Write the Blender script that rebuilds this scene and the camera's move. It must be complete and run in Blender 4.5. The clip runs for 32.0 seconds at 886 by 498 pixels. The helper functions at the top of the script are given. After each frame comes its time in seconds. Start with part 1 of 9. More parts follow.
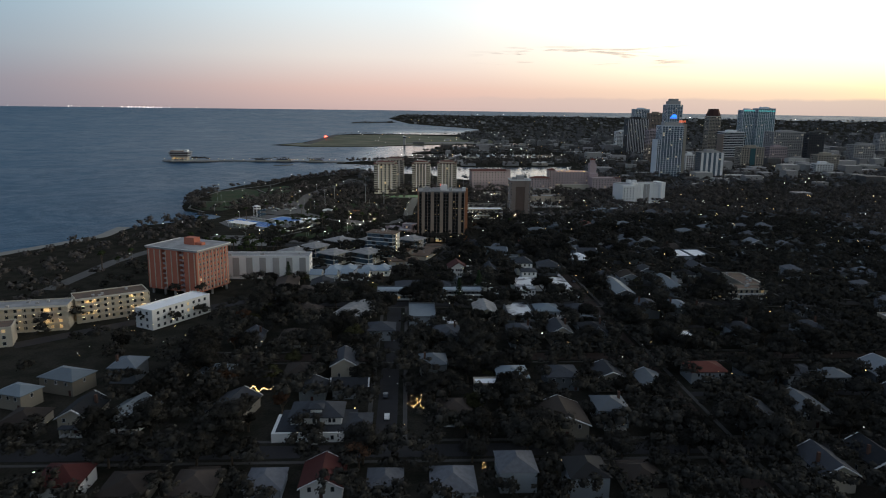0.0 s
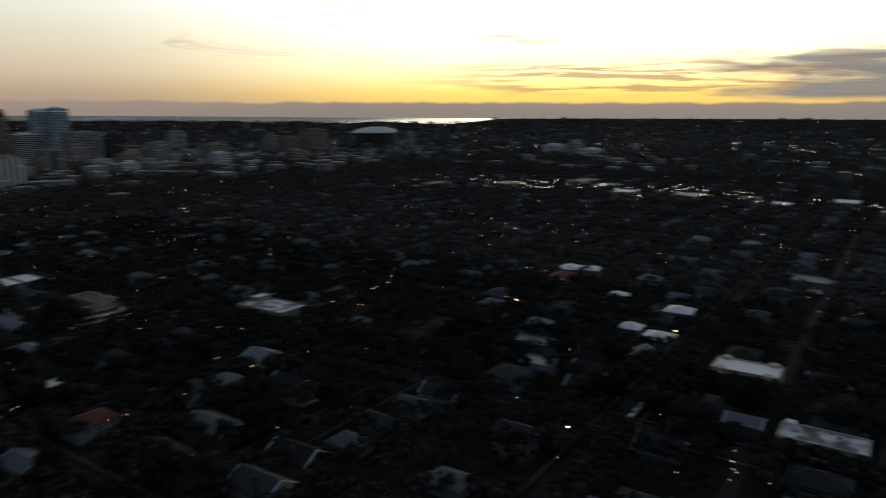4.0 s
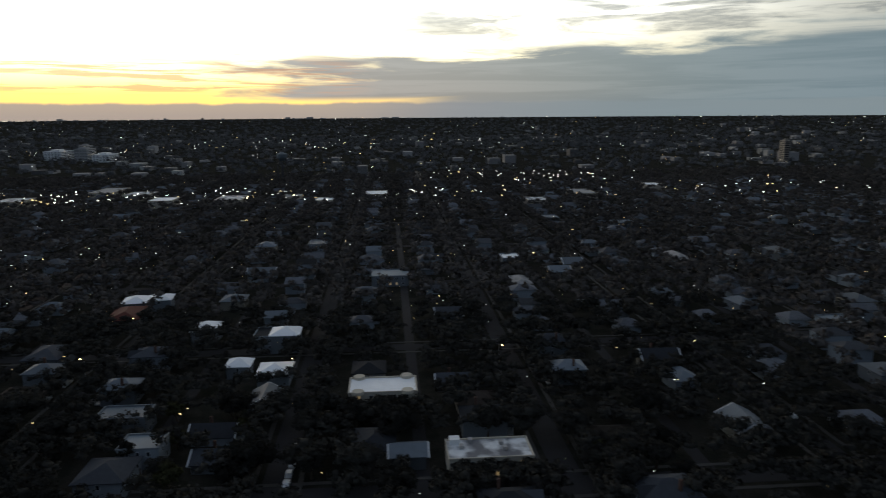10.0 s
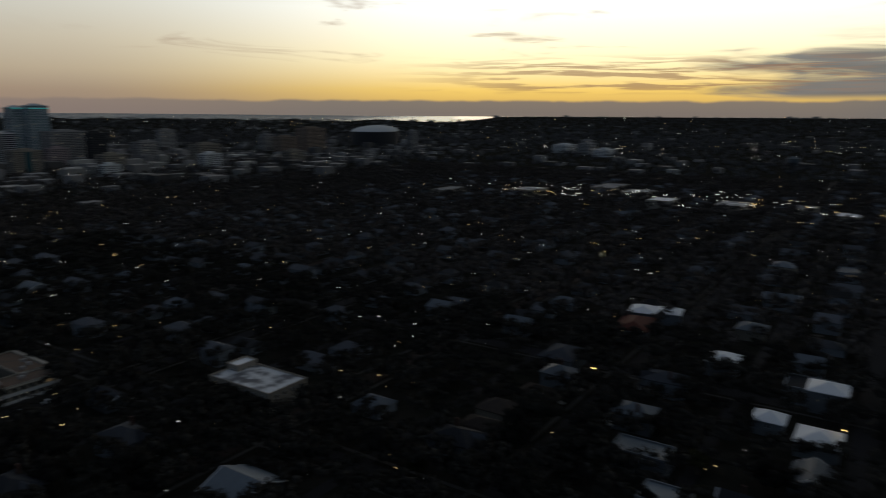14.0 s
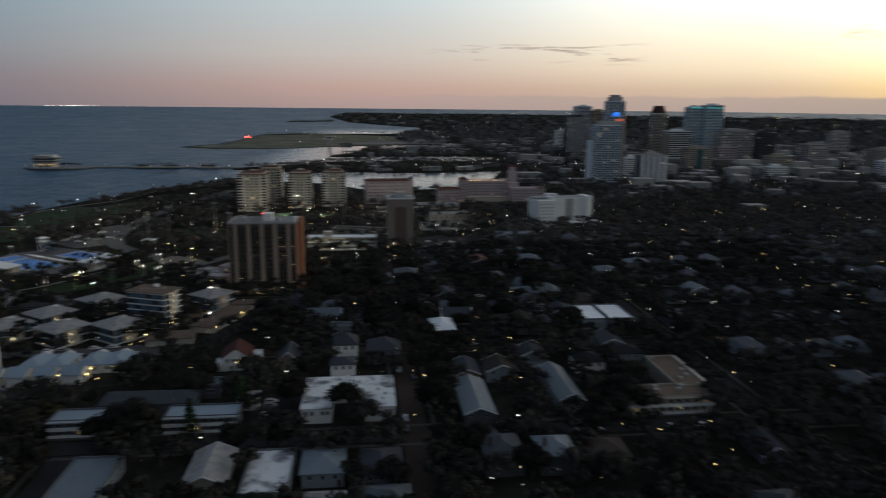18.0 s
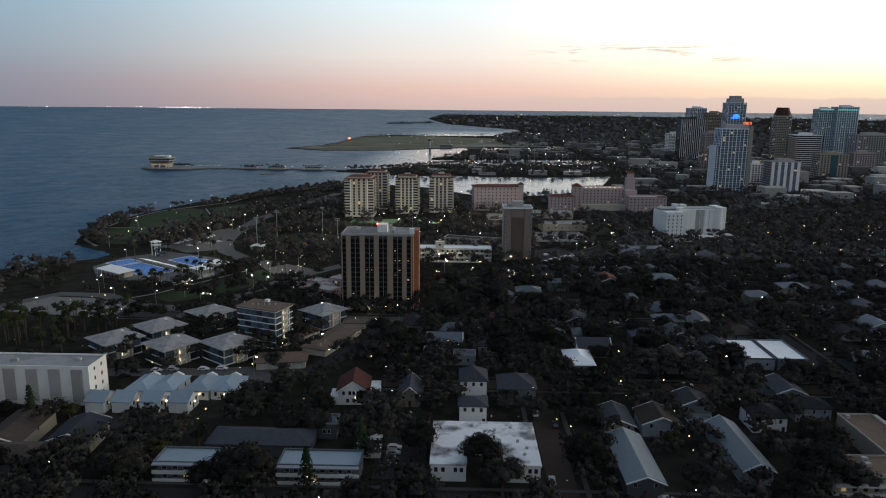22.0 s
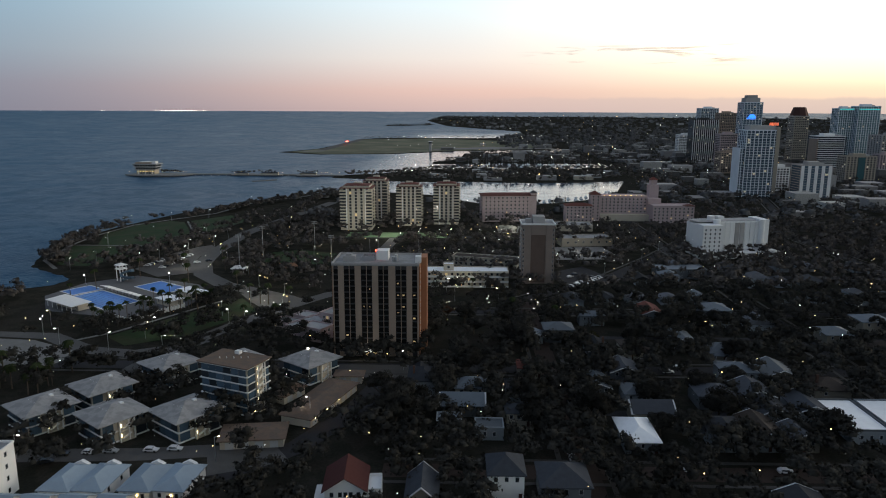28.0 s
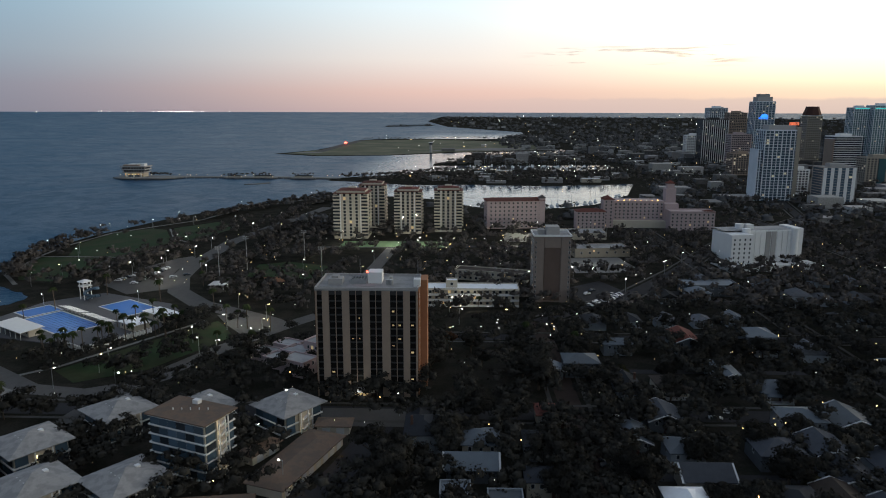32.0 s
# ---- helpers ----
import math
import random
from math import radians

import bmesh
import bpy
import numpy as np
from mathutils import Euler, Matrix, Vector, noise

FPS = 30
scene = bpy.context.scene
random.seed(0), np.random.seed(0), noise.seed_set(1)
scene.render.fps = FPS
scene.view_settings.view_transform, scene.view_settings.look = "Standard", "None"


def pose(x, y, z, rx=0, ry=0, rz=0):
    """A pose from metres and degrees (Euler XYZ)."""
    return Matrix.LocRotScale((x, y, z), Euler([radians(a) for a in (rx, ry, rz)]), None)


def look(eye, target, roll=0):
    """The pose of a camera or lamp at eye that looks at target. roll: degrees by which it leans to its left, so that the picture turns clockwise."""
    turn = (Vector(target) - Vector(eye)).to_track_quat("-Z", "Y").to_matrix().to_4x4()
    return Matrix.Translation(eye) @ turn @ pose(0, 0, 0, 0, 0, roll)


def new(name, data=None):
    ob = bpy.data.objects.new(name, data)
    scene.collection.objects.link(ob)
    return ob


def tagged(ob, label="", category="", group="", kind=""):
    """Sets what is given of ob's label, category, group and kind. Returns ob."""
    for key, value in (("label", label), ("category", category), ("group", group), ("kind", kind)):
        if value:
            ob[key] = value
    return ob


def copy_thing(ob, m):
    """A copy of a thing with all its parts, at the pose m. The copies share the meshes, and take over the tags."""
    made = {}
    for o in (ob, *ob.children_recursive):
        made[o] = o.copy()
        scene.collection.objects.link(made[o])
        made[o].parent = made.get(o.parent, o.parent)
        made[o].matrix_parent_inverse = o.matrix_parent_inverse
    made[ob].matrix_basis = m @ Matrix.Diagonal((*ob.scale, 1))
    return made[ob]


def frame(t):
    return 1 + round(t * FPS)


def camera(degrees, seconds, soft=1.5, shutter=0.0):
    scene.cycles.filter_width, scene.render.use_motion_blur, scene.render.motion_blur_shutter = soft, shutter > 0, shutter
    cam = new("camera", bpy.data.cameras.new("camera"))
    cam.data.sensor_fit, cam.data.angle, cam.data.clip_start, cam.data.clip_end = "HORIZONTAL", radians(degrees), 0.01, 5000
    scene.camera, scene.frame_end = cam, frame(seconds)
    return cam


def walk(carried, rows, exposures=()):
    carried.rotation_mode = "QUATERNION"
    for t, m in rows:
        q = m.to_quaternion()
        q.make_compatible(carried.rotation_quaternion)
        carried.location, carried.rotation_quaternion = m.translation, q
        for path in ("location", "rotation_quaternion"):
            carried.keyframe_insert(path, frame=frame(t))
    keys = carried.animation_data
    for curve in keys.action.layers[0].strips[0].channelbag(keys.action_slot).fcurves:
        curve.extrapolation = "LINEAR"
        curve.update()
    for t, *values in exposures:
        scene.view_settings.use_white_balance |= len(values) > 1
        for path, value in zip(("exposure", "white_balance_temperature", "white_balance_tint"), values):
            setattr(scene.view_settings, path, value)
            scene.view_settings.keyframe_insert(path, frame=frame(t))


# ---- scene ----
cam = camera(64.93, 32.0, 1.0, 0.9)
PATH = [
    (0, look((-58.96, -176.44, 102.85), (-53.96, -78.53, 83.15), 0.68)),
    (0.5, look((-58.70, -170.98, 102.83), (-51.83, -73.18, 83.15), 0.70)),
    (1, look((-58.51, -165.55, 102.78), (-45.41, -68.36, 83.21), 0.65)),
    (1.5, look((-58.24, -160.10, 102.68), (-35.95, -64.57, 83.28), 0.56)),
    (2, look((-57.87, -154.64, 102.55), (-23.57, -62.73, 83.16), 0.48)),
    (2.5, look((-57.34, -149.23, 102.35), (-9.60, -63.49, 83.13), 0.56)),
    (3, look((-56.67, -143.96, 102.11), (5.33, -67.88, 82.97), 0.45)),
    (3.5, look((-55.75, -138.86, 101.82), (17.20, -73.16, 82.81), 0.30)),
    (5.5, look((-48.27, -120.03, 100.57), (48.57, -104.00, 81.49), -0.34)),
    (6, look((-45.22, -116.02, 100.51), (52.92, -114.10, 81.42), -0.41)),
    (6.5, look((-41.85, -112.37, 100.51), (55.85, -121.87, 81.38), -0.48)),
    (7, look((-38.23, -109.24, 100.55), (59.37, -119.73, 81.44), -0.48)),
    (7.5, look((-34.37, -106.77, 100.59), (63.25, -117.09, 81.53), -0.43)),
    (8, look((-30.36, -104.70, 100.61), (67.31, -114.78, 81.63), -0.41)),
    (8.5, look((-26.26, -102.52, 100.62), (71.42, -112.51, 81.68), -0.42)),
    (9, look((-22.11, -99.99, 100.62), (75.56, -109.99, 81.66), -0.43)),
    (9.5, look((-17.88, -97.07, 100.66), (79.79, -107.10, 81.70), -0.41)),
    (10, look((-13.65, -93.74, 100.72), (84.22, -101.45, 81.71), -0.42)),
    (10.5, look((-9.38, -90.29, 100.83), (88.73, -93.65, 81.79), -0.35)),
    (11, look((-5.07, -86.67, 100.96), (92.99, -82.21, 81.88), -0.25)),
    (11.5, look((-0.72, -82.98, 101.09), (96.49, -69.39, 81.95), -0.23)),
    (12, look((3.45, -79.20, 101.21), (99.44, -58.76, 82.05), -0.16)),
    (12.5, look((7.35, -75.25, 101.32), (101.66, -48.09, 82.11), -0.08)),
    (13, look((10.97, -71.05, 101.43), (102.79, -36.44, 82.19), -0.02)),
    (13.5, look((14.33, -66.56, 101.56), (101.82, -22.11, 82.36), 0.09)),
    (14, look((17.32, -61.87, 101.70), (99.20, -7.78, 82.49), 0.25)),
    (14.5, look((19.85, -56.98, 101.88), (95.17, 5.90, 82.58), 0.33)),
    (16.5, look((24.64, -37.16, 102.77), (65.53, 51.95, 83.12), 0.52)),
    (17, look((24.86, -31.99, 102.89), (55.54, 61.11, 83.15), 0.54)),
    (17.5, look((24.71, -26.85, 102.97), (45.24, 68.98, 83.12), 0.56)),
    (18, look((24.11, -21.81, 103.02), (35.00, 75.57, 83.08), 0.55)),
    (18.5, look((22.99, -16.91, 103.06), (24.37, 81.06, 83.04), 0.55)),
    (19, look((21.40, -12.16, 103.09), (18.84, 85.77, 83.01), 0.55)),
    (19.5, look((19.31, -7.58, 103.13), (16.74, 90.34, 83.00), 0.50)),
    (20, look((16.93, -3.10, 103.17), (14.40, 94.83, 83.08), 0.45)),
    (20.5, look((14.55, 1.39, 103.23), (12.09, 99.33, 83.22), 0.44)),
    (21, look((12.40, 6.00, 103.29), (10.02, 103.96, 83.36), 0.48)),
    (21.5, look((10.56, 10.79, 103.37), (8.25, 108.77, 83.49), 0.55)),
    (22, look((8.98, 15.75, 103.43), (6.73, 113.74, 83.59), 0.53)),
    (22.5, look((7.64, 20.89, 103.47), (5.45, 118.88, 83.68), 0.57)),
    (23, look((6.55, 26.14, 103.51), (4.45, 124.14, 83.74), 0.55)),
    (23.5, look((5.68, 31.40, 103.55), (3.55, 129.41, 83.82), 0.51)),
    (24, look((4.89, 36.73, 103.58), (2.75, 134.75, 83.89), 0.51)),
    (24.5, look((4.16, 42.06, 103.59), (2.00, 140.09, 83.94), 0.49)),
    (25, look((3.54, 47.43, 103.59), (1.41, 145.46, 83.96), 0.43)),
    (25.5, look((3.01, 52.84, 103.56), (0.91, 150.88, 83.94), 0.39)),
    (27.5, look((1.64, 75.31, 103.23), (-0.53, 173.35, 83.63), 0.22)),
    (28, look((1.50, 80.93, 103.04), (-0.65, 178.97, 83.44), 0.22)),
    (28.5, look((1.36, 86.61, 102.83), (-0.83, 184.66, 83.27), 0.14)),
    (29, look((1.21, 92.33, 102.60), (-1.05, 190.38, 83.07), 0.12)),
    (29.5, look((1.05, 98.08, 102.34), (-1.19, 196.13, 82.81), 0.12)),
    (30, look((0.93, 103.95, 102.06), (-1.36, 202.01, 82.56), 0.15)),
    (30.5, look((0.89, 109.87, 101.79), (-1.40, 207.91, 82.23), 0.20)),
    (31, look((0.70, 115.67, 101.56), (-1.56, 213.71, 82.03), 0.19)),
    (31.5, look((0.23, 121.25, 101.41), (-2.00, 219.29, 81.85), 0.21)),
    (32, look((-0.53, 126.76, 101.31), (-2.76, 224.82, 81.83), 0.14)),
]
walk(cam, PATH, exposures=[(0, 0.14), (1, 0.08), (2, -0.12), (3, -0.55), (3.5, -0.75), (5.5, -1.45), (6, -1.4), (7, -0.62), (8, -0.34), (9, -0.31), (10, -0.34), (11, -0.58), (12, -0.95), (13, -1.4), (14, -1.45), (14.5, -1.45), (16.5, -1.1), (17, -0.95), (18, -0.48), (19, 0.12), (20, 0.2), (32, 0.2)])
# ---- world, sun, exposure ----
SUN_AZ = 70.0          # clockwise from +y (the bay side is -x, the sunset side +x)


def nodes_of(tree):
    return tree.nodes, tree.links


def math_node(nt, op, a, b=None, clamp=False):
    n = nt.nodes.new("ShaderNodeMath")
    n.operation, n.use_clamp = op, clamp
    for i, v in enumerate((a, b)):
        if v is None:
            continue
        if isinstance(v, (int, float)):
            n.inputs[i].default_value = v
        else:
            nt.links.new(v, n.inputs[i])
    return n.outputs[0]


def ramp_node(nt, fac, stops):
    n = nt.nodes.new("ShaderNodeValToRGB")
    e = n.color_ramp.elements
    while len(e) < len(stops):
        e.new(0.5)
    for k, (p, c) in zip(e, stops):
        k.position, k.color = p, (*c, 1)
    nt.links.new(fac, n.inputs[0])
    return n.outputs[0]


def mix_node(nt, fac, a, b, mode="MIX"):
    n = nt.nodes.new("ShaderNodeMix")
    n.data_type, n.blend_type = "RGBA", mode
    for i, v in ((0, fac), (6, a), (7, b)):
        if isinstance(v, (int, float)):
            n.inputs[i].default_value = v
        elif isinstance(v, tuple):
            n.inputs[i].default_value = (*v, 1)
        else:
            nt.links.new(v, n.inputs[i])
    return n.outputs[2]


def smooth(nt, v, lo, hi):
    n = nt.nodes.new("ShaderNodeMapRange")
    n.interpolation_type = "SMOOTHSTEP"
    n.inputs[1].default_value, n.inputs[2].default_value = lo, hi
    nt.links.new(v, n.inputs[0])
    return n.outputs[0]


def make_world():
    w = bpy.data.worlds.new("dusk_sky")
    scene.world = w
    w.use_nodes = True
    nt = w.node_tree
    nt.nodes.clear()
    tc = nt.nodes.new("ShaderNodeTexCoord")
    sep = nt.nodes.new("ShaderNodeSeparateXYZ")
    nt.links.new(tc.outputs["Generated"], sep.inputs[0])
    X, Y, Z = sep.outputs
    elev = math_node(nt, "MULTIPLY", math_node(nt, "ARCSINE", Z), 57.29578)      # degrees
    az = math_node(nt, "MULTIPLY", math_node(nt, "ARCTAN2", X, Y), 57.29578)     # clockwise from +y
    dist = math_node(nt, "ABSOLUTE", math_node(nt, "SUBTRACT", az, SUN_AZ))
    dist = math_node(nt, "MINIMUM", dist, math_node(nt, "SUBTRACT", 360.0, dist))
    e01 = math_node(nt, "DIVIDE", elev, 60.0, True)
    # the afterglow, peach and rose beside it, the blue east and the dull north
    glow = ramp_node(nt, e01, [(0.0, (1.5, 0.88, 0.26)), (0.03, (2.6, 1.75, 0.42)), (0.066, (3.2, 2.75, 1.6)), (0.133, (3.3, 3.3, 3.0)), (0.25, (1.65, 1.62, 1.45)), (0.5, (0.456, 0.504, 0.552)), (1.0, (0.187, 0.231, 0.318))])
    peach = ramp_node(nt, e01, [(0.0, (0.80, 0.57, 0.44)), (0.025, (0.98, 0.74, 0.52)), (0.05, (1.36, 1.12, 0.78)), (0.085, (1.62, 1.44, 1.10)), (0.133, (1.85, 1.82, 1.60)), (0.25, (1.28, 1.30, 1.22)), (0.5, (0.348, 0.396, 0.456)), (1.0, (0.187, 0.231, 0.318))])
    mid = ramp_node(nt, e01, [(0.0, (0.60, 0.43, 0.40)), (0.025, (0.74, 0.51, 0.44)), (0.066, (0.82, 0.74, 0.68)), (0.133, (0.78, 0.88, 0.91)), (0.25, (0.56, 0.68, 0.77)), (0.5, (0.264, 0.318, 0.390)), (1.0, (0.187, 0.231, 0.318))])
    far = ramp_node(nt, e01, [(0.0, (0.215, 0.215, 0.265)), (0.03, (0.235, 0.245, 0.30)), (0.07, (0.25, 0.32, 0.39)), (0.133, (0.25, 0.385, 0.49)), (0.25, (0.21, 0.35, 0.48)), (0.5, (0.180, 0.252, 0.360)), (1.0, (0.187, 0.231, 0.318))])
    east = ramp_node(nt, e01, [(0.0, (0.10, 0.12, 0.17)), (0.07, (0.13, 0.16, 0.21)), (0.25, (0.145, 0.20, 0.27)), (0.5, (0.156, 0.210, 0.300)), (1.0, (0.187, 0.231, 0.318))])
    north = ramp_node(nt, e01, [(0.0, (0.26, 0.30, 0.31)), (0.06, (0.40, 0.44, 0.46)), (0.10, (0.66, 0.68, 0.62)), (0.133, (0.74, 0.75, 0.68)), (0.25, (0.54, 0.58, 0.58)), (0.5, (0.300, 0.348, 0.402)), (1.0, (0.187, 0.231, 0.318))])
    left = mix_node(nt, smooth(nt, dist, 66.0, 108.0), mid, far)
    left = mix_node(nt, smooth(nt, dist, 108.0, 150.0), left, east)
    south = mix_node(nt, smooth(nt, dist, 10.0, 42.0), glow, mix_node(nt, smooth(nt, dist, 36.0, 72.0), peach, left))
    northside = mix_node(nt, smooth(nt, dist, 22.0, 58.0), glow, mix_node(nt, smooth(nt, dist, 75.0, 130.0), north, east))
    side = smooth(nt, az, SUN_AZ - 4.0, SUN_AZ + 10.0)
    base = mix_node(nt, side, south, northside)

    # drifts of cloud, stretched along the horizon
    def cloud(sx, sz, scale, detail, lo, hi, warp=0.4):
        comb = nt.nodes.new("ShaderNodeCombineXYZ")
        nt.links.new(math_node(nt, "MULTIPLY", az, sx), comb.inputs[0])
        nt.links.new(math_node(nt, "MULTIPLY", elev, sz), comb.inputs[1])
        n = nt.nodes.new("ShaderNodeTexNoise")
        n.inputs["Scale"].default_value, n.inputs["Detail"].default_value, n.inputs["Roughness"].default_value = scale, detail, 0.58
        n.inputs["Distortion"].default_value = warp
        nt.links.new(comb.outputs[0], n.inputs["Vector"])
        return smooth(nt, n.outputs[0], lo, hi)

    def window(v, a, b, c, d):
        return math_node(nt, "MULTIPLY", smooth(nt, v, a, b), math_node(nt, "SUBTRACT", 1.0, smooth(nt, v, c, d)))

    # grey deck over the north-west, its upper edge rising away from the glow, a ragged tail towards it
    ragged = math_node(nt, "MULTIPLY", math_node(nt, "SUBTRACT", cloud(0.11, 0.9, 1.0, 12.0, 0.2, 0.8, 0.5), 0.5), 2.0)
    edge = math_node(nt, "SUBTRACT", elev, math_node(nt, "ADD", ragged, math_node(nt, "MULTIPLY", math_node(nt, "SUBTRACT", az, 84.0), 0.034)))
    low = math_node(nt, "MAXIMUM", smooth(nt, elev, 0.8, 1.5), smooth(nt, az, 84.0, 97.0))
    deck = math_node(nt, "MULTIPLY", low, math_node(nt, "SUBTRACT", 1.0, smooth(nt, edge, 3.5, 5.2)))
    deck = math_node(nt, "MULTIPLY", deck, smooth(nt, math_node(nt, "ADD", az, math_node(nt, "MULTIPLY", ragged, 6.5)), 77.0, 86.0))
    tone = mix_node(nt, smooth(nt, az, 80.0, 118.0), (0.46, 0.475, 0.50), (0.27, 0.355, 0.40))
    shade = mix_node(nt, smooth(nt, az, 80.0, 118.0), (0.36, 0.38, 0.41), (0.215, 0.30, 0.345))
    base = mix_node(nt, math_node(nt, "MULTIPLY", deck, 0.95), base, mix_node(nt, cloud(0.07, 1.2, 1.0, 11.0, 0.40, 0.62, 0.5), shade, tone))
    # mottled streaks above the deck, with cream gaps between
    upper = math_node(nt, "MULTIPLY", cloud(0.10, 0.75, 1.0, 13.0, 0.40, 0.60, 0.9), smooth(nt, edge, 4.6, 5.6))
    upper = math_node(nt, "MULTIPLY", upper, smooth(nt, math_node(nt, "ADD", az, math_node(nt, "MULTIPLY", ragged, 5.0)), 84.0, 96.0))
    base = mix_node(nt, math_node(nt, "MULTIPLY", upper, 0.80), base, mix_node(nt, cloud(0.9, 6.0, 1.0, 8.0, 0.40, 0.64, 0.2), (0.33, 0.36, 0.36), (0.60, 0.61, 0.55)))
    # thin dark streaks under the bright gap beside the glow
    tail = math_node(nt, "MULTIPLY", cloud(0.13, 2.6, 1.0, 9.0, 0.47, 0.57, 0.5), window(elev, 1.3, 2.0, 3.6, 4.6))
    tail = math_node(nt, "MULTIPLY", tail, window(az, 50.0, 66.0, 84.0, 90.0))
    base = mix_node(nt, math_node(nt, "MULTIPLY", tail, 0.72), base, (0.80, 0.47, 0.30))
    # rosy wisps beside the glow
    wisp = math_node(nt, "MULTIPLY", cloud(0.075, 0.50, 1.0, 8.0, 0.55, 0.68, 0.9), window(elev, 3.0, 5.0, 10.5, 13.0))
    wisp = math_node(nt, "MULTIPLY", wisp, window(az, 24.0, 38.0, 70.0, 78.0))
    base = mix_node(nt, math_node(nt, "MULTIPLY", wisp, 0.6), base, (1.02, 0.72, 0.52))
    # a few thin dark bars low over the town
    bars = math_node(nt, "MULTIPLY", cloud(0.13, 1.9, 1.0, 5.0, 0.53, 0.60, 0.3), window(elev, 3.2, 3.7, 4.4, 5.4))
    bars = math_node(nt, "MULTIPLY", bars, window(az, 4.0, 10.0, 19.0, 23.0))
    base = mix_node(nt, math_node(nt, "MULTIPLY", bars, 0.68), base, (0.42, 0.34, 0.31))
    # grey-mauve bank of haze on the horizon
    bank_top = math_node(nt, "ADD", 0.82, math_node(nt, "MULTIPLY", cloud(0.25, 0.0, 1.0, 4.0, 0.2, 0.8), 0.25))
    bank = math_node(nt, "SUBTRACT", 1.0, smooth(nt, math_node(nt, "SUBTRACT", elev, bank_top), -0.16, 0.12))
    bank = math_node(nt, "MULTIPLY", bank, math_node(nt, "ADD", math_node(nt, "MULTIPLY", smooth(nt, az, -8.0, 16.0), 0.5), math_node(nt, "MULTIPLY", smooth(nt, az, 22.0, 50.0), 0.38)))
    base = mix_node(nt, bank, base, mix_node(nt, smooth(nt, az, 16.0, 55.0), (0.56, 0.46, 0.44), mix_node(nt, smooth(nt, az, 80.0, 112.0), (0.42, 0.405, 0.415), (0.29, 0.355, 0.385))))
    bg = nt.nodes.new("ShaderNodeBackground")
    nt.links.new(base, bg.inputs[0])
    bg.inputs[1].default_value = 1.0
    sky = nt.nodes.new("ShaderNodeTexSky")
    sky.sky_type, sky.sun_disc = "NISHITA", False
    sky.sun_elevation, sky.sun_rotation = radians(-1.5), radians(SUN_AZ)
    bg2 = nt.nodes.new("ShaderNodeBackground")
    nt.links.new(sky.outputs[0], bg2.inputs[0])
    bg2.inputs[1].default_value = 0.02
    add = nt.nodes.new("ShaderNodeAddShader")
    nt.links.new(bg.outputs[0], add.inputs[0])
    nt.links.new(bg2.outputs[0], add.inputs[1])
    out = nt.nodes.new("ShaderNodeOutputWorld")
    nt.links.new(add.outputs[0], out.inputs[0])


make_world()
sun = new("sun", bpy.data.lights.new("sun", "SUN"))
sun.data.energy, sun.data.angle, sun.data.color = 0.32, radians(25), (1.0, 0.70, 0.46)
sun.matrix_world = look((0, 0, 0), (-math.sin(radians(SUN_AZ)), -math.cos(radians(SUN_AZ)), -math.tan(radians(6))))


# ---- materials ----
def material(name, color, rough=0.8, vary=0.25, scale=0.5, bump=0.0, metal=0.0, spread=0.0, second=None, emit=None, strength=0.0, fine=6.0):
    """Base colour broken up at two scales in object space; spread varies whole objects by their own random number."""
    m = bpy.data.materials.new(name)
    m.use_nodes = True
    nt = m.node_tree
    p = nt.nodes["Principled BSDF"]
    p.inputs["Roughness"].default_value, p.inputs["Metallic"].default_value = rough, metal
    p.inputs["Specular IOR Level"].default_value = 0.15 if rough > 0.7 else 0.5
    tc = nt.nodes.new("ShaderNodeTexCoord")
    geo = nt.nodes.new("ShaderNodeNewGeometry")
    n1, n2 = nt.nodes.new("ShaderNodeTexNoise"), nt.nodes.new("ShaderNodeTexNoise")
    n1.inputs["Scale"].default_value, n1.inputs["Detail"].default_value = scale, 4.0
    n2.inputs["Scale"].default_value, n2.inputs["Detail"].default_value = scale * fine, 3.0
    for n in (n1, n2):
        nt.links.new(geo.outputs["Position"], n.inputs["Vector"])
    v = math_node(nt, "ADD", math_node(nt, "MULTIPLY", n1.outputs[0], 1.2), math_node(nt, "MULTIPLY", n2.outputs[0], 0.8))
    v = math_node(nt, "ADD", 1.0 - vary, math_node(nt, "MULTIPLY", v, vary))
    if spread:
        oi = nt.nodes.new("ShaderNodeObjectInfo")
        v = math_node(nt, "MULTIPLY", v, math_node(nt, "ADD", 1.0 - spread, math_node(nt, "MULTIPLY", oi.outputs["Random"], 2 * spread)))
    base = color
    if second:
        base = mix_node(nt, smooth(nt, n1.outputs[0], 0.42, 0.62), color, second)
    col = mix_node(nt, 1.0, base, v, "MULTIPLY")
    nt.links.new(col, p.inputs["Base Color"])
    if bump:
        b = nt.nodes.new("ShaderNodeBump")
        b.inputs["Strength"].default_value, b.inputs["Distance"].default_value = bump, 0.05
        nt.links.new(n2.outputs[0], b.inputs["Height"])
        nt.links.new(b.outputs[0], p.inputs["Normal"])
    if emit:
        p.inputs["Emission Color"].default_value = (*emit, 1)
        p.inputs["Emission Strength"].default_value = strength
    return m


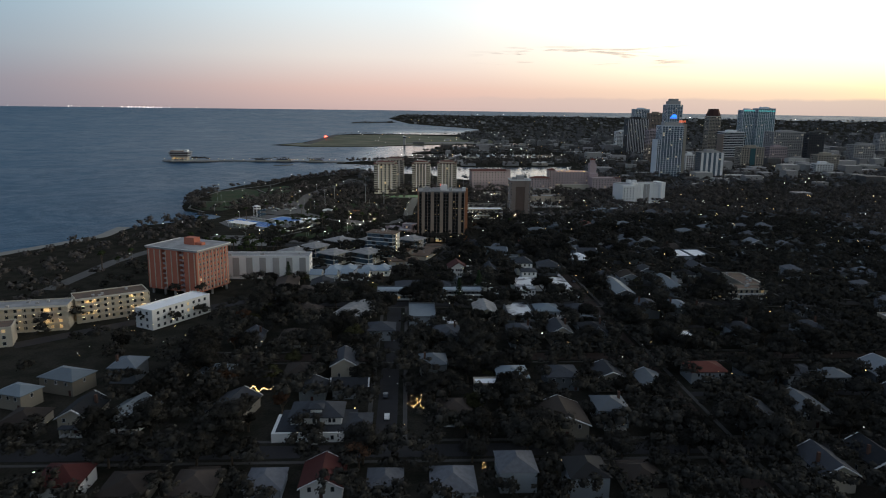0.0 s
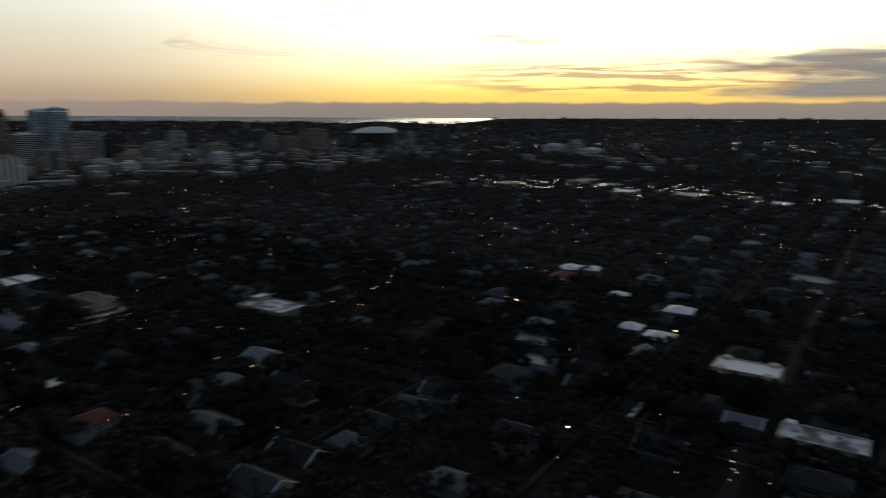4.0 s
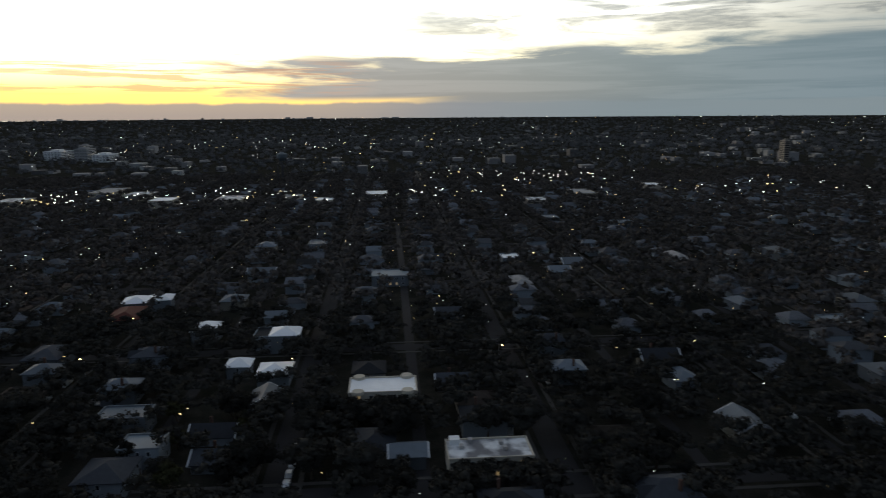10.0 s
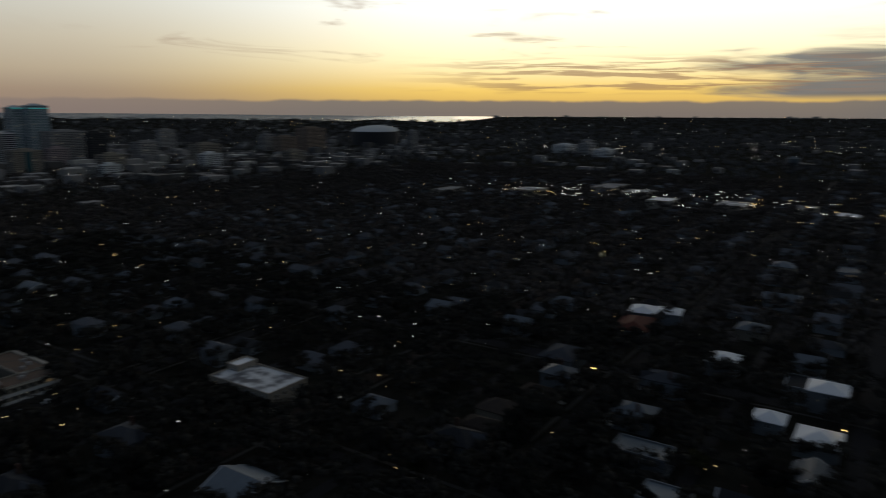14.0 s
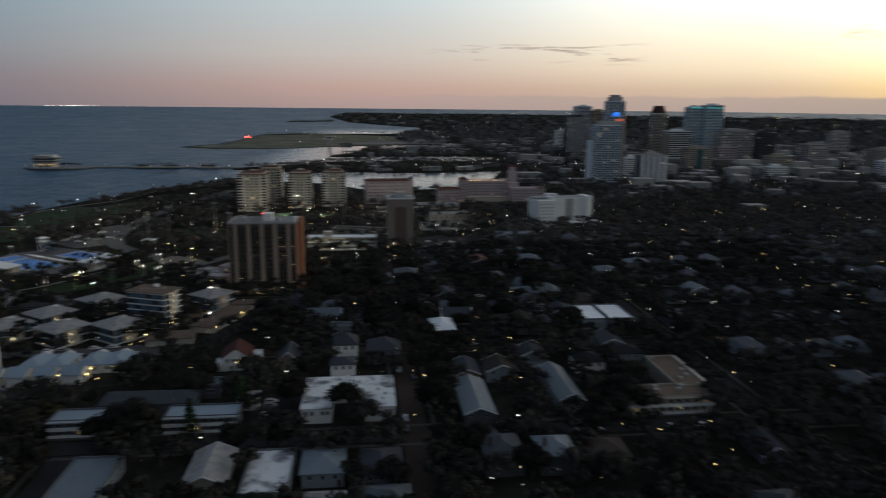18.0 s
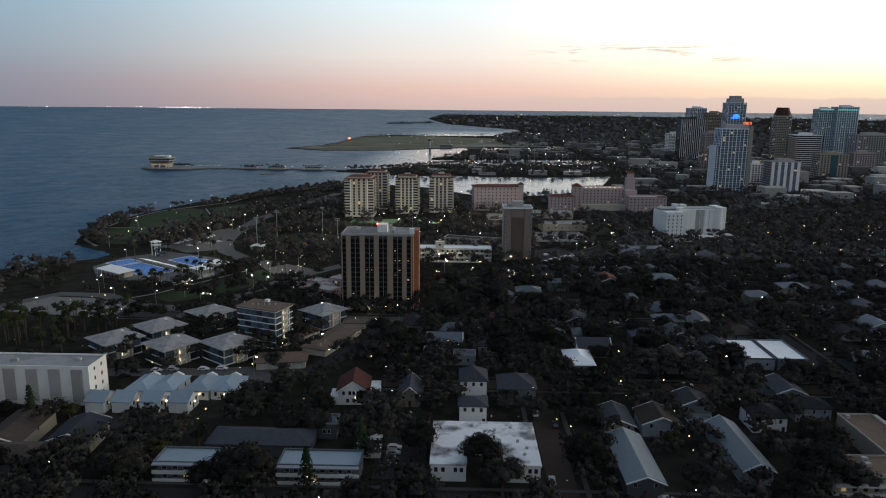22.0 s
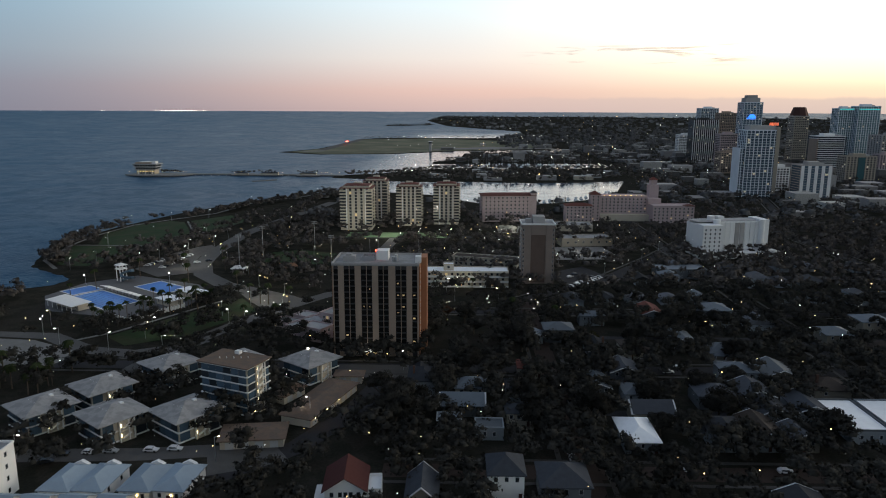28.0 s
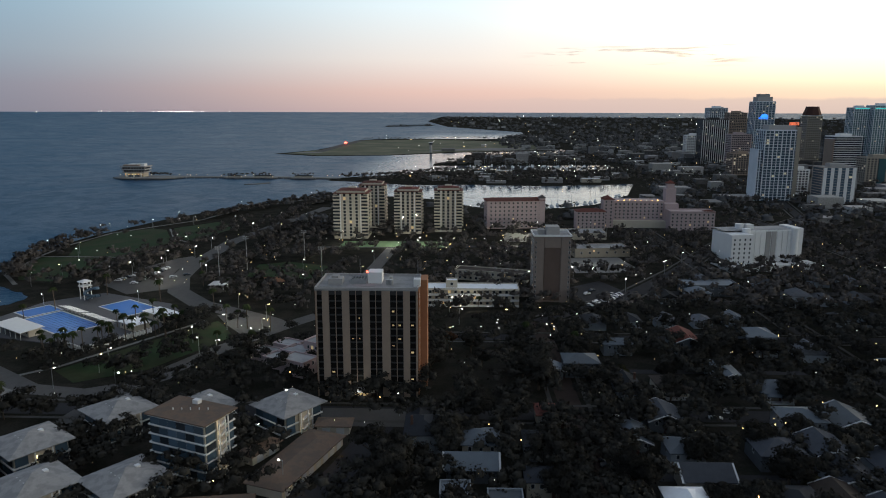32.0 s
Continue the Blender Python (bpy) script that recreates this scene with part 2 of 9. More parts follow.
def leaf_material(name, a, b, spread=0.35):
    m = bpy.data.materials.new(name)
    m.use_nodes = True
    nt = m.node_tree
    p = nt.nodes["Principled BSDF"]
    p.inputs["Roughness"].default_value, p.inputs["Specular IOR Level"].default_value = 0.9, 0.0
    geo = nt.nodes.new("ShaderNodeNewGeometry")
    oi = nt.nodes.new("ShaderNodeObjectInfo")
    col = mix_node(nt, geo.outputs["Random Per Island"], a, b)
    v = math_node(nt, "ADD", 1.0 - spread, math_node(nt, "MULTIPLY", oi.outputs["Random"], 2 * spread))
    nz = nt.nodes.new("ShaderNodeTexNoise")
    nz.inputs["Scale"].default_value = 0.03
    nt.links.new(geo.outputs["Position"], nz.inputs["Vector"])
    v = math_node(nt, "MULTIPLY", v, math_node(nt, "ADD", 0.5, nz.outputs[0]))
    nt.links.new(mix_node(nt, 1.0, col, v, "MULTIPLY"), p.inputs["Base Color"])
    # leaves share the light of the spray they sit on
    at = nt.nodes.new("ShaderNodeAttribute")
    at.attribute_name = "spray"
    tr = nt.nodes.new("ShaderNodeVectorTransform")
    tr.vector_type, tr.convert_from, tr.convert_to = "NORMAL", "OBJECT", "WORLD"
    nt.links.new(at.outputs["Vector"], tr.inputs[0])
    mx = nt.nodes.new("ShaderNodeMix")
    mx.data_type = "VECTOR"
    mx.inputs[0].default_value = 0.28
    nt.links.new(tr.outputs[0], mx.inputs[4])
    nt.links.new(geo.outputs["Normal"], mx.inputs[5])
    nrm = nt.nodes.new("ShaderNodeVectorMath")
    nrm.operation = "NORMALIZE"
    nt.links.new(mx.outputs[1], nrm.inputs[0])
    nt.links.new(nrm.outputs[0], p.inputs["Normal"])
    return m


def glass_material(name, tint, rough=0.08, ior=1.5):
    m = bpy.data.materials.new(name)
    m.use_nodes = True
    p = m.node_tree.nodes["Principled BSDF"]
    nt = m.node_tree
    oi = nt.nodes.new("ShaderNodeObjectInfo")
    geo = nt.nodes.new("ShaderNodeNewGeometry")
    v = math_node(nt, "ADD", 0.5, math_node(nt, "ADD", math_node(nt, "MULTIPLY", oi.outputs["Random"], 0.6), math_node(nt, "MULTIPLY", geo.outputs["Random Per Island"], 0.6)))
    nt.links.new(mix_node(nt, 1.0, tint, v, "MULTIPLY"), p.inputs["Base Color"])
    p.inputs["Roughness"].default_value, p.inputs["IOR"].default_value = rough, ior
    return m


def glow_material(name, color, strength):
    m = bpy.data.materials.new(name)
    m.use_nodes = True
    nt = m.node_tree
    p = nt.nodes["Principled BSDF"]
    p.inputs["Base Color"].default_value = (*color, 1)
    p.inputs["Emission Color"].default_value = (*color, 1)
    geo = nt.nodes.new("ShaderNodeNewGeometry")
    nt.links.new(math_node(nt, "MULTIPLY", math_node(nt, "ADD", 0.35, geo.outputs["Random Per Island"]), strength), p.inputs["Emission Strength"])
    return m


def water_material():
    m = bpy.data.materials.new("bay_water")
    m.use_nodes = True
    nt = m.node_tree
    p = nt.nodes["Principled BSDF"]
    p.inputs["Roughness"].default_value, p.inputs["IOR"].default_value, p.inputs["Specular IOR Level"].default_value = 0.12, 1.33, 0.26
    geo = nt.nodes.new("ShaderNodeNewGeometry")
    big, small = nt.nodes.new("ShaderNodeTexNoise"), nt.nodes.new("ShaderNodeTexNoise")
    big.inputs["Scale"].default_value, big.inputs["Detail"].default_value, big.inputs["Distortion"].default_value = 0.006, 5.0, 1.5
    small.inputs["Scale"].default_value, small.inputs["Detail"].default_value = 0.35, 4.0
    for n in (big, small):
        nt.links.new(geo.outputs["Position"], n.inputs["Vector"])
    nt.links.new(mix_node(nt, smooth(nt, big.outputs[0], 0.35, 0.7), (0.003, 0.042, 0.098), (0.006, 0.060, 0.125)), p.inputs["Base Color"])
    sep = nt.nodes.new("ShaderNodeSeparateXYZ")
    nt.links.new(geo.outputs["Position"], sep.inputs[0])
    # wind lanes and slicks: drawn-out patches of rougher and smoother water
    lane = nt.nodes.new("ShaderNodeTexNoise")
    lane.inputs["Scale"].default_value, lane.inputs["Detail"].default_value, lane.inputs["Roughness"].default_value, lane.inputs["Distortion"].default_value = 0.022, 9.0, 0.68, 2.2
    nt.links.new(geo.outputs["Position"], lane.inputs["Vector"])
    nt.links.new(math_node(nt, "ADD", 0.10, math_node(nt, "MULTIPLY", smooth(nt, lane.outputs[0], 0.38, 0.66), 0.34)), p.inputs["Specular IOR Level"])
    calm = math_node(nt, "MULTIPLY", smooth(nt, sep.outputs[0], -230.0, -40.0), math_node(nt, "SUBTRACT", 1.0, smooth(nt, sep.outputs[1], 2500.0, 3100.0)))
    chop = math_node(nt, "SUBTRACT", 1.0, math_node(nt, "MULTIPLY", calm, 0.85))
    nt.links.new(math_node(nt, "MULTIPLY", chop, math_node(nt, "ADD", 0.28, math_node(nt, "MULTIPLY", big.outputs[0], 0.26))), p.inputs["Roughness"])
    b = nt.nodes.new("ShaderNodeBump")
    b.inputs["Strength"].default_value, b.inputs["Distance"].default_value = 0.9, 0.9
    nt.links.new(math_node(nt, "MULTIPLY", small.outputs[0], chop), b.inputs["Height"])
    nt.links.new(b.outputs[0], p.inputs["Normal"])
    return m


def ground_material():
    m = bpy.data.materials.new("yard_ground")
    m.use_nodes = True
    nt = m.node_tree
    p = nt.nodes["Principled BSDF"]
    p.inputs["Roughness"].default_value, p.inputs["Specular IOR Level"].default_value = 1.0, 0.0
    geo = nt.nodes.new("ShaderNodeNewGeometry")
    a, b, c = (nt.nodes.new("ShaderNodeTexNoise") for _ in range(3))
    for n, s in ((a, 0.02), (b, 0.12), (c, 1.2)):
        n.inputs["Scale"].default_value, n.inputs["Detail"].default_value = s, 4.0
        nt.links.new(geo.outputs["Position"], n.inputs["Vector"])
    col = mix_node(nt, smooth(nt, b.outputs[0], 0.40, 0.60), (0.026, 0.026, 0.021), (0.038, 0.035, 0.029))
    col = mix_node(nt, smooth(nt, a.outputs[0], 0.58, 0.70), col, (0.038, 0.035, 0.03))
    col = mix_node(nt, 1.0, col, math_node(nt, "ADD", 0.5, c.outputs[0]), "MULTIPLY")
    nt.links.new(col, p.inputs["Base Color"])
    return m


M = dict(
    ground=ground_material(), water=water_material(),
    asphalt=material("asphalt", (0.034, 0.033, 0.035), 0.9, 0.4, 0.15, 0.3),
    brickroad=material("brick_street", (0.050, 0.036, 0.030), 0.9, 0.4, 0.2, 0.3),
    lot=material("worn_lot_asphalt", (0.098, 0.094, 0.090), 0.9, 0.35, 0.25, 0.2),
    walk=material("concrete_walk", (0.18, 0.175, 0.165), 0.9, 0.35, 0.3),
    sand=material("beach_sand", (0.24, 0.23, 0.21), 0.95, 0.3, 0.05),
    lawn=material("lawn", (0.024, 0.046, 0.017), 0.95, 0.5, 0.06, 0.3, second=(0.034, 0.042, 0.019)),
    drygrass=material("airfield_grass", (0.105, 0.11, 0.068), 0.95, 0.5, 0.012, second=(0.14, 0.135, 0.09)),
    clay=material("infield_clay", (0.22, 0.11, 0.06), 0.95, 0.3, 0.2),
    seawall=material("seawall_concrete", (0.20, 0.195, 0.185), 0.9, 0.3, 0.3),
    white=material("white_stucco", (0.74, 0.74, 0.73), 0.85, 0.12, 0.25, 0.1, spread=0.06),
    cream=material("cream_stucco", (0.50, 0.45, 0.37), 0.85, 0.15, 0.25, 0.1, spread=0.08),
    taupe=material("taupe_concrete", (0.24, 0.195, 0.17), 0.85, 0.2, 0.25, 0.1),
    umber=material("umber_panel", (0.13, 0.095, 0.08), 0.8, 0.2, 0.25),
    court=material("green_court_paint", (0.10, 0.155, 0.085), 0.9, 0.25, 0.2),
    oldwalk=material("grey_pavement", (0.078, 0.074, 0.07), 0.9, 0.35, 0.3),
    tan=material("tan_stucco", (0.33, 0.29, 0.24), 0.85, 0.15, 0.25, 0.1),
    grey=material("grey_concrete", (0.36, 0.35, 0.34), 0.88, 0.2, 0.2, 0.1, spread=0.1),
    dark=material("dark_facade", (0.035, 0.035, 0.04), 0.7, 0.2, 0.2),
    pink=material("salmon_stucco", (0.46, 0.165, 0.11), 0.85, 0.15, 0.2, 0.1),
    rose=material("rose_stucco", (0.42, 0.335, 0.335), 0.85, 0.15, 0.2, 0.1),
    brown=material("brown_concrete", (0.31, 0.24, 0.19), 0.85, 0.2, 0.2, 0.1),
    brick=material("orange_brick", (0.33, 0.16, 0.09), 0.85, 0.2, 0.4, 0.2),
    siding=material("painted_siding", (0.19, 0.21, 0.23), 0.8, 0.15, 0.5, 0.1, spread=0.5),
    siding2=material("cream_siding", (0.32, 0.29, 0.24), 0.8, 0.15, 0.5, 0.1, spread=0.45),
    trim=material("white_trim", (0.50, 0.51, 0.52), 0.7, 0.08, 0.5),
    shingle=material("grey_shingle", (0.040, 0.044, 0.052), 0.9, 0.4, 0.6, 0.4, spread=0.6),
    shingle2=material("brown_shingle", (0.050, 0.040, 0.034), 0.9, 0.4, 0.6, 0.4, spread=0.5),
    dullroof=material("dull_metal_roof", (0.095, 0.115, 0.137), 0.7, 0.3, 0.5, spread=0.45),
    paleblue=material("pale_blue_roof", (0.24, 0.30, 0.355), 0.6, 0.2, 0.4, spread=0.08),
    chimney=material("sooty_brick", (0.085, 0.05, 0.04), 0.9, 0.3, 0.8),
    metalroof=material("pale_metal_roof", (0.125, 0.155, 0.18), 0.65, 0.25, 0.5, spread=0.3),
    tile=material("clay_tile_roof", (0.125, 0.044, 0.034), 0.85, 0.3, 0.8, 0.4, spread=0.25),
    hiproof=material("weathered_tile_roof", (0.34, 0.33, 0.32), 0.9, 0.35, 0.35, 0.3, second=(0.24, 0.235, 0.23)),
    brownroof=material("brown_tar_roof", (0.17, 0.12, 0.09), 0.95, 0.35, 0.3, 0.3, second=(0.13, 0.10, 0.08)),
    flatroof=material("grey_flat_roof", (0.34, 0.34, 0.34), 0.9, 0.4, 0.12, 0.2, second=(0.24, 0.24, 0.24), spread=0.15),
    whiteroof=material("white_membrane_roof", (0.86, 0.87, 0.88), 0.7, 0.18, 0.2, spread=0.05),
    stainroof=material("stained_white_roof", (0.72, 0.73, 0.74), 0.8, 0.3, 0.14, second=(0.16, 0.16, 0.17)),
    redroof=material("red_metal_roof", (0.065, 0.019, 0.017), 0.8, 0.25, 0.5),
    darkroof=material("dark_hip_roof", (0.06, 0.05, 0.05), 0.7, 0.2, 0.3),
    mansard=material("brown_mansard", (0.07, 0.035, 0.03), 0.75, 0.2, 0.3),
    bark=material("bark", (0.11, 0.085, 0.065), 0.95, 0.4, 1.0, 0.4),
    bronze=glass_material("bronze_glass", (0.008, 0.0075, 0.007), 0.5, 1.22),
    glass=glass_material("dark_glass", (0.030, 0.036, 0.044)),
    blueglass=glass_material("blue_glass", (0.07, 0.11, 0.15), 0.12),
    tealglass=glass_material("teal_glass", (0.06, 0.15, 0.17), 0.12),
    rubber=material("tyre_rubber", (0.02, 0.02, 0.02), 0.9, 0.1, 2.0),
    metal=material("galvanised_metal", (0.42, 0.43, 0.44), 0.45, 0.2, 1.0, metal=0.8),
    pool=material("pool_water", (0.022, 0.13, 0.42), 0.6, 0.2, 0.15),
    deckpool=material("pool_deck", (0.10, 0.10, 0.105), 0.85, 0.2, 0.3),
    canvas=material("white_canvas", (0.78, 0.77, 0.74), 0.9, 0.1, 0.5),
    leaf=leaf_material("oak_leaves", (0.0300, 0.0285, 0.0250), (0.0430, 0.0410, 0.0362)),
    # paler copy of the oak leaves: mid-distance haze put into the colour
    hazed_townleaf=leaf_material("hazed_town_leaves", (0.092, 0.082, 0.075), (0.126, 0.113, 0.104)),
    leaf2=leaf_material("light_leaves", (0.046, 0.046, 0.024), (0.068, 0.066, 0.034)),
    palm=leaf_material("palm_fronds", (0.022, 0.032, 0.014), (0.045, 0.055, 0.026)),
    rust=leaf_material("rusty_leaves", (0.058, 0.034, 0.022), (0.085, 0.048, 0.032)),
    needle=leaf_material("pine_needles", (0.018, 0.032, 0.016), (0.035, 0.05, 0.028)),
    lamp_w=glow_material("white_lamp", (1.0, 0.93, 0.78), 55.0),
    lamp_y=glow_material("sodium_lamp", (1.0, 0.62, 0.20), 45.0),
    win_w=glow_material("lit_window", (1.0, 0.70, 0.34), 0.45),
    win_c=glow_material("cool_lit_window", (0.80, 0.92, 1.0), 1.3),
    win_far=glow_material("far_lit_window", (1.0, 0.84, 0.60), 0.24),
    # far leaves lifted to neutral grey: aerial haze painted into the base colour
    hazed_farleaf=leaf_material("hazed_distant_leaves", (0.125, 0.125, 0.127), (0.16, 0.16, 0.163)),
    neon_b=glow_material("blue_crown_light", (0.03, 0.22, 1.0), 1.6),
    neon_t=glow_material("teal_strip_light", (0.10, 0.85, 0.80), 0.6),
    neon_r=glow_material("red_crown_light", (1.0, 0.22, 0.10), 0.7),
    beacon=glow_material("red_beacon", (1.0, 0.04, 0.02), 30.0),
    string=glow_material("amber_string_light", (1.0, 0.50, 0.12), 9.0),
)


# ---- builders ----
def mesh_from(name, verts, faces, mat):
    me = bpy.data.meshes.new(name)
    me.from_pydata([tuple(map(float, v)) for v in verts], [], [tuple(map(int, f)) for f in faces])
    me.materials.append(mat)
    me.update()
    return me


def part(name, bm, mat, parent, label=""):
    """Links a bmesh (or a finished mesh) as one object under a thing or a part."""
    if isinstance(bm, bpy.types.Mesh):
        me = bm
    else:
        me = bpy.data.meshes.new(name)
        bm.to_mesh(me)
        bm.free()
        me.materials.append(mat)
    ob = new(name, me)
    ob.parent = parent
    return tagged(ob, label)


def put_part(name, me, parent, loc=(0, 0, 0), rz=0.0, scale=(1, 1, 1), label=""):
    ob = new(name, me)
    ob.parent = parent
    ob.location, ob.rotation_euler, ob.scale = loc, (0, 0, radians(rz)), scale
    return tagged(ob, label)


def thing(name, x, y, z=0.0, rz=0.0, label="", category="", group="", kind=""):
    e = new(name)
    e.empty_display_size = 1
    e.location, e.rotation_euler = (x, y, z), (0, 0, radians(rz))
    return tagged(e, label, category, group, kind)


def add_box(bm, x0, x1, y0, y1, z0, z1):
    vs = [bm.verts.new(p) for p in ((x0, y0, z0), (x1, y0, z0), (x1, y1, z0), (x0, y1, z0), (x0, y0, z1), (x1, y0, z1), (x1, y1, z1), (x0, y1, z1))]
    for f in ((3, 2, 1, 0), (4, 5, 6, 7), (0, 1, 5, 4), (1, 2, 6, 5), (2, 3, 7, 6), (3, 0, 4, 7)):
        bm.faces.new([vs[i] for i in f])
    return bm


def box(x0, x1, y0, y1, z0, z1):
    return add_box(bmesh.new(), x0, x1, y0, y1, z0, z1)


def boxes(rows):
    bm = bmesh.new()
    for r in rows:
        add_box(bm, *r)
    return bm


def prism(points, z0, z1, bm=None):
    bm = bm or bmesh.new()
    lo = [bm.verts.new((x, y, z0)) for x, y in points]
    hi = [bm.verts.new((x, y, z1)) for x, y in points]
    n = len(points)
    bm.faces.new(hi)
    bm.faces.new(lo[::-1])
    for i in range(n):
        bm.faces.new((lo[i], lo[(i + 1) % n], hi[(i + 1) % n], hi[i]))
    bmesh.ops.recalc_face_normals(bm, faces=bm.faces)
    return bm


def hip_roof(w, d, z, rise, over=0.6, ridge=None, thick=0.25):
    """A hip roof with eaves; ridge is its length along the longer side (0: a point)."""
    bm = bmesh.new()
    a, b = w / 2 + over, d / 2 + over
    if ridge is None:
        ridge = abs(w - d)
    rx, ry = (ridge / 2, 0) if w >= d else (0, ridge / 2)
    lo = [bm.verts.new(p) for p in ((-a, -b, z - thick), (a, -b, z - thick), (a, b, z - thick), (-a, b, z - thick))]
    hi = [bm.verts.new(p) for p in ((-a, -b, z), (a, -b, z), (a, b, z), (-a, b, z))]
    bm.faces.new(lo[::-1])
    for i in range(4):
        bm.faces.new((lo[i], lo[(i + 1) % 4], hi[(i + 1) % 4], hi[i]))
    if ridge < 0.05:
        t = bm.verts.new((0, 0, z + rise))
        for i in range(4):
            bm.faces.new((hi[i], hi[(i + 1) % 4], t))
    else:
        r0, r1 = bm.verts.new((-rx, -ry, z + rise)), bm.verts.new((rx, ry, z + rise))
        if w >= d:
            bm.faces.new((hi[0], hi[1], r1, r0)), bm.faces.new((hi[1], hi[2], r1)), bm.faces.new((hi[2], hi[3], r0, r1)), bm.faces.new((hi[3], hi[0], r0))
        else:
            bm.faces.new((hi[0], hi[1], r0)), bm.faces.new((hi[1], hi[2], r1, r0)), bm.faces.new((hi[2], hi[3], r1)), bm.faces.new((hi[3], hi[0], r0, r1))
    return bm


def gable_roof(w, d, z, rise, over=0.6, thick=0.22, bm=None, cx=0.0, cy=0.0):
    """Two slabs meeting at a ridge along y."""
    bm = bm or bmesh.new()
    a, b = w / 2 + over, d / 2 + over
    s = rise / (w / 2)
    ze = z - over * s
    prof = [(-a, ze), (0, z + rise), (a, ze), (a, ze - thick), (0, z + rise - thick), (-a, ze - thick)]
    f = [bm.verts.new((cx + x, cy - b, q)) for x, q in prof]
    k = [bm.verts.new((cx + x, cy + b, q)) for x, q in prof]
    for i in range(6):
        j = (i + 1) % 6
        bm.faces.new((f[j], f[i], k[i], k[j]))
    for c in (f[::-1], k):
        bm.faces.new((c[0], c[1], c[4], c[5])), bm.faces.new((c[1], c[2], c[3], c[4]))
    bmesh.ops.recalc_face_normals(bm, faces=bm.faces)
    return bm


def gable_walls(w, d, z, rise):
    bm = bmesh.new()
    prof = [(-w / 2, 0), (w / 2, 0), (w / 2, z), (0, z + rise - 0.2), (-w / 2, z)]
    f = [bm.verts.new((x, -d / 2, q)) for x, q in prof]
    k = [bm.verts.new((x, d / 2, q)) for x, q in prof]
    bm.faces.new(f), bm.faces.new(k[::-1])
    for i in range(5):
        bm.faces.new((f[(i + 1) % 5], f[i], k[i], k[(i + 1) % 5]))
    bmesh.ops.recalc_face_normals(bm, faces=bm.faces)
    return bm


def bowl(x, y):
    """The land and the sea lift gently far out, so that they end at the horizon."""
    r = np.hypot(x, y)
    k = np.clip((np.degrees(np.arctan2(x, y)) - 25.0) / 35.0, 0.0, 1.0)
    return np.where(r > 2000, (91.0 - 13.0 * k * k * (3 - 2 * k)) * ((r - 2000) / 2800.0) ** 2, 0.0)

# ---- ground, water, roads ----
MAINLAND = [(-620, -5200), (-600, -300), (-500, 0), (-410, 180), (-350, 290), (-322, 341), (-297, 380), (-292, 432), (-264, 458), (-242, 472), (-230, 482), (-236, 500), (-258, 515), (-279, 530), (-292, 562), (-303, 630), (-296, 690), (-276, 767), (-236, 863),
            (-165, 955), (-92, 962), (-55, 950), (-32, 935), (8, 878), (36, 850), (113, 866), (155, 896), (212, 985), (252, 1120), (275, 1300), (290, 1400), (290, 1500), (285, 1800), (280, 1950), (300, 2200), (290, 2480),
            (180, 2670), (150, 2760), (260, 2900), (265, 3090), (165, 3223), (-50, 3500), (-170, 3980), (-100, 4380), (760, 4310), (1500, 4110), (2200, 3790), (2830, 3350), (3370, 2810), (3800, 2200), (4300, 2250), (5200, 2600), (5200, -5200)]
SPIT = [(265, 1140), (195, 1112), (114, 1095), (14, 1109), (-70, 1100), (-140, 1140), (-190, 1155), (-190, 1190), (-120, 1235), (-50, 1320), (10, 1350), (117, 1358), (182, 1330), (290, 1385)]
MARINA = [(295, 1475), (244, 1470), (18, 1455), (-45, 1450), (-45, 1500), (10, 1600), (20, 1780), (120, 1800), (295, 1850)]
AIRFIELD = [(295, 2060), (213, 1945), (100, 1920), (-18, 1870), (-161, 1750), (-326, 1718), (-437, 1795), (-372, 1947), (-353, 2181), (-334, 2522), (-245, 2604), (-105, 2600), (180, 2640), (310, 2500)]
ISLET = [(-349, 3480), (-150, 3560), (-120, 3650), (-349, 3560)]


def signed(px, py, poly):
    """Distance to a polygon's edge, positive inside."""
    d = np.full(px.shape, 1e9)
    inside = np.zeros(px.shape, bool)
    for (ax, ay), (bx, by) in zip(poly, poly[1:] + poly[:1]):
        ex, ey = bx - ax, by - ay
        t = np.clip(((px - ax) * ex + (py - ay) * ey) / (ex * ex + ey * ey), 0, 1)
        d = np.minimum(d, np.hypot(px - ax - t * ex, py - ay - t * ey))
        if ay != by:
            inside ^= ((ay > py) != (by > py)) & (px < (bx - ax) * (py - ay) / (by - ay) + ax)
    return np.where(inside, d, -d)


def land(px, py):
    px, py = np.asarray(px, float), np.asarray(py, float)
    return np.max([signed(px, py, p) for p in (MAINLAND, SPIT, MARINA, AIRFIELD, ISLET)], axis=0)


RX, RY = np.arange(-700, 4810, 12.0), np.arange(-1600, 4810, 12.0)
RASTER = land(*np.meshgrid(RX, RY))


def on_land(x, y):
    """How far inland a place lies, from a coarse raster."""
    i, j = round((y + 1600) / 12.0), round((x + 700) / 12.0)
    return RASTER[i, j] if 0 <= i < len(RY) and 0 <= j < len(RX) else 99.0


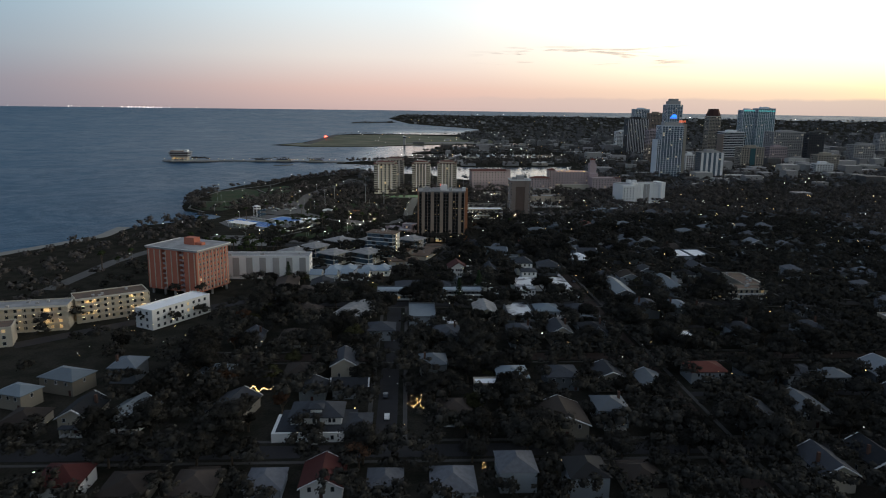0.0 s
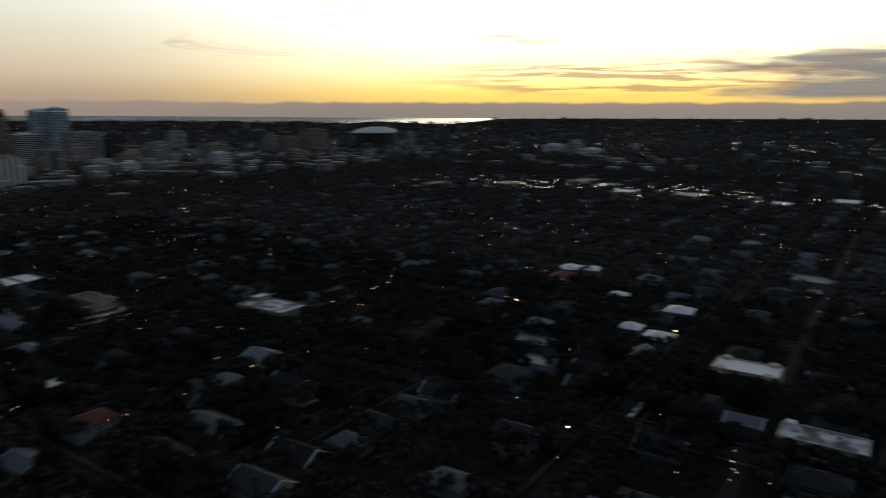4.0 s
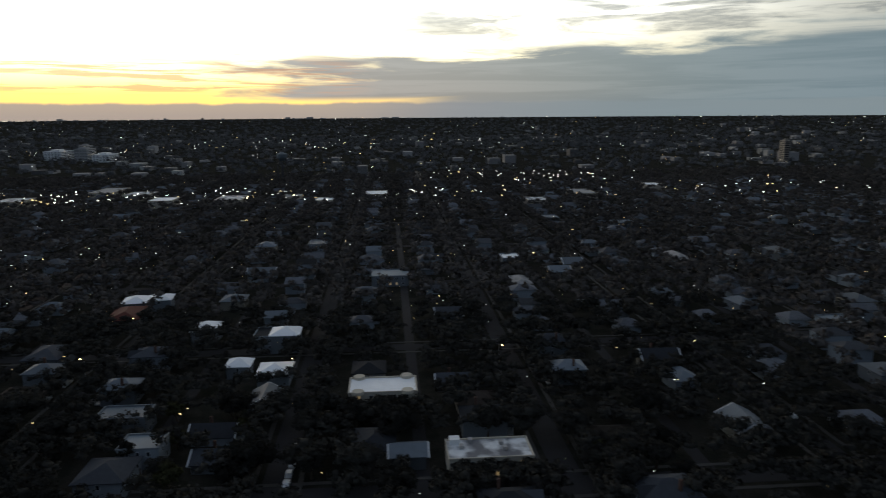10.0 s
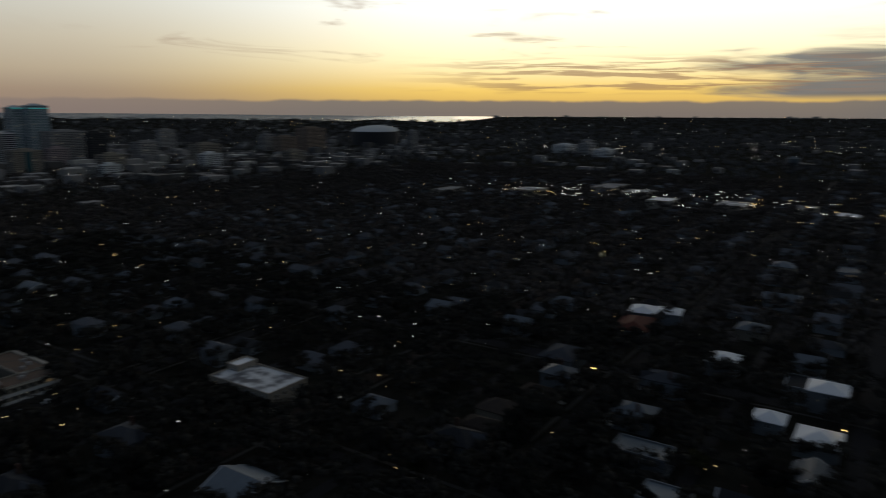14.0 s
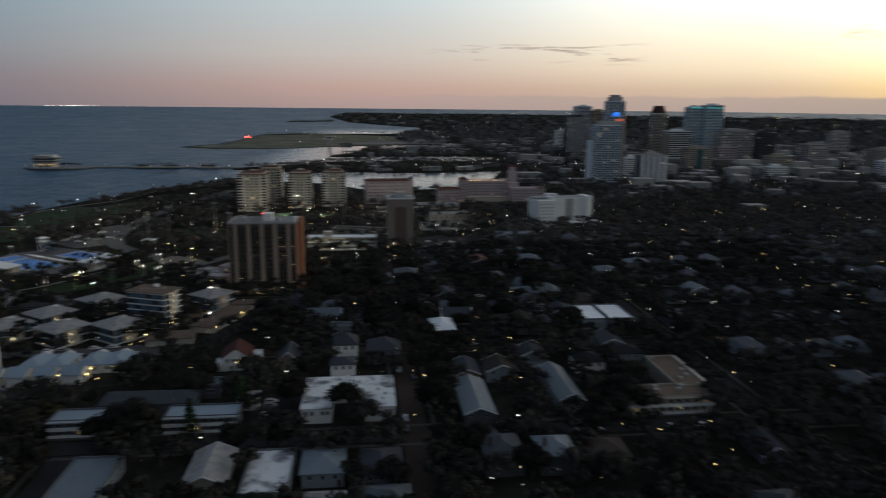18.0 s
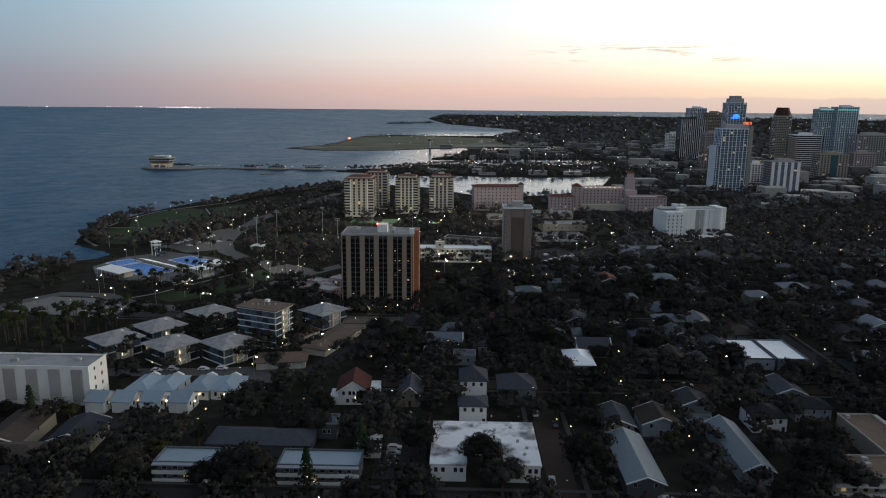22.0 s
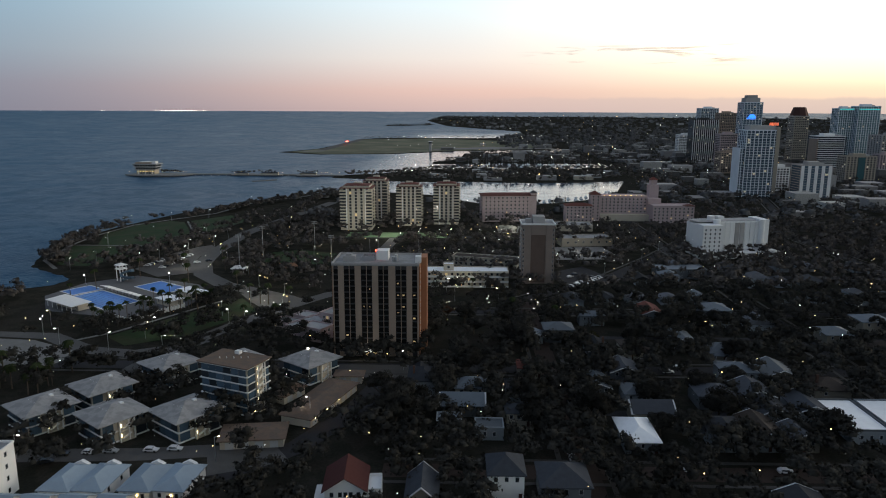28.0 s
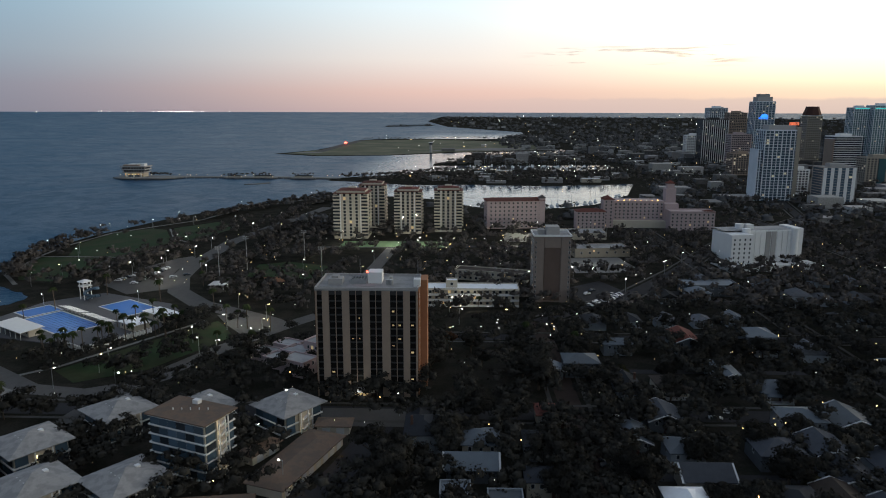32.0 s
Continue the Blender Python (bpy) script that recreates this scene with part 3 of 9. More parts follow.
def sheet(name, xs, ys, height, mat):
    gx, gy = np.meshgrid(xs, ys)
    r = np.hypot(gx, gy)
    k = np.where(r > 4800, 4800 / np.maximum(r, 1), 1)
    gx, gy = gx * k, gy * k
    gz = height(gx, gy)
    w = len(xs)
    keep = r < 4800
    faces = [(j * w + i, j * w + i + 1, (j + 1) * w + i + 1, (j + 1) * w + i) for j in range(len(ys) - 1) for i in range(w - 1) if keep[j:j + 2, i:i + 2].any()]
    me = mesh_from(name, np.stack([gx.ravel(), gy.ravel(), gz.ravel()], 1), faces, mat)
    for p in me.polygons:
        p.use_smooth = True
    return new(name, me)


fine_x, fine_y = np.arange(-640, 420, 9.0), np.arange(240, 2000, 10.0)
out = [1.12 ** i * 14 for i in range(31)]
steps = np.cumsum(out)
xs = np.concatenate([-640 - steps[::-1], fine_x, 420 + steps, [6500.0]])
ys = np.concatenate([-240 - steps[::-1], np.arange(-240, 240, 24.0), fine_y, 2000 + np.arange(1, 80) * 40.0, [6000.0]])
xs, ys = np.concatenate([[-6500.0], xs]), np.concatenate([[-6500.0], ys])
ground = sheet("ground", xs, ys, lambda x, y: np.clip(land(x, y) * 0.12, -4.0, 0.0) + bowl(x, y), M["ground"])
tagged(ground, "dark grassy town ground running to the horizon", "ground", kind="structure")
water = sheet("water", xs, ys, lambda x, y: bowl(x, y) - 0.6, M["water"])
tagged(water, "dark blue rippled bay water reflecting the dusk sky", "water", kind="structure")


def strip(points, width, z0, z1):
    """A flat band along a line of points."""
    bm = bmesh.new()
    p = [Vector(q) for q in points]
    rows = []
    for i, q in enumerate(p):
        d = (p[min(i + 1, len(p) - 1)] - p[max(i - 1, 0)]).normalized()
        n = Vector((-d.y, d.x)) * width / 2
        rows.append([bm.verts.new((*(q + n), z1)), bm.verts.new((*(q - n), z1)), bm.verts.new((*(q - n), z0)), bm.verts.new((*(q + n), z0))])
    for a, b in zip(rows, rows[1:]):
        for i in range(4):
            j = (i + 1) % 4
            bm.faces.new((a[i], a[j], b[j], b[i]))
    bm.faces.new(rows[0][::-1]), bm.faces.new(rows[-1])
    bmesh.ops.recalc_face_normals(bm, faces=bm.faces)
    return bm


def lift(ob):
    """Lay a far sheet on the gently rising land."""
    for v in ob.data.vertices:
        v.co.z += float(bowl(v.co.x, v.co.y))
    return ob


ROADS = []      # (points, width), kept clear of trees and houses


def road(points, width, mat="asphalt", z=0.05, walks=True, label="worn dark asphalt street", name="road"):
    ROADS.append((points, width + (3.0 if walks else 1.0)))
    ob = part(name, strip(points, width, -0.4, z), M[mat], None)
    tagged(ob, label, "road", kind="structure")
    if walks:
        for s in (-1, 1):
            off = []
            for i, q in enumerate(points):
                a, b = Vector(points[max(i - 1, 0)]), Vector(points[min(i + 1, len(points) - 1)])
                d = (b - a).normalized()
                off.append(tuple(Vector(q) + s * (width / 2 + 2.6) * Vector((-d.y, d.x))))
            tagged(part("pavement", strip(off, 1.5, -0.4, z + 0.08), M["oldwalk"], None), "pale concrete pavement along the street", "pavement", kind="structure")


AVENUES = [185 + 82 * k for k in range(-10, 5)]            # east-west
STREETS = [39, 160, 280, 400, 520, 640]                   # north-south
for y in AVENUES:
    x0 = {185: -130, 103: -150, 21: -190, -61: -200, 267: -20, 349: -165}.get(y, -5 if y > 349 else -220)
    road([(x0, y), (1250, y)], 8.0 if y != 349 else 9.0, "brickroad" if y in (103, 267) else "asphalt", walks=y < 450)
for x in STREETS:
    road([(x, -700), (x, 455 if x == 39 else 800)], 8.0, "brickroad" if x == 39 else "asphalt", z=0.054, walks=x < 300)
for y in AVENUES[:-2]:
    road([(45, y + 41), (640, y + 41)], 4.2, "asphalt", z=0.03, walks=False, label="narrow dark service alley", name="road_alley")
road([(-66, 24), (-66, 104), (-66, 180)], 7.0, "asphalt", z=0.058)
road([(39, 455), (62, 478), (90, 500), (141, 569), (200, 660), (330, 800), (420, 1100), (440, 1500)], 9.0, z=0.062)
road([(-262, 215), (-256, 290), (-236, 352), (-212, 386), (-186, 384), (-160, 366), (-138, 362), (-121, 371), (-112, 392), (-104, 410), (-90, 434), (-80, 450), (-66, 470), (-60, 490), (-58, 540), (-50, 640)], 9.0, "lot", z=0.066, walks=False, label="grey coast drive curving along the park")
road([(-132, 318), (-129, 346), (-124, 366), (-113, 381)], 8.0, "lot", z=0.062, walks=False, label="pale drive between the apartment houses")
road([(-134, 272), (-95, 274), (-74, 277)], 8.0, "lot", z=0.06, walks=False, label="grey street with parked cars before the apartments")
road([(-84, 444), (-95, 454), (-115, 467), (-138, 482), (-160, 508), (-172, 540), (-177, 575), (-178, 657), (-170, 704), (-160, 759), (-140, 860)], 12.0, "lot", z=0.07, walks=False, label="grey park drive bending round the pool")
road([(-230, 120), (-160, 180), (-100, 232), (-48, 280), (-34, 308), (-24, 345)], 9.0, z=0.074, walks=False, label="dark asphalt road beside the apartments")
road([(-110, 640), (60, 650), (160, 655)], 8.0, z=0.078, walks=False)
for pts, name, lab, mat, z in (
        ([(-210, 521), (-207, 566), (-196, 596), (-188, 604), (-181, 594), (-182, 562), (-178, 540), (-166, 514), (-186, 500)], "parking_lot", "grey parking lot under park trees", "lot", 0.082),
        ([(-122, 462), (-112, 464), (-97, 450), (-90, 437), (-101, 432), (-112, 446)], "parking_lot", "grey lamp-lit parking lot by the pool", "lot", 0.08),
        ([(-76, 280), (-55, 281), (-48, 271), (-70, 262)], "parking_lot", "pale concrete apron before the garages", "lot", 0.081),
        ([(-188, 346), (-165, 345), (-160, 362), (-190, 378), (-214, 380), (-228, 352)], "parking_lot", "pale concrete beach parking lot", "walk", 0.084),
        ([(66, 478), (96, 512), (85, 540), (60, 520)], "parking_lot", "dark parking lot behind the tower", "asphalt", 0.086),
        ([(-47, 338), (-18, 338), (-18, 352), (-47, 352)], "parking_lot", "bare asphalt lot in front of the tower", "lot", 0.09),
        ([(-15, 196), (0, 196), (0, 222), (-15, 222)], "parking_lot", "dark parking lot beside the flat-roofed block", "asphalt", 0.094)):
    ob = part(name, prism(pts, -0.4, z), M[mat], None)
    tagged(ob, lab, "parking lot", kind="structure")
LAWNS = [([(-276, 602), (-238, 600), (-222, 622), (-214, 650), (-230, 668), (-252, 713), (-268, 720), (-288, 699), (-294, 648)], "wide green waterfront lawn"),
         ([(-227, 672), (-249, 721), (-223, 757), (-205, 742), (-198, 714), (-211, 664)], "green lawn beyond the crossing path"),
         ([(-287, 563), (-292, 598), (-242, 597), (-230, 566), (-246, 528), (-268, 532)], "dim green lawn by the seawall"),
         ([(-133, 545), (-134, 579), (-116, 588), (-83, 575), (-80, 551), (-94, 540)], "green ball field outfield"),
         ([(-160, 384), (-131, 432), (-118, 452), (-111, 442), (-103, 428), (-113, 408), (-124, 386), (-146, 372)], "dark green verge along the coast drive")]
for i, (pts, lab) in enumerate(LAWNS):
    tagged(part("lawn", prism(pts, -0.4, 0.03 + 0.004 * i), M["lawn"], None), lab, "lawn", kind="structure")
tagged(part("infield", prism([(-121, 543), (-110, 545), (-105, 533), (-113, 526)], -0.3, 0.06), M["clay"], None), "reddish clay infield patch", "infield", kind="structure")
tagged(part("path", strip([(-262, 520), (-284, 545), (-296, 605), (-298, 640), (-291, 694), (-270, 728), (-242, 770), (-228, 852), (-170, 935)], 2.6, -0.3, 0.05), M["walk"], None), "pale walking path along the seawall", "path", kind="structure")
tagged(part("path", strip([(-296, 600), (-276, 600), (-240, 599)], 1.8, -0.3, 0.064), M["walk"], None), "pale path between two lawns", "path", kind="structure")
tagged(part("path", strip([(-212, 657), (-228, 670), (-251, 718)], 1.8, -0.3, 0.056), M["walk"], None), "pale path crossing the lawn", "path", kind="structure")
tagged(part("path", strip([(-172, 378), (-160, 390), (-146, 414), (-132, 438), (-124, 452)], 2.0, -0.3, 0.06), M["walk"], None), "curved pale path beside the pool", "path", kind="structure")
tagged(part("beach", strip([(-540, 80), (-420, 205), (-352, 300), (-326, 345), (-304, 385), (-304, 430)], 11.0, -1.6, -0.12), M["sand"], None), "strip of pale sand beach", "beach", kind="structure")
tagged(lift(part("airfield_lawn", prism([(-415, 1800), (-320, 1730), (-165, 1762), (-30, 1880), (90, 1925), (240, 2050), (200, 2400), (-100, 2560), (-320, 2480), (-345, 2181), (-365, 1950)], -0.4, 0.05), M["drygrass"], None)), "dull grass around the runway", "lawn", kind="structure")


# ---- trees ----
def quads_mesh(name, centre, size, mat, seed=0, droop=0.22, out=None, stray=0.55):
    """Many small folded leaf clumps, each an island of its own, facing roughly outwards."""
    rng = np.random.default_rng(seed)
    n = len(centre)
    w = rng.normal(size=(n, 3))
    w /= np.linalg.norm(w, axis=1)[:, None]
    if out is not None:
        w = out + stray * w
        w /= np.linalg.norm(w, axis=1)[:, None]
    a = np.cross(w, rng.normal(size=(n, 3)))
    a /= np.linalg.norm(a, axis=1)[:, None]
    b = np.cross(w, a)
    s = (size * rng.uniform(0.6, 1.3, n))[:, None]
    c = w * s * droop
    p, q = a * s, b * s * 0.72
    v = np.stack([centre - p * 0.9 - q * 0.6 + c, centre + p * 0.5 - q - c, centre + p + q * 0.5 + c, centre - p * 0.4 + q - c], 1).reshape(-1, 3)
    k = 4
    me = bpy.data.meshes.new(name)
    me.vertices.add(k * n), me.loops.add(k * n), me.polygons.add(n)
    me.vertices.foreach_set("co", v.ravel())
    me.loops.foreach_set("vertex_index", np.arange(k * n))
    me.polygons.foreach_set("loop_start", np.arange(n) * k)
    me.polygons.foreach_set("loop_total", np.full(n, k))
    spray = w if out is None else out + 0.18 * rng.normal(size=(n, 3))
    me.attributes.new("spray", "FLOAT_VECTOR", "POINT").data.foreach_set("vector", np.repeat(spray, k, axis=0).ravel())
    me.materials.append(mat)
    me.update(calc_edges=True)
    return me


def crown_mesh(name, lobes, radii, per, size, mat, seed, fine=True, squash=0.74):
    """Foliage: each lobe a lumpy inner mass wrapped in many small loose leaf sprays, every one an island."""
    r = np.random.default_rng(seed)
    n = len(lobes)
    lat, seg = ((-40.0, 8.0, 48.0), 6) if fine else ((-10.0, 42.0), 5)
    dirs = [(math.cos(radians(a)) * math.cos(2 * math.pi * (i + 0.5 * k) / seg), math.cos(radians(a)) * math.sin(2 * math.pi * (i + 0.5 * k) / seg), math.sin(radians(a))) for k, a in enumerate(lat) for i in range(seg)] + [(0, 0, 1.0)]
    dirs = np.array(dirs)
    tris = []
    for k in range(len(lat) - 1):
        for i in range(seg):
            a, b = k * seg + i, k * seg + (i + 1) % seg
            tris += [(a, b, b + seg), (a, b + seg, a + seg)]
    tris += [((len(lat) - 1) * seg + i, (len(lat) - 1) * seg + (i + 1) % seg, len(dirs) - 1) for i in range(seg)]
    tris = np.array(tris)
    m = len(dirs)
    flat = np.array([1, 1, squash])
    core = lobes[:, None, :] + dirs[None] * radii[:, None, None] * r.uniform(0.48, 0.80, (n, m, 1)) * flat
    d = r.normal(size=(n, per, 3))
    d /= np.linalg.norm(d, axis=2)[..., None]
    d[..., 2] = np.where(d[..., 2] < -0.25, -d[..., 2], d[..., 2])
    c = (lobes[:, None, :] + d * radii[:, None, None] * (0.62 + 0.62 * r.uniform(0, 1, (n, per, 1)) ** 0.8) * flat).reshape(-1, 3)
    out = d.reshape(-1, 3)
    w = out + 0.8 * r.normal(size=out.shape)
    w /= np.linalg.norm(w, axis=1)[:, None]
    p = np.cross(w, r.normal(size=out.shape))
    p /= np.linalg.norm(p, axis=1)[:, None]
    q = np.cross(w, p)
    s = (size * r.uniform(0.5, 1.35, len(c)))[:, None]
    p, q, w = p * s, q * s * 0.8, w * s * 0.2
    leaf = np.stack([c - p * 0.9 - q * 0.9 + w, c + p * 1.1 - q * 0.3 - w, c - p * 0.2 + q * 1.3], 1).reshape(-1, 3)
    verts = np.concatenate([core.reshape(-1, 3), leaf])
    idx = np.concatenate([(tris[None] + (np.arange(n) * m)[:, None, None]).reshape(-1), n * m + np.arange(len(leaf))])
    spray = np.concatenate([np.broadcast_to(dirs[None], (n, m, 3)).reshape(-1, 3), np.repeat(out + 0.35 * r.normal(size=out.shape), 3, axis=0)])
    f = len(idx) // 3
    me = bpy.data.meshes.new(name)
    me.vertices.add(len(verts)), me.loops.add(len(idx)), me.polygons.add(f)
    me.vertices.foreach_set("co", verts.ravel())
    me.loops.foreach_set("vertex_index", idx)
    me.polygons.foreach_set("loop_start", np.arange(f) * 3)
    me.polygons.foreach_set("loop_total", np.full(f, 3))
    me.attributes.new("spray", "FLOAT_VECTOR", "POINT").data.foreach_set("vector", spray.ravel())
    me.materials.append(mat)
    me.update(calc_edges=True)
    return me


def limb(bm, a, b, r0, r1, sides=6):
    a, b = Vector(a), Vector(b)
    q = (b - a).to_track_quat("Z", "Y")
    ring = []
    for p, r in ((a, r0), (b, r1)):
        ring.append([bm.verts.new(p + q @ Vector((r * math.cos(2 * math.pi * i / sides), r * math.sin(2 * math.pi * i / sides), 0))) for i in range(sides)])
    for i in range(sides):
        j = (i + 1) % sides
        bm.faces.new((ring[0][i], ring[0][j], ring[1][j], ring[1][i]))
    bm.faces.new(ring[1]), bm.faces.new(ring[0][::-1])


def oak(seed, radius, height, leaf, label, lobes=22, per=165):
    rng = np.random.default_rng(seed)
    t = thing("oak_tree", 0, 0, 0, 0, label, "tree", "street and yard trees")
    bm = bmesh.new()
    fork = height * 0.30
    limb(bm, (0, 0, -0.2), (0.2, 0.1, fork), 0.45, 0.32)
    for i in range(5):
        a = i * 1.26 + seed
        limb(bm, (0.2, 0.1, fork - 0.2), (radius * 0.55 * math.cos(a), radius * 0.55 * math.sin(a), height * rng.uniform(0.6, 0.8)), 0.24, 0.07, 5)
    part("trunk", bm, M["bark"], t)
    a, q = rng.uniform(0, 2 * math.pi, lobes), radius * 0.66 * np.sqrt(rng.uniform(0, 1, lobes))
    base = height * 0.32
    mids = np.stack([q * np.cos(a), q * np.sin(a), base + (height - base) * rng.uniform(0.25, 0.85, lobes) * (1 - 0.35 * (q / radius) ** 2)], 1)
    part("crown", crown_mesh("crown", mids, radius * rng.uniform(0.24, 0.44, lobes), per, 0.27, M[leaf], seed), None, t)
    return t


def palm_tree(seed, height, label):
    rng = np.random.default_rng(seed)
    t = thing("palm_tree", 0, 0, 0, 0, label, "palm tree", "palms")
    bm = bmesh.new()
    limb(bm, (0, 0, -0.2), (0.15, 0.1, height * 0.5), 0.24, 0.2)
    limb(bm, (0.15, 0.1, height * 0.5), (0.4, 0.2, height), 0.2, 0.17)
    part("trunk", bm, M["bark"], t)
    v, f = [], []
    for i in range(26):
        a, up = i * 2.4, rng.uniform(-0.35, 0.9)
        d = np.array([math.cos(a), math.sin(a), 0])
        n = np.array([-math.sin(a), math.cos(a), 0])
        prev = None
        for k in range(4):
            s = k / 3
            c = np.array([0.4, 0.2, height]) + d * 2.3 * s * (1 - 0.15 * up) + np.array([0, 0, 1.6 * up * s - 1.9 * s * s])
            wd = (0.12, 0.42, 0.34, 0.05)[k]
            v += [c - n * wd - [0, 0, wd * 0.5], c, c + n * wd - [0, 0, wd * 0.5]]
            b = len(v) - 3
            if prev is not None:
                f += [(prev, prev + 1, b + 1, b), (prev + 1, prev + 2, b + 2, b + 1)]
            prev = b
    me = mesh_from("fronds", v, f, M["palm"])
    top = np.array(v) - np.array([0.4, 0.2, height - 1.2])
    top /= np.linalg.norm(top, axis=1)[:, None]
    me.attributes.new("spray", "FLOAT_VECTOR", "POINT").data.foreach_set("vector", top.ravel())
    part("fronds", me, None, t)
    return t


def pine_tree(seed, height, label):
    rng = np.random.default_rng(seed)
    t = thing("pine_tree", 0, 0, 0, 0, label, "tree", "pines")
    bm = bmesh.new()
    limb(bm, (0, 0, -0.2), (0, 0, height), 0.3, 0.04)
    pts = []
    for k in range(13):
        z = height * (0.14 + 0.066 * k)
        r = (1 - z / height) * height * 0.24 + 0.25
        for i in range(7):
            a = i * 0.9 + k * 0.5
            limb(bm, (0, 0, z), (r * math.cos(a), r * math.sin(a), z + 0.25), 0.06, 0.02, 4)
            for s in rng.uniform(0.25, 1.05, 9):
                pts.append((r * s * math.cos(a) + rng.normal(0, 0.12), r * s * math.sin(a) + rng.normal(0, 0.12), z + 0.25 * s + rng.normal(0, 0.1)))
    part("trunk", bm, M["bark"], t)
    part("needles", quads_mesh("needles", np.array(pts), 0.36, M["needle"], seed, out=np.array(pts) / np.linalg.norm(np.array(pts) * [1, 1, 0] + [0, 0, 0.4], axis=1)[:, None] * [1, 1, 0] + [0, 0, 0.5]), None, t)
    return t


KEEP_OUT = []       # (x, y, half width, half depth, turn): footprints of buildings


CELLS = {}


def clear_of(x, y, margin):
    """Whether a place keeps off all footprints, looked up in 30 m cells."""
    if CELLS.get("count") != len(KEEP_OUT):
        for k in KEEP_OUT[CELLS.get("count", 0):]:
            r = math.hypot(k[2], k[3]) + 15
            for i in range(int((k[0] - r) // 30), int((k[0] + r) // 30) + 1):
                for j in range(int((k[1] - r) // 30), int((k[1] + r) // 30) + 1):
                    CELLS.setdefault((i, j), []).append(k)
        CELLS["count"] = len(KEEP_OUT)
    for cx, cy, hw, hd, rz in CELLS.get((int(x // 30), int(y // 30)), ()):
        a = radians(-rz)
        dx, dy = x - cx, y - cy
        u, v = dx * math.cos(a) - dy * math.sin(a), dx * math.sin(a) + dy * math.cos(a)
        if abs(u) < hw + margin and abs(v) < hd + margin:
            return False
    return True


def off_roads(x, y, margin):
    if CELLS.get("roads") != len(ROADS):
        CELLS["segs"] = np.array([(*a, *b, w) for pts, w in ROADS for a, b in zip(pts, pts[1:])], float)
        CELLS["roads"] = len(ROADS)
    s = CELLS["segs"]
    ex, ey = s[:, 2] - s[:, 0], s[:, 3] - s[:, 1]
    t = np.clip(((x - s[:, 0]) * ex + (y - s[:, 1]) * ey) / (ex * ex + ey * ey), 0, 1)
    return bool((np.hypot(x - s[:, 0] - t * ex, y - s[:, 1] - t * ey) > s[:, 4] / 2 + margin).all())


tagged(lift(part("runway", strip([(-390, 1830), (-150, 1905), (60, 1960), (260, 2010)], 30, -0.4, 0.09), M["walk"], None)), "pale concrete runway on the airfield", "runway", kind="structure")
tagged(lift(part("runway", strip([(-350, 1870), (-345, 2200), (-330, 2480)], 26, -0.4, 0.13), M["oldwalk"], None)), "worn tan runway strip along the shore", "runway", kind="structure")
tagged(lift(part("airfield_apron", prism([(-60, 1930), (90, 1975), (200, 2060), (60, 2090), (-120, 2020)], -0.4, 0.17), M["walk"], None)), "pale aircraft apron", "apron", kind="structure")

# ---- houses ----
def window_mesh(name, w, h, pane, frame_w=0.09):
    """A framed window facing -y: a proud frame round a set-back pane, two materials."""
    bm = bmesh.new()
    for r in ((-w / 2, w / 2, -0.07, 0.03, h / 2 - frame_w, h / 2), (-w / 2, w / 2, -0.07, 0.03, -h / 2, -h / 2 + frame_w),
              (-w / 2, -w / 2 + frame_w, -0.06, 0.03, -h / 2 + frame_w, h / 2 - frame_w), (w / 2 - frame_w, w / 2, -0.06, 0.03, -h / 2 + frame_w, h / 2 - frame_w)):
        add_box(bm, *r)
    n = len(bm.faces)
    add_box(bm, -w / 2 + frame_w, w / 2 - frame_w, -0.03, 0.02, -h / 2 + frame_w, h / 2 - frame_w)
    bm.faces.ensure_lookup_table()
    for fc in bm.faces[n:]:
        fc.material_index = 1
    me = bpy.data.meshes.new(name)
    bm.to_mesh(me)
    bm.free()
    me.materials.append(M["trim"]), me.materials.append(pane)
    return me


HWIN = window_mesh("window", 1.1, 1.5, M["glass"])
HWIN_LIT = window_mesh("window", 1.1, 1.5, M["win_w"])
DOOR = box(-0.5, 0.5, -0.06, 0.04, 0, 2.1)
DOOR_ME = bpy.data.meshes.new("door")
DOOR.to_mesh(DOOR_ME), DOOR.free()
DOOR_ME.materials.append(M["mansard"])


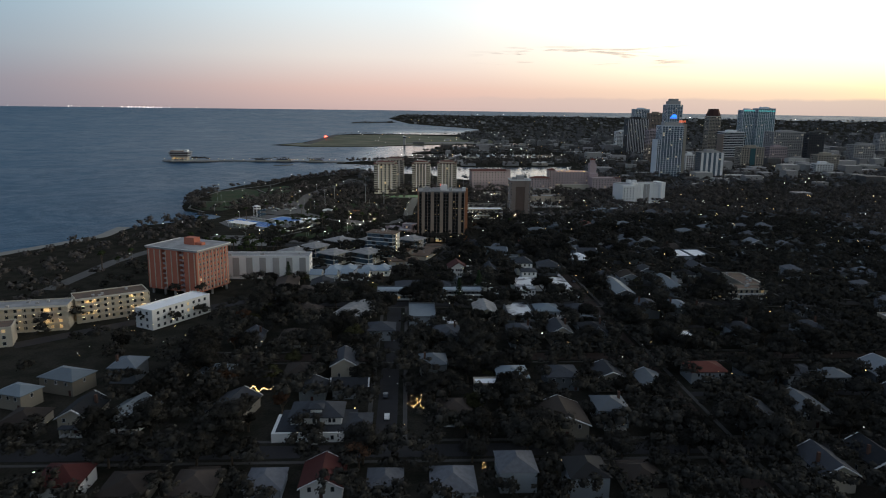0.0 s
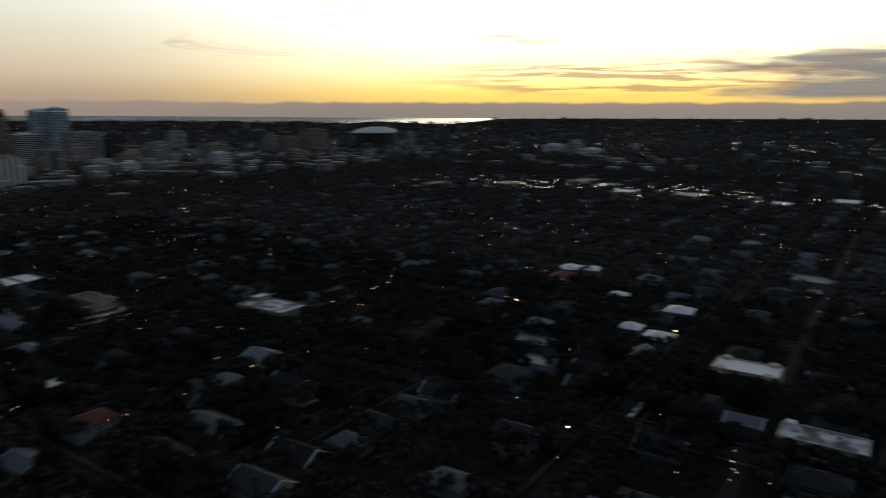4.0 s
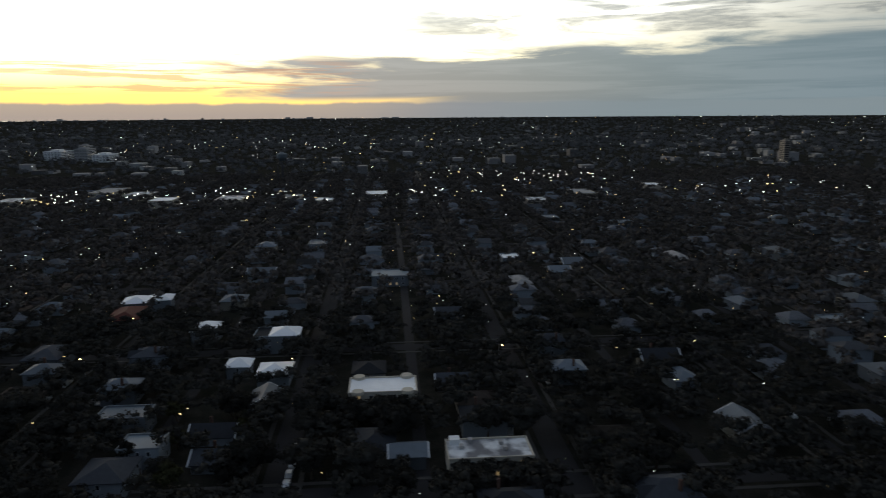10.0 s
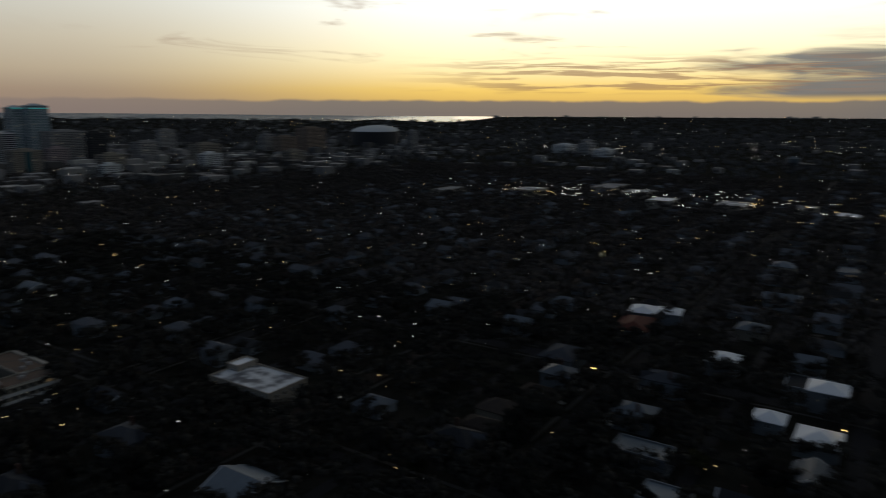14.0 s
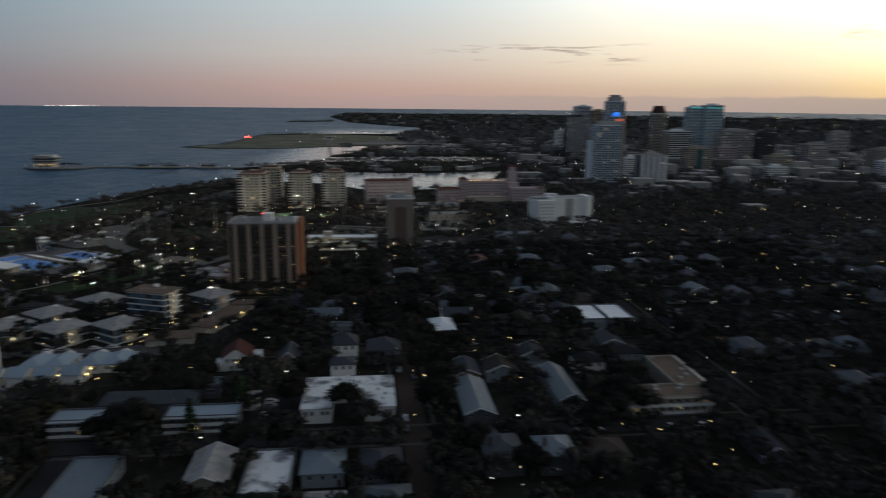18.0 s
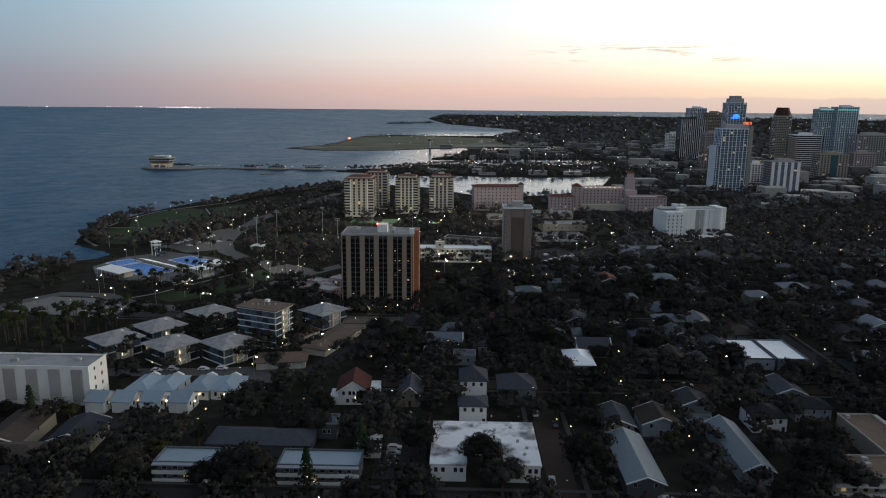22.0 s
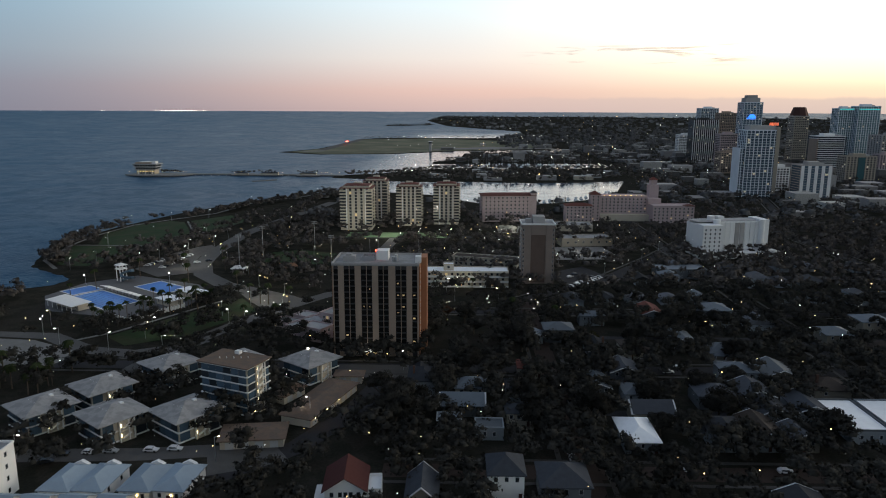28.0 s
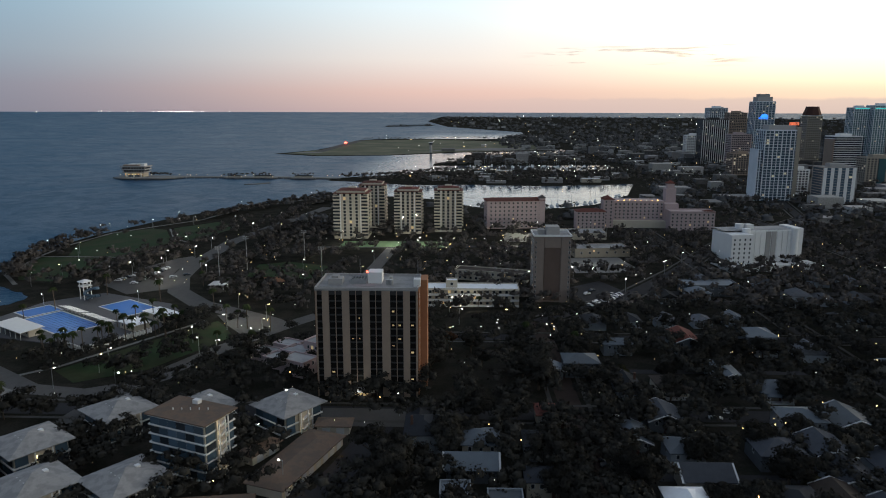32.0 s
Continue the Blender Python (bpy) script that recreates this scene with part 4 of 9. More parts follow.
def house(style, w, d, storeys, wall, roof, label, porch=True, chimney=True, lit=False):
    """A detached house facing -y."""
    t = thing("house", 0, 0, 0, 0, label, "house", "detached houses")
    h = 0.4 + 2.9 * storeys
    if style == "gable":
        part("body", gable_walls(w, d, h, w * 0.28), M[wall], t)
        part("roof", gable_roof(w, d, h, w * 0.28), M[roof], t)
        for s in (-1, 1):
            bm = gable_roof(w, 0.14, h - 0.16, w * 0.28, 0.55, 0.3, None, 0, s * (d / 2 + 0.55))
            part("barge_board", bm, M["trim"], t, "white barge board")
    elif style == "cross":
        part("body", box(-w / 2, w / 2, -d / 2, d / 2, 0, h), M[wall], t)
        part("roof", hip_roof(w, d, h + 0.1, w * 0.22), M[roof], t)
        bm = gable_roof(w * 0.5, d * 0.5, h, w * 0.16, bm=None, cx=w * 0.15, cy=-d * 0.36)
        part("gable_roof", bm, M[roof], t)
        g = gable_walls(w * 0.46, d * 0.48, h, w * 0.14)
        bmesh.ops.translate(g, verts=g.verts, vec=(w * 0.15, -d * 0.36, 0))
        part("gable_wall", g, M[wall], t)
    elif style == "hip":
        part("body", box(-w / 2, w / 2, -d / 2, d / 2, 0, h), M[wall], t)
        part("roof", hip_roof(w, d, h + 0.1, min(w, d) * 0.24), M[roof], t)
    else:
        part("body", box(-w / 2, w / 2, -d / 2, d / 2, 0, h), M[wall], t)
        part("roof", boxes([(-w / 2 + 0.25, w / 2 - 0.25, -d / 2 + 0.25, d / 2 - 0.25, h, h + 0.05)]), M[roof], t)
        part("parapet", boxes([(-w / 2 - 0.1, w / 2 + 0.1, -d / 2 - 0.1, -d / 2 + 0.25, h, h + 0.5), (-w / 2 - 0.1, w / 2 + 0.1, d / 2 - 0.25, d / 2 + 0.1, h, h + 0.5),
                               (-w / 2 - 0.1, -w / 2 + 0.25, -d / 2 + 0.25, d / 2 - 0.25, h, h + 0.5), (w / 2 - 0.25, w / 2 + 0.1, -d / 2 + 0.25, d / 2 - 0.25, h, h + 0.5)]), M[wall], t)
    if porch:
        bm = boxes([(-w * 0.36, w * 0.36, -d / 2 - 2.4, -d / 2, 0, 0.4)] + [(s * w * 0.34 - 0.12, s * w * 0.34 + 0.12, -d / 2 - 2.3, -d / 2 - 2.06, 0.4, 2.9) for s in (-1, 0, 1)])
        p = part("porch", bm, M["trim"], t)
        bm = hip_roof(w * 0.76, 2.6, 3.0, 0.7, 0.25, w * 0.6, 0.2)
        bmesh.ops.translate(bm, verts=bm.verts, vec=(0, -d / 2 - 1.15, 0))
        part("porch_roof", bm, M[roof], p)
    put_part("door", DOOR_ME, t, (0.4, -d / 2, 0.4))
    for s in range(storeys):
        for x in (-0.3, 0.3):
            put_part("window", HWIN_LIT if lit and s == 0 and x > 0 else HWIN, t, (x * w, -d / 2 - (0.0), 1.9 + 2.9 * s))
        put_part("window", HWIN, t, (w / 2, 0, 1.9 + 2.9 * s), 90)
        if s == 0:
            put_part("window", HWIN, t, (w * 0.2, d / 2, 1.9), 180)
    if chimney:
        part("chimney", box(w * 0.30, w * 0.30 + 0.8, d * 0.1, d * 0.1 + 0.8, h, h + min(w, d) * 0.30 + 0.6), M["chimney"], t)
    return t


PROTO = [
    house("gable", 9, 13, 1, "siding", "shingle", "one-storey bungalow with a grey shingle gable roof"),
    house("hip", 11, 13, 1, "siding2", "shingle2", "low house with a brown shingle hip roof", chimney=False),
    house("cross", 11, 14, 2, "siding", "shingle", "two-storey house with grey hip and gable roofs"),
    house("gable", 10, 14, 2, "siding2", "shingle", "two-storey cream house with a steep gable roof", lit=True),
    house("hip", 12, 12, 1, "siding2", "dullroof", "white house with a pale metal hip roof", chimney=False),
    house("cross", 13, 12, 1, "siding2", "shingle2", "cream house with brown crossing roofs"),
    house("flat", 11, 14, 1, "white", "whiteroof", "flat white-roofed stucco house", porch=False, chimney=False),
    house("hip", 10, 12, 2, "siding", "dullroof", "two-storey grey house with a pale hip roof", lit=True),
]

# ---- larger buildings ----
def reserve(x, y, w, d, rz):
    KEEP_OUT.append((x, y, w / 2, d / 2, rz))


def parapet(w, d, h, up=0.9, t=0.4, cx=0.0, cy=0.0):
    a, b = w / 2, d / 2
    return boxes([(cx - a, cx + a, cy - b, cy - b + t, h, h + up), (cx - a, cx + a, cy + b - t, cy + b, h, h + up),
                  (cx - a, cx - a + t, cy - b + t, cy + b - t, h, h + up), (cx + a - t, cx + a, cy - b + t, cy + b - t, h, h + up)])


def sides(w, d):
    """Origin, way along and turn of the four faces: front (-y), right, back, left."""
    return (((-w / 2, -d / 2), (1, 0), 0, w), ((w / 2, -d / 2), (0, 1), 90, d), ((w / 2, d / 2), (-1, 0), 180, w), ((-w / 2, d / 2), (0, -1), -90, d))


def window_rows(t, w, d, floors, z0, step, counts, me, lit_me=None, lit=0.0, rng=None, faces=(0, 1, 3), inset=1.5):
    """One window object for each opening of the chosen faces."""
    rng = rng or random.Random(5)
    for i, (o, way, rz, length) in enumerate(sides(w, d)):
        n = counts[i % len(counts)]
        if i not in faces or not n:
            continue
        for f in range(floors):
            for k in range(n):
                s = inset + (length - 2 * inset) * (k + 0.5) / n
                put_part("window", lit_me if lit_me and rng.random() < lit else me, t, (o[0] + way[0] * s, o[1] + way[1] * s, z0 + step * f), rz)


def pane_block(w, d, floors, z0, step, counts, ww, wh, rng, lit=0.0, inset=1.0, faces=(0, 1, 2, 3), proud=0.06):
    """All the openings of a far tower: (dark, lit) bmeshes of thin proud panes."""
    dark, bright = bmesh.new(), bmesh.new()
    for i, (o, way, rz, length) in enumerate(sides(w, d)):
        n = counts[i % len(counts)]
        if i not in faces or not n:
            continue
        for f in range(floors):
            for k in range(n):
                s = inset + (length - 2 * inset) * (k + 0.5) / n
                cx, cy, z = o[0] + way[0] * s, o[1] + way[1] * s, z0 + step * f
                hx, hy = (ww / 2, proud) if way[0] else (proud, ww / 2)
                add_box(bright if rng.random() < lit else dark, cx - hx, cx + hx, cy - hy, cy + hy, z - wh / 2, z + wh / 2)
    return dark, bright


def facade_grid(w, d, h, floors, bays, pw=0.8, sw=0.55):
    """Piers and floor edges that stand proud of a glazed tower."""
    rows = []
    for i, (o, way, rz, length) in enumerate(sides(w, d)):
        n = max(1, bays[i % 2])
        for k in range(n + 1):
            s = length * k / n
            cx, cy = o[0] + way[0] * s, o[1] + way[1] * s
            hx, hy = (pw * (0.8 if k % 2 else 1.3) / 2, 0.55) if way[0] else (0.55, pw * (0.8 if k % 2 else 1.3) / 2)
            rows.append((cx - hx, cx + hx, cy - hy, cy + hy, 0, h + 0.6))
    step = (h - 2) / floors
    rows += [(-w / 2 - 0.3, w / 2 + 0.3, -d / 2 - 0.3, d / 2 + 0.3, 2 + step * f - sw / 2, 2 + step * f + sw / 2) for f in range(floors + 1)]
    return boxes(rows)


def far_tower(x, y, w, d, h, floors, wall, label, rz=0.0, bays=(7, 5), ww=2.6, wh=2.0, glass="glass", lit=0.04, seed=1, slabs=False, roofbox=True, lit_mat="win_far", category="tower block", framed=False):
    t = thing("tower_block", x, y, 0, rz, label, category, "downtown towers")
    part("body", box(-w / 2, w / 2, -d / 2, d / 2, -0.5, h), M[glass if framed else wall], t)
    part("parapet", parapet(w + 0.2, d + 0.2, h, 1.1), M[wall], t)
    rng = random.Random(seed)
    step = (h - 2) / floors
    if framed:
        tagged(part("facade_grid", facade_grid(w, d, h, floors, bays), M[wall], t), kind="stuff")
    dark, bright = pane_block(w, d, floors, 2 + step * 0.5, step, bays, ww, min(wh, step * 0.7), rng, lit)
    if framed:
        dark.free()
    else:
        tagged(part("glazing", dark, M[glass], t), kind="stuff")
    tagged(part("lit_glazing", bright, M[lit_mat], t), kind="stuff")
    if slabs:
        tagged(part("balcony_edge", boxes([(-w / 2 - 0.9, w / 2 + 0.9, -d / 2 - 0.9, d / 2 + 0.9, 2 + step * f - 0.15, 2 + step * f + 0.15) for f in range(1, floors)]), M["slab"], t), kind="stuff")
    if roofbox:
        part("penthouse", box(-w * 0.22, w * 0.2, -d * 0.22, d * 0.25, h, h + 4.5), M[wall], t)
        part("plant_room", box(w * 0.24, w * 0.38, -d * 0.1, d * 0.2, h, h + 2.6), M["grey"], t)
    reserve(x, y, w, d, rz)
    return t


WIN_S = window_mesh("window", 1.5, 1.6, M["glass"])
WIN_S_LIT = window_mesh("window", 1.5, 1.6, M["win_w"])
WIN_BAY = window_mesh("window", 2.0, 2.1, M["glass"], 0.06)
WIN_BAY_LIT = window_mesh("window", 2.0, 2.1, M["win_w"], 0.06)


def dark_tower():
    """Fifteen storeys, dark bays between brown piers, brick gable wall."""
    w, d, h = 36.0, 20.0, 39.4
    t = thing("office_tower", -32.8, 373.0, 0, 0, "dark-glazed tower with pale brown vertical piers and brick end wall", "tower")
    reserve(-32.8, 373, w, d, 0)
    part("core", box(-w / 2, w / 2, -d / 2, d / 2, -0.5, h), M["dark"], t)
    for a, b in ((0, .012), (.065, .13), (.26, .33), (.46, .53), (.65, .73), (.86, .925), (.985, 1.0)):
        for s in (-1, 1):
            y0, y1 = (-d / 2 - 0.7, -d / 2) if s < 0 else (d / 2, d / 2 + 0.7)
            part("pier", box(-w / 2 + a * w, -w / 2 + b * w, y0, y1, -0.5, h), M["brown"], t)
    for a in (.195, .395, .59, .795):
        part("mullion", box(-w / 2 + a * w - 0.12, -w / 2 + a * w + 0.12, -d / 2 - 0.45, -d / 2, 0, h), M["brown"], t)
    rng = random.Random(3)
    pane, lit = [bpy.data.meshes.new("pane") for _ in range(2)]
    for me, mat in ((pane, "bronze"), (lit, "win_w")):
        bm = box(-1, 1, -0.1, 0.0, -0.95, 0.95) if mat == "bronze" else box(-0.9, 0.5, -0.1, 0.0, -0.3, 0.5)
        bm.to_mesh(me), bm.free()
        me.materials.append(M[mat])
    for f in range(14):
        z = 4.0 + 2.52 * f
        for a in (.04, .163, .228, .362, .428, .56, .62, .763, .827, .952):
            bright = rng.random() < 0.07 or (f == 7 and a in (.362, .428))
            put_part("pane", pane, t, (-w / 2 + a * w, -d / 2 - 0.02, z))
            if bright:
                put_part("lit_blind", lit, t, (-w / 2 + a * w, -d / 2 - 0.06, z), 0, (rng.uniform(0.3, 0.8), 1, rng.uniform(0.4, 0.9)))
    part("end_wall", box(w / 2, w / 2 + 0.5, -d / 2 + 1.2, d / 2, -0.5, h - 0.6), M["brick"], t, "orange brick end wall")
    part("stair_shaft", box(w / 2 + 0.5, w / 2 + 3.0, -1.5, d / 2 - 3, -0.5, h + 1.8), M["brick"], t, "orange brick stair shaft")
    part("end_wall", box(-w / 2 - 0.5, -w / 2, -d / 2 + 1.2, d / 2, -0.5, h - 0.6), M["brick"], t)
    for f in range(14):
        put_part("window", HWIN, t, (w / 2 + 0.5, -d / 2 + 3.5, 4.0 + 2.52 * f), 90)
    part("roof", box(-w / 2 - 0.2, w / 2 + 0.2, -d / 2 - 0.8, d / 2 + 0.8, h, h + 0.5), M["flatroof"], t)
    part("parapet", parapet(w + 0.4, d + 1.6, h + 0.5, 0.7), M["grey"], t)
    part("penthouse", box(-0.5, 4.6, -2, 4, h + 0.5, h + 4.6), M["white"], t, "white penthouse box")
    part("lift_house", box(-14.5, -9.5, -4, 1, h + 0.5, h + 2.6), M["grey"], t)
    part("lift_house", box(-13.4, -11, -3, 0, h + 2.6, h + 3.4), M["grey"], t)
    part("lift_house", box(w / 2 - 1.6, w / 2 + 0.8, -6.5, -3.5, h + 0.5, h + 3.2), M["white"], t)
    for i in range(6):
        part("cooling_fin", box(-6.5 + i * 1.1, -6.35 + i * 1.1, -2.9, 2.5, h + 1.0, h + 2.2), M["metal"], t)
    for y in (-3.1, 2.5):
        part("rack_frame", box(-6.8, -0.8, y, y + 0.2, h + 0.5, h + 2.4), M["metal"], t)
    for x, y in ((6.8, -3), (8.2, -3.5), (7.6, 2)):
        b2 = bmesh.new()
        bmesh.ops.create_cone(b2, cap_ends=True, segments=12, radius1=0.7, radius2=0.7, depth=1.9)
        bmesh.ops.translate(b2, verts=b2.verts, vec=(x, y, h + 1.4))
        part("vent", b2, M["metal"], t)
    for x in (-3.6, w / 2 - 0.5):
        part("mast", box(x - 0.05, x + 0.05, 1, 1.1, h + 0.5, h + 9), M["metal"], t)
    part("beacon", box(-0.9, -0.5, -2.2, -1.8, h + 4.6, h + 5.2), M["beacon"], t, "red warning light")
    part("entrance_canopy", box(-5, 3, -d / 2 - 4.5, -d / 2 - 0.7, 3.0, 3.5), M["trim"], t)
    part("lobby_glow", box(-4.5, 0, -d / 2 - 0.75, -d / 2 - 0.7, 0.4, 2.8), M["win_w"], t)


def slim_tower():
    w, d, h = 19.5, 17.0, 36.0
    t = thing("apartment_tower", 49.5, 499.5, 0, 0, "slim beige tower with a recessed brown centre panel", "tower")
    reserve(49.5, 499.5, w, d, 0)
    part("body", box(-w / 2, w / 2, -d / 2 + 0.8, d / 2, -0.5, h), M["taupe"], t)
    for a, b, m in ((-w / 2, -w / 2 + 5.2, "taupe"), (w / 2 - 5.2, w / 2, "taupe")):
        part("wing", box(a, b, -d / 2, -d / 2 + 0.8, -0.5, h), M[m], t)
    part("centre_panel", box(-4.3, 4.3, -d / 2 + 0.35, -d / 2 + 0.8, 1, h - 6), M["umber"], t, "brown recessed panel")
    part("head_panel", box(-4.3, 4.3, -d / 2 + 0.1, -d / 2 + 0.8, h - 6, h), M["taupe"], t)
    window_rows(t, w, d, 12, 3.2, 2.7, (0, 5, 0, 5), WIN_S, WIN_S_LIT, 0.05, random.Random(4))
    for f in range(12):
        for x in (-8.9, 8.9):
            put_part("window", HWIN, t, (x, -d / 2, 3.2 + 2.7 * f), 0, (0.8, 1, 1))
    part("parapet", parapet(w + 0.8, d + 0.8, h, 1.0), M["white"], t)
    part("roof", box(-w / 2, w / 2, -d / 2, d / 2, h, h + 0.1), M["flatroof"], t)
    part("penthouse", box(-3, 4, -4, 4, h, h + 4.5), M["grey"], t)
    part("plant_room", box(-7, -3.5, -2, 4, h, h + 2.5), M["grey"], t)
    part("porch_light", box(-4.6, -4.0, -d / 2 - 0.3, -d / 2 - 0.05, 2.6, 2.9), M["lamp_w"], t)


def banded_apartment(x, y, rz, w, d, storeys, hip, label, name="apartment_house"):
    """White floor bands, dark glazed bays between them, a lit stair on the +x face, hip or flat brown roof."""
    t = thing(name, x, y, 0, rz, label, "apartment house", "waterfront apartments")
    reserve(x, y, w, d, rz)
    st = 3.3 if hip else 2.75
    h = st * storeys + 0.4
    part("body", box(-w / 2 + 0.5, w / 2 - 0.5, -d / 2 + 0.5, d / 2 - 0.5, -0.4, h), M["cream"], t)
    for f in range(storeys + 1):
        part("floor_band", box(-w / 2, w / 2, -d / 2, d / 2, st * f, st * f + 0.38), M["white"], t)
    gl = [bpy.data.meshes.new("pane") for _ in range(2)]
    for me, (lx, mat) in zip(gl, ((3.0, "blueglass"), (3.0, "glass"))):
        bm = box(-lx / 2, lx / 2, -0.05, 0.05, -1.05 - 0.2 * hip, 1.05 + 0.2 * hip)
        bm.to_mesh(me), bm.free()
        me.materials.append(M[mat])
    for f in range(storeys):
        z = st * f + (1.85 if hip else 1.6)
        for i, (o, way, r, length) in enumerate(sides(w, d)):
            n = int((length - 1.0) // 3.1)
            for k in range(n):
                s = 0.7 + (length - 1.4) * (k + 0.5) / n
                if i == 1 and 0.36 < s / length < 0.66:
                    continue
                put_part("pane", gl[0 if (k + f + i) % 4 else 1], t, (o[0] + way[0] * s - 0.25 * way[1], o[1] + way[1] * s + 0.25 * way[0], z), r, ((length - 1.4) / n / 3.12, 1, 1.1))
    a, b = -d / 2 + d * 0.36, -d / 2 + d * 0.66
    part("stair_back", box(w / 2 - 0.6, w / 2 + 0.2, a, b, 0, h), M["cream"], t)
    for yy in (a, (a + b) / 2 + 0.6, b):
        part("stair_post", box(w / 2 + 0.9, w / 2 + 1.2, yy - 0.15, yy + 0.15, 0, h), M["white"], t)
    for f in range(storeys):
        part("landing", box(w / 2 + 0.2, w / 2 + 1.2, a, b, st * f, st * f + 0.25), M["cream"], t)
        bm = box(w / 2 + 0.3, w / 2 + 1.1, -0.15, 0.15, -0.12, 0.12)
        bmesh.ops.scale(bm, verts=bm.verts, vec=(1, (b - a) * 2.2, 1))
        bmesh.ops.rotate(bm, verts=bm.verts, cent=(0, 0, 0), matrix=Matrix.Rotation(0.45, 3, "X"))
        bmesh.ops.translate(bm, verts=bm.verts, vec=(0, (a + b) / 2, st * f + 1.5))
        part("stair_flight", bm, M["white"], t)
        part("stair_lamp", box(w / 2 + 0.2, w / 2 + 0.32, a + 0.6, a + 0.85, st * f + 1.3, st * f + 2.3), M["stair"], t)
    if hip:
        part("roof", hip_roof(w, d, h + 0.3, min(w, d) * 0.17, 1.2), M["hiproof"], t, "mottled grey hip roof")
        part("roof_vent", box(-0.7, 0.7, d * 0.16, d * 0.16 + 1.2, h + 1.2, h + min(w, d) * 0.17 - 0.2), M["white"], t)
        for i in range(3):
            part("pipe", box(-2 + 2.1 * i, -1.8 + 2.1 * i, -d * 0.2, -d * 0.2 + 0.2, h + 0.9, h + 2.2), M["white"], t)
    else:
        part("roof", box(-w / 2 - 0.6, w / 2 + 0.6, -d / 2 - 0.6, d / 2 + 0.6, h + 0.1, h + 0.45), M["brownroof"], t, "brown gravel flat roof")
        part("roof_box", box(-3, -1, d * 0.3, d * 0.3 + 1.6, h + 0.45, h + 1.6), M["white"], t)
        for i in range(5):
            part("pipe", box(-5 + 2.3 * i, -4.8 + 2.3 * i, -2 + i, -1.8 + i, h + 0.45, h + 1.1), M["white"], t)
    return t


def carport(x, y, rz, w, d, label, lit=True):
    t = thing("garage_row", x, y, 0, rz, label, "garage")
    reserve(x, y, w, d, rz)
    part("body", box(-w / 2 + 0.4, w / 2 - 0.4, -d / 2 + 0.4, d / 2 - 0.4, -0.3, 3.0), M["cream"], t)
    part("roof", hip_roof(w, d, 3.2, 1.1, 0.5), M["brownroof"], t, "brown shingle roof")
    n = max(2, int(max(w, d) // 4.2))
    for k in range(n):
        s = -max(w, d) / 2 + 1.0 + (max(w, d) - 2.0) * (k + 0.5) / n
        if d > w:
            part("garage_door", box(w / 2 - 0.42, w / 2 - 0.34, s - 1.3, s + 1.3, 0, 2.3), M["trim"], t)
            if lit and k % 2 == 0:
                part("eave_lamp", box(w / 2 - 0.1, w / 2 + 0.1, s - 0.2, s + 0.2, 2.5, 2.7), M["lamp_y"], t)
        else:
            part("garage_door", box(s - 1.3, s + 1.3, -d / 2 + 0.34, -d / 2 + 0.42, 0, 2.3), M["trim"], t)


def long_block(name, x, y, rz, w, d, h, floors, wall, roof, label, bays=(8, 3), lit=0.05, me=None, seed=2, category="apartment block", walkways=False, lit_me=None):
    """A flat-roofed block with framed windows, parapet and roof machines."""
    t = thing(name, x, y, 0, rz, label, category)
    reserve(x, y, w, d, rz)
    part("body", box(-w / 2, w / 2, -d / 2, d / 2, -0.4, h), M[wall], t)
    part("roof", box(-w / 2 + 0.3, w / 2 - 0.3, -d / 2 + 0.3, d / 2 - 0.3, h, h + 0.06), M[roof], t)
    part("parapet", parapet(w + 0.3, d + 0.3, h, 0.55, 0.35), M[wall], t)
    step = h / floors
    rng = random.Random(seed)
    window_rows(t, w, d, floors, step * 0.55, step, bays, me or WIN_S, lit_me or WIN_S_LIT, lit, rng)
    for i in range(0 if name in ("house", "hall", "villa", "harbour_shed", "shop_building") or roof in ("whiteroof", "paleblue") else 4):
        u, v = rng.uniform(-0.4, 0.4) * w, rng.uniform(-0.3, 0.3) * d
        part("air_conditioner", box(u, u + 1.6, v, v + 1.2, h + 0.06, h + 1.1), M["grey"], t)
    if walkways:
        for f in range(floors):
            part("walkway", box(-w / 2, w / 2, -d / 2 - 1.6, -d / 2, step * f - 0.1, step * f + 0.15), M["white"], t)
            part("railing", box(-w / 2, w / 2, -d / 2 - 1.62, -d / 2 - 1.52, step * f + 0.15, step * f + 1.1), M["white"], t)
        part("roof_overhang", box(-w / 2, w / 2, -d / 2 - 1.7, -d / 2, h - 0.1, h + 0.3), M[wall], t)
    return t


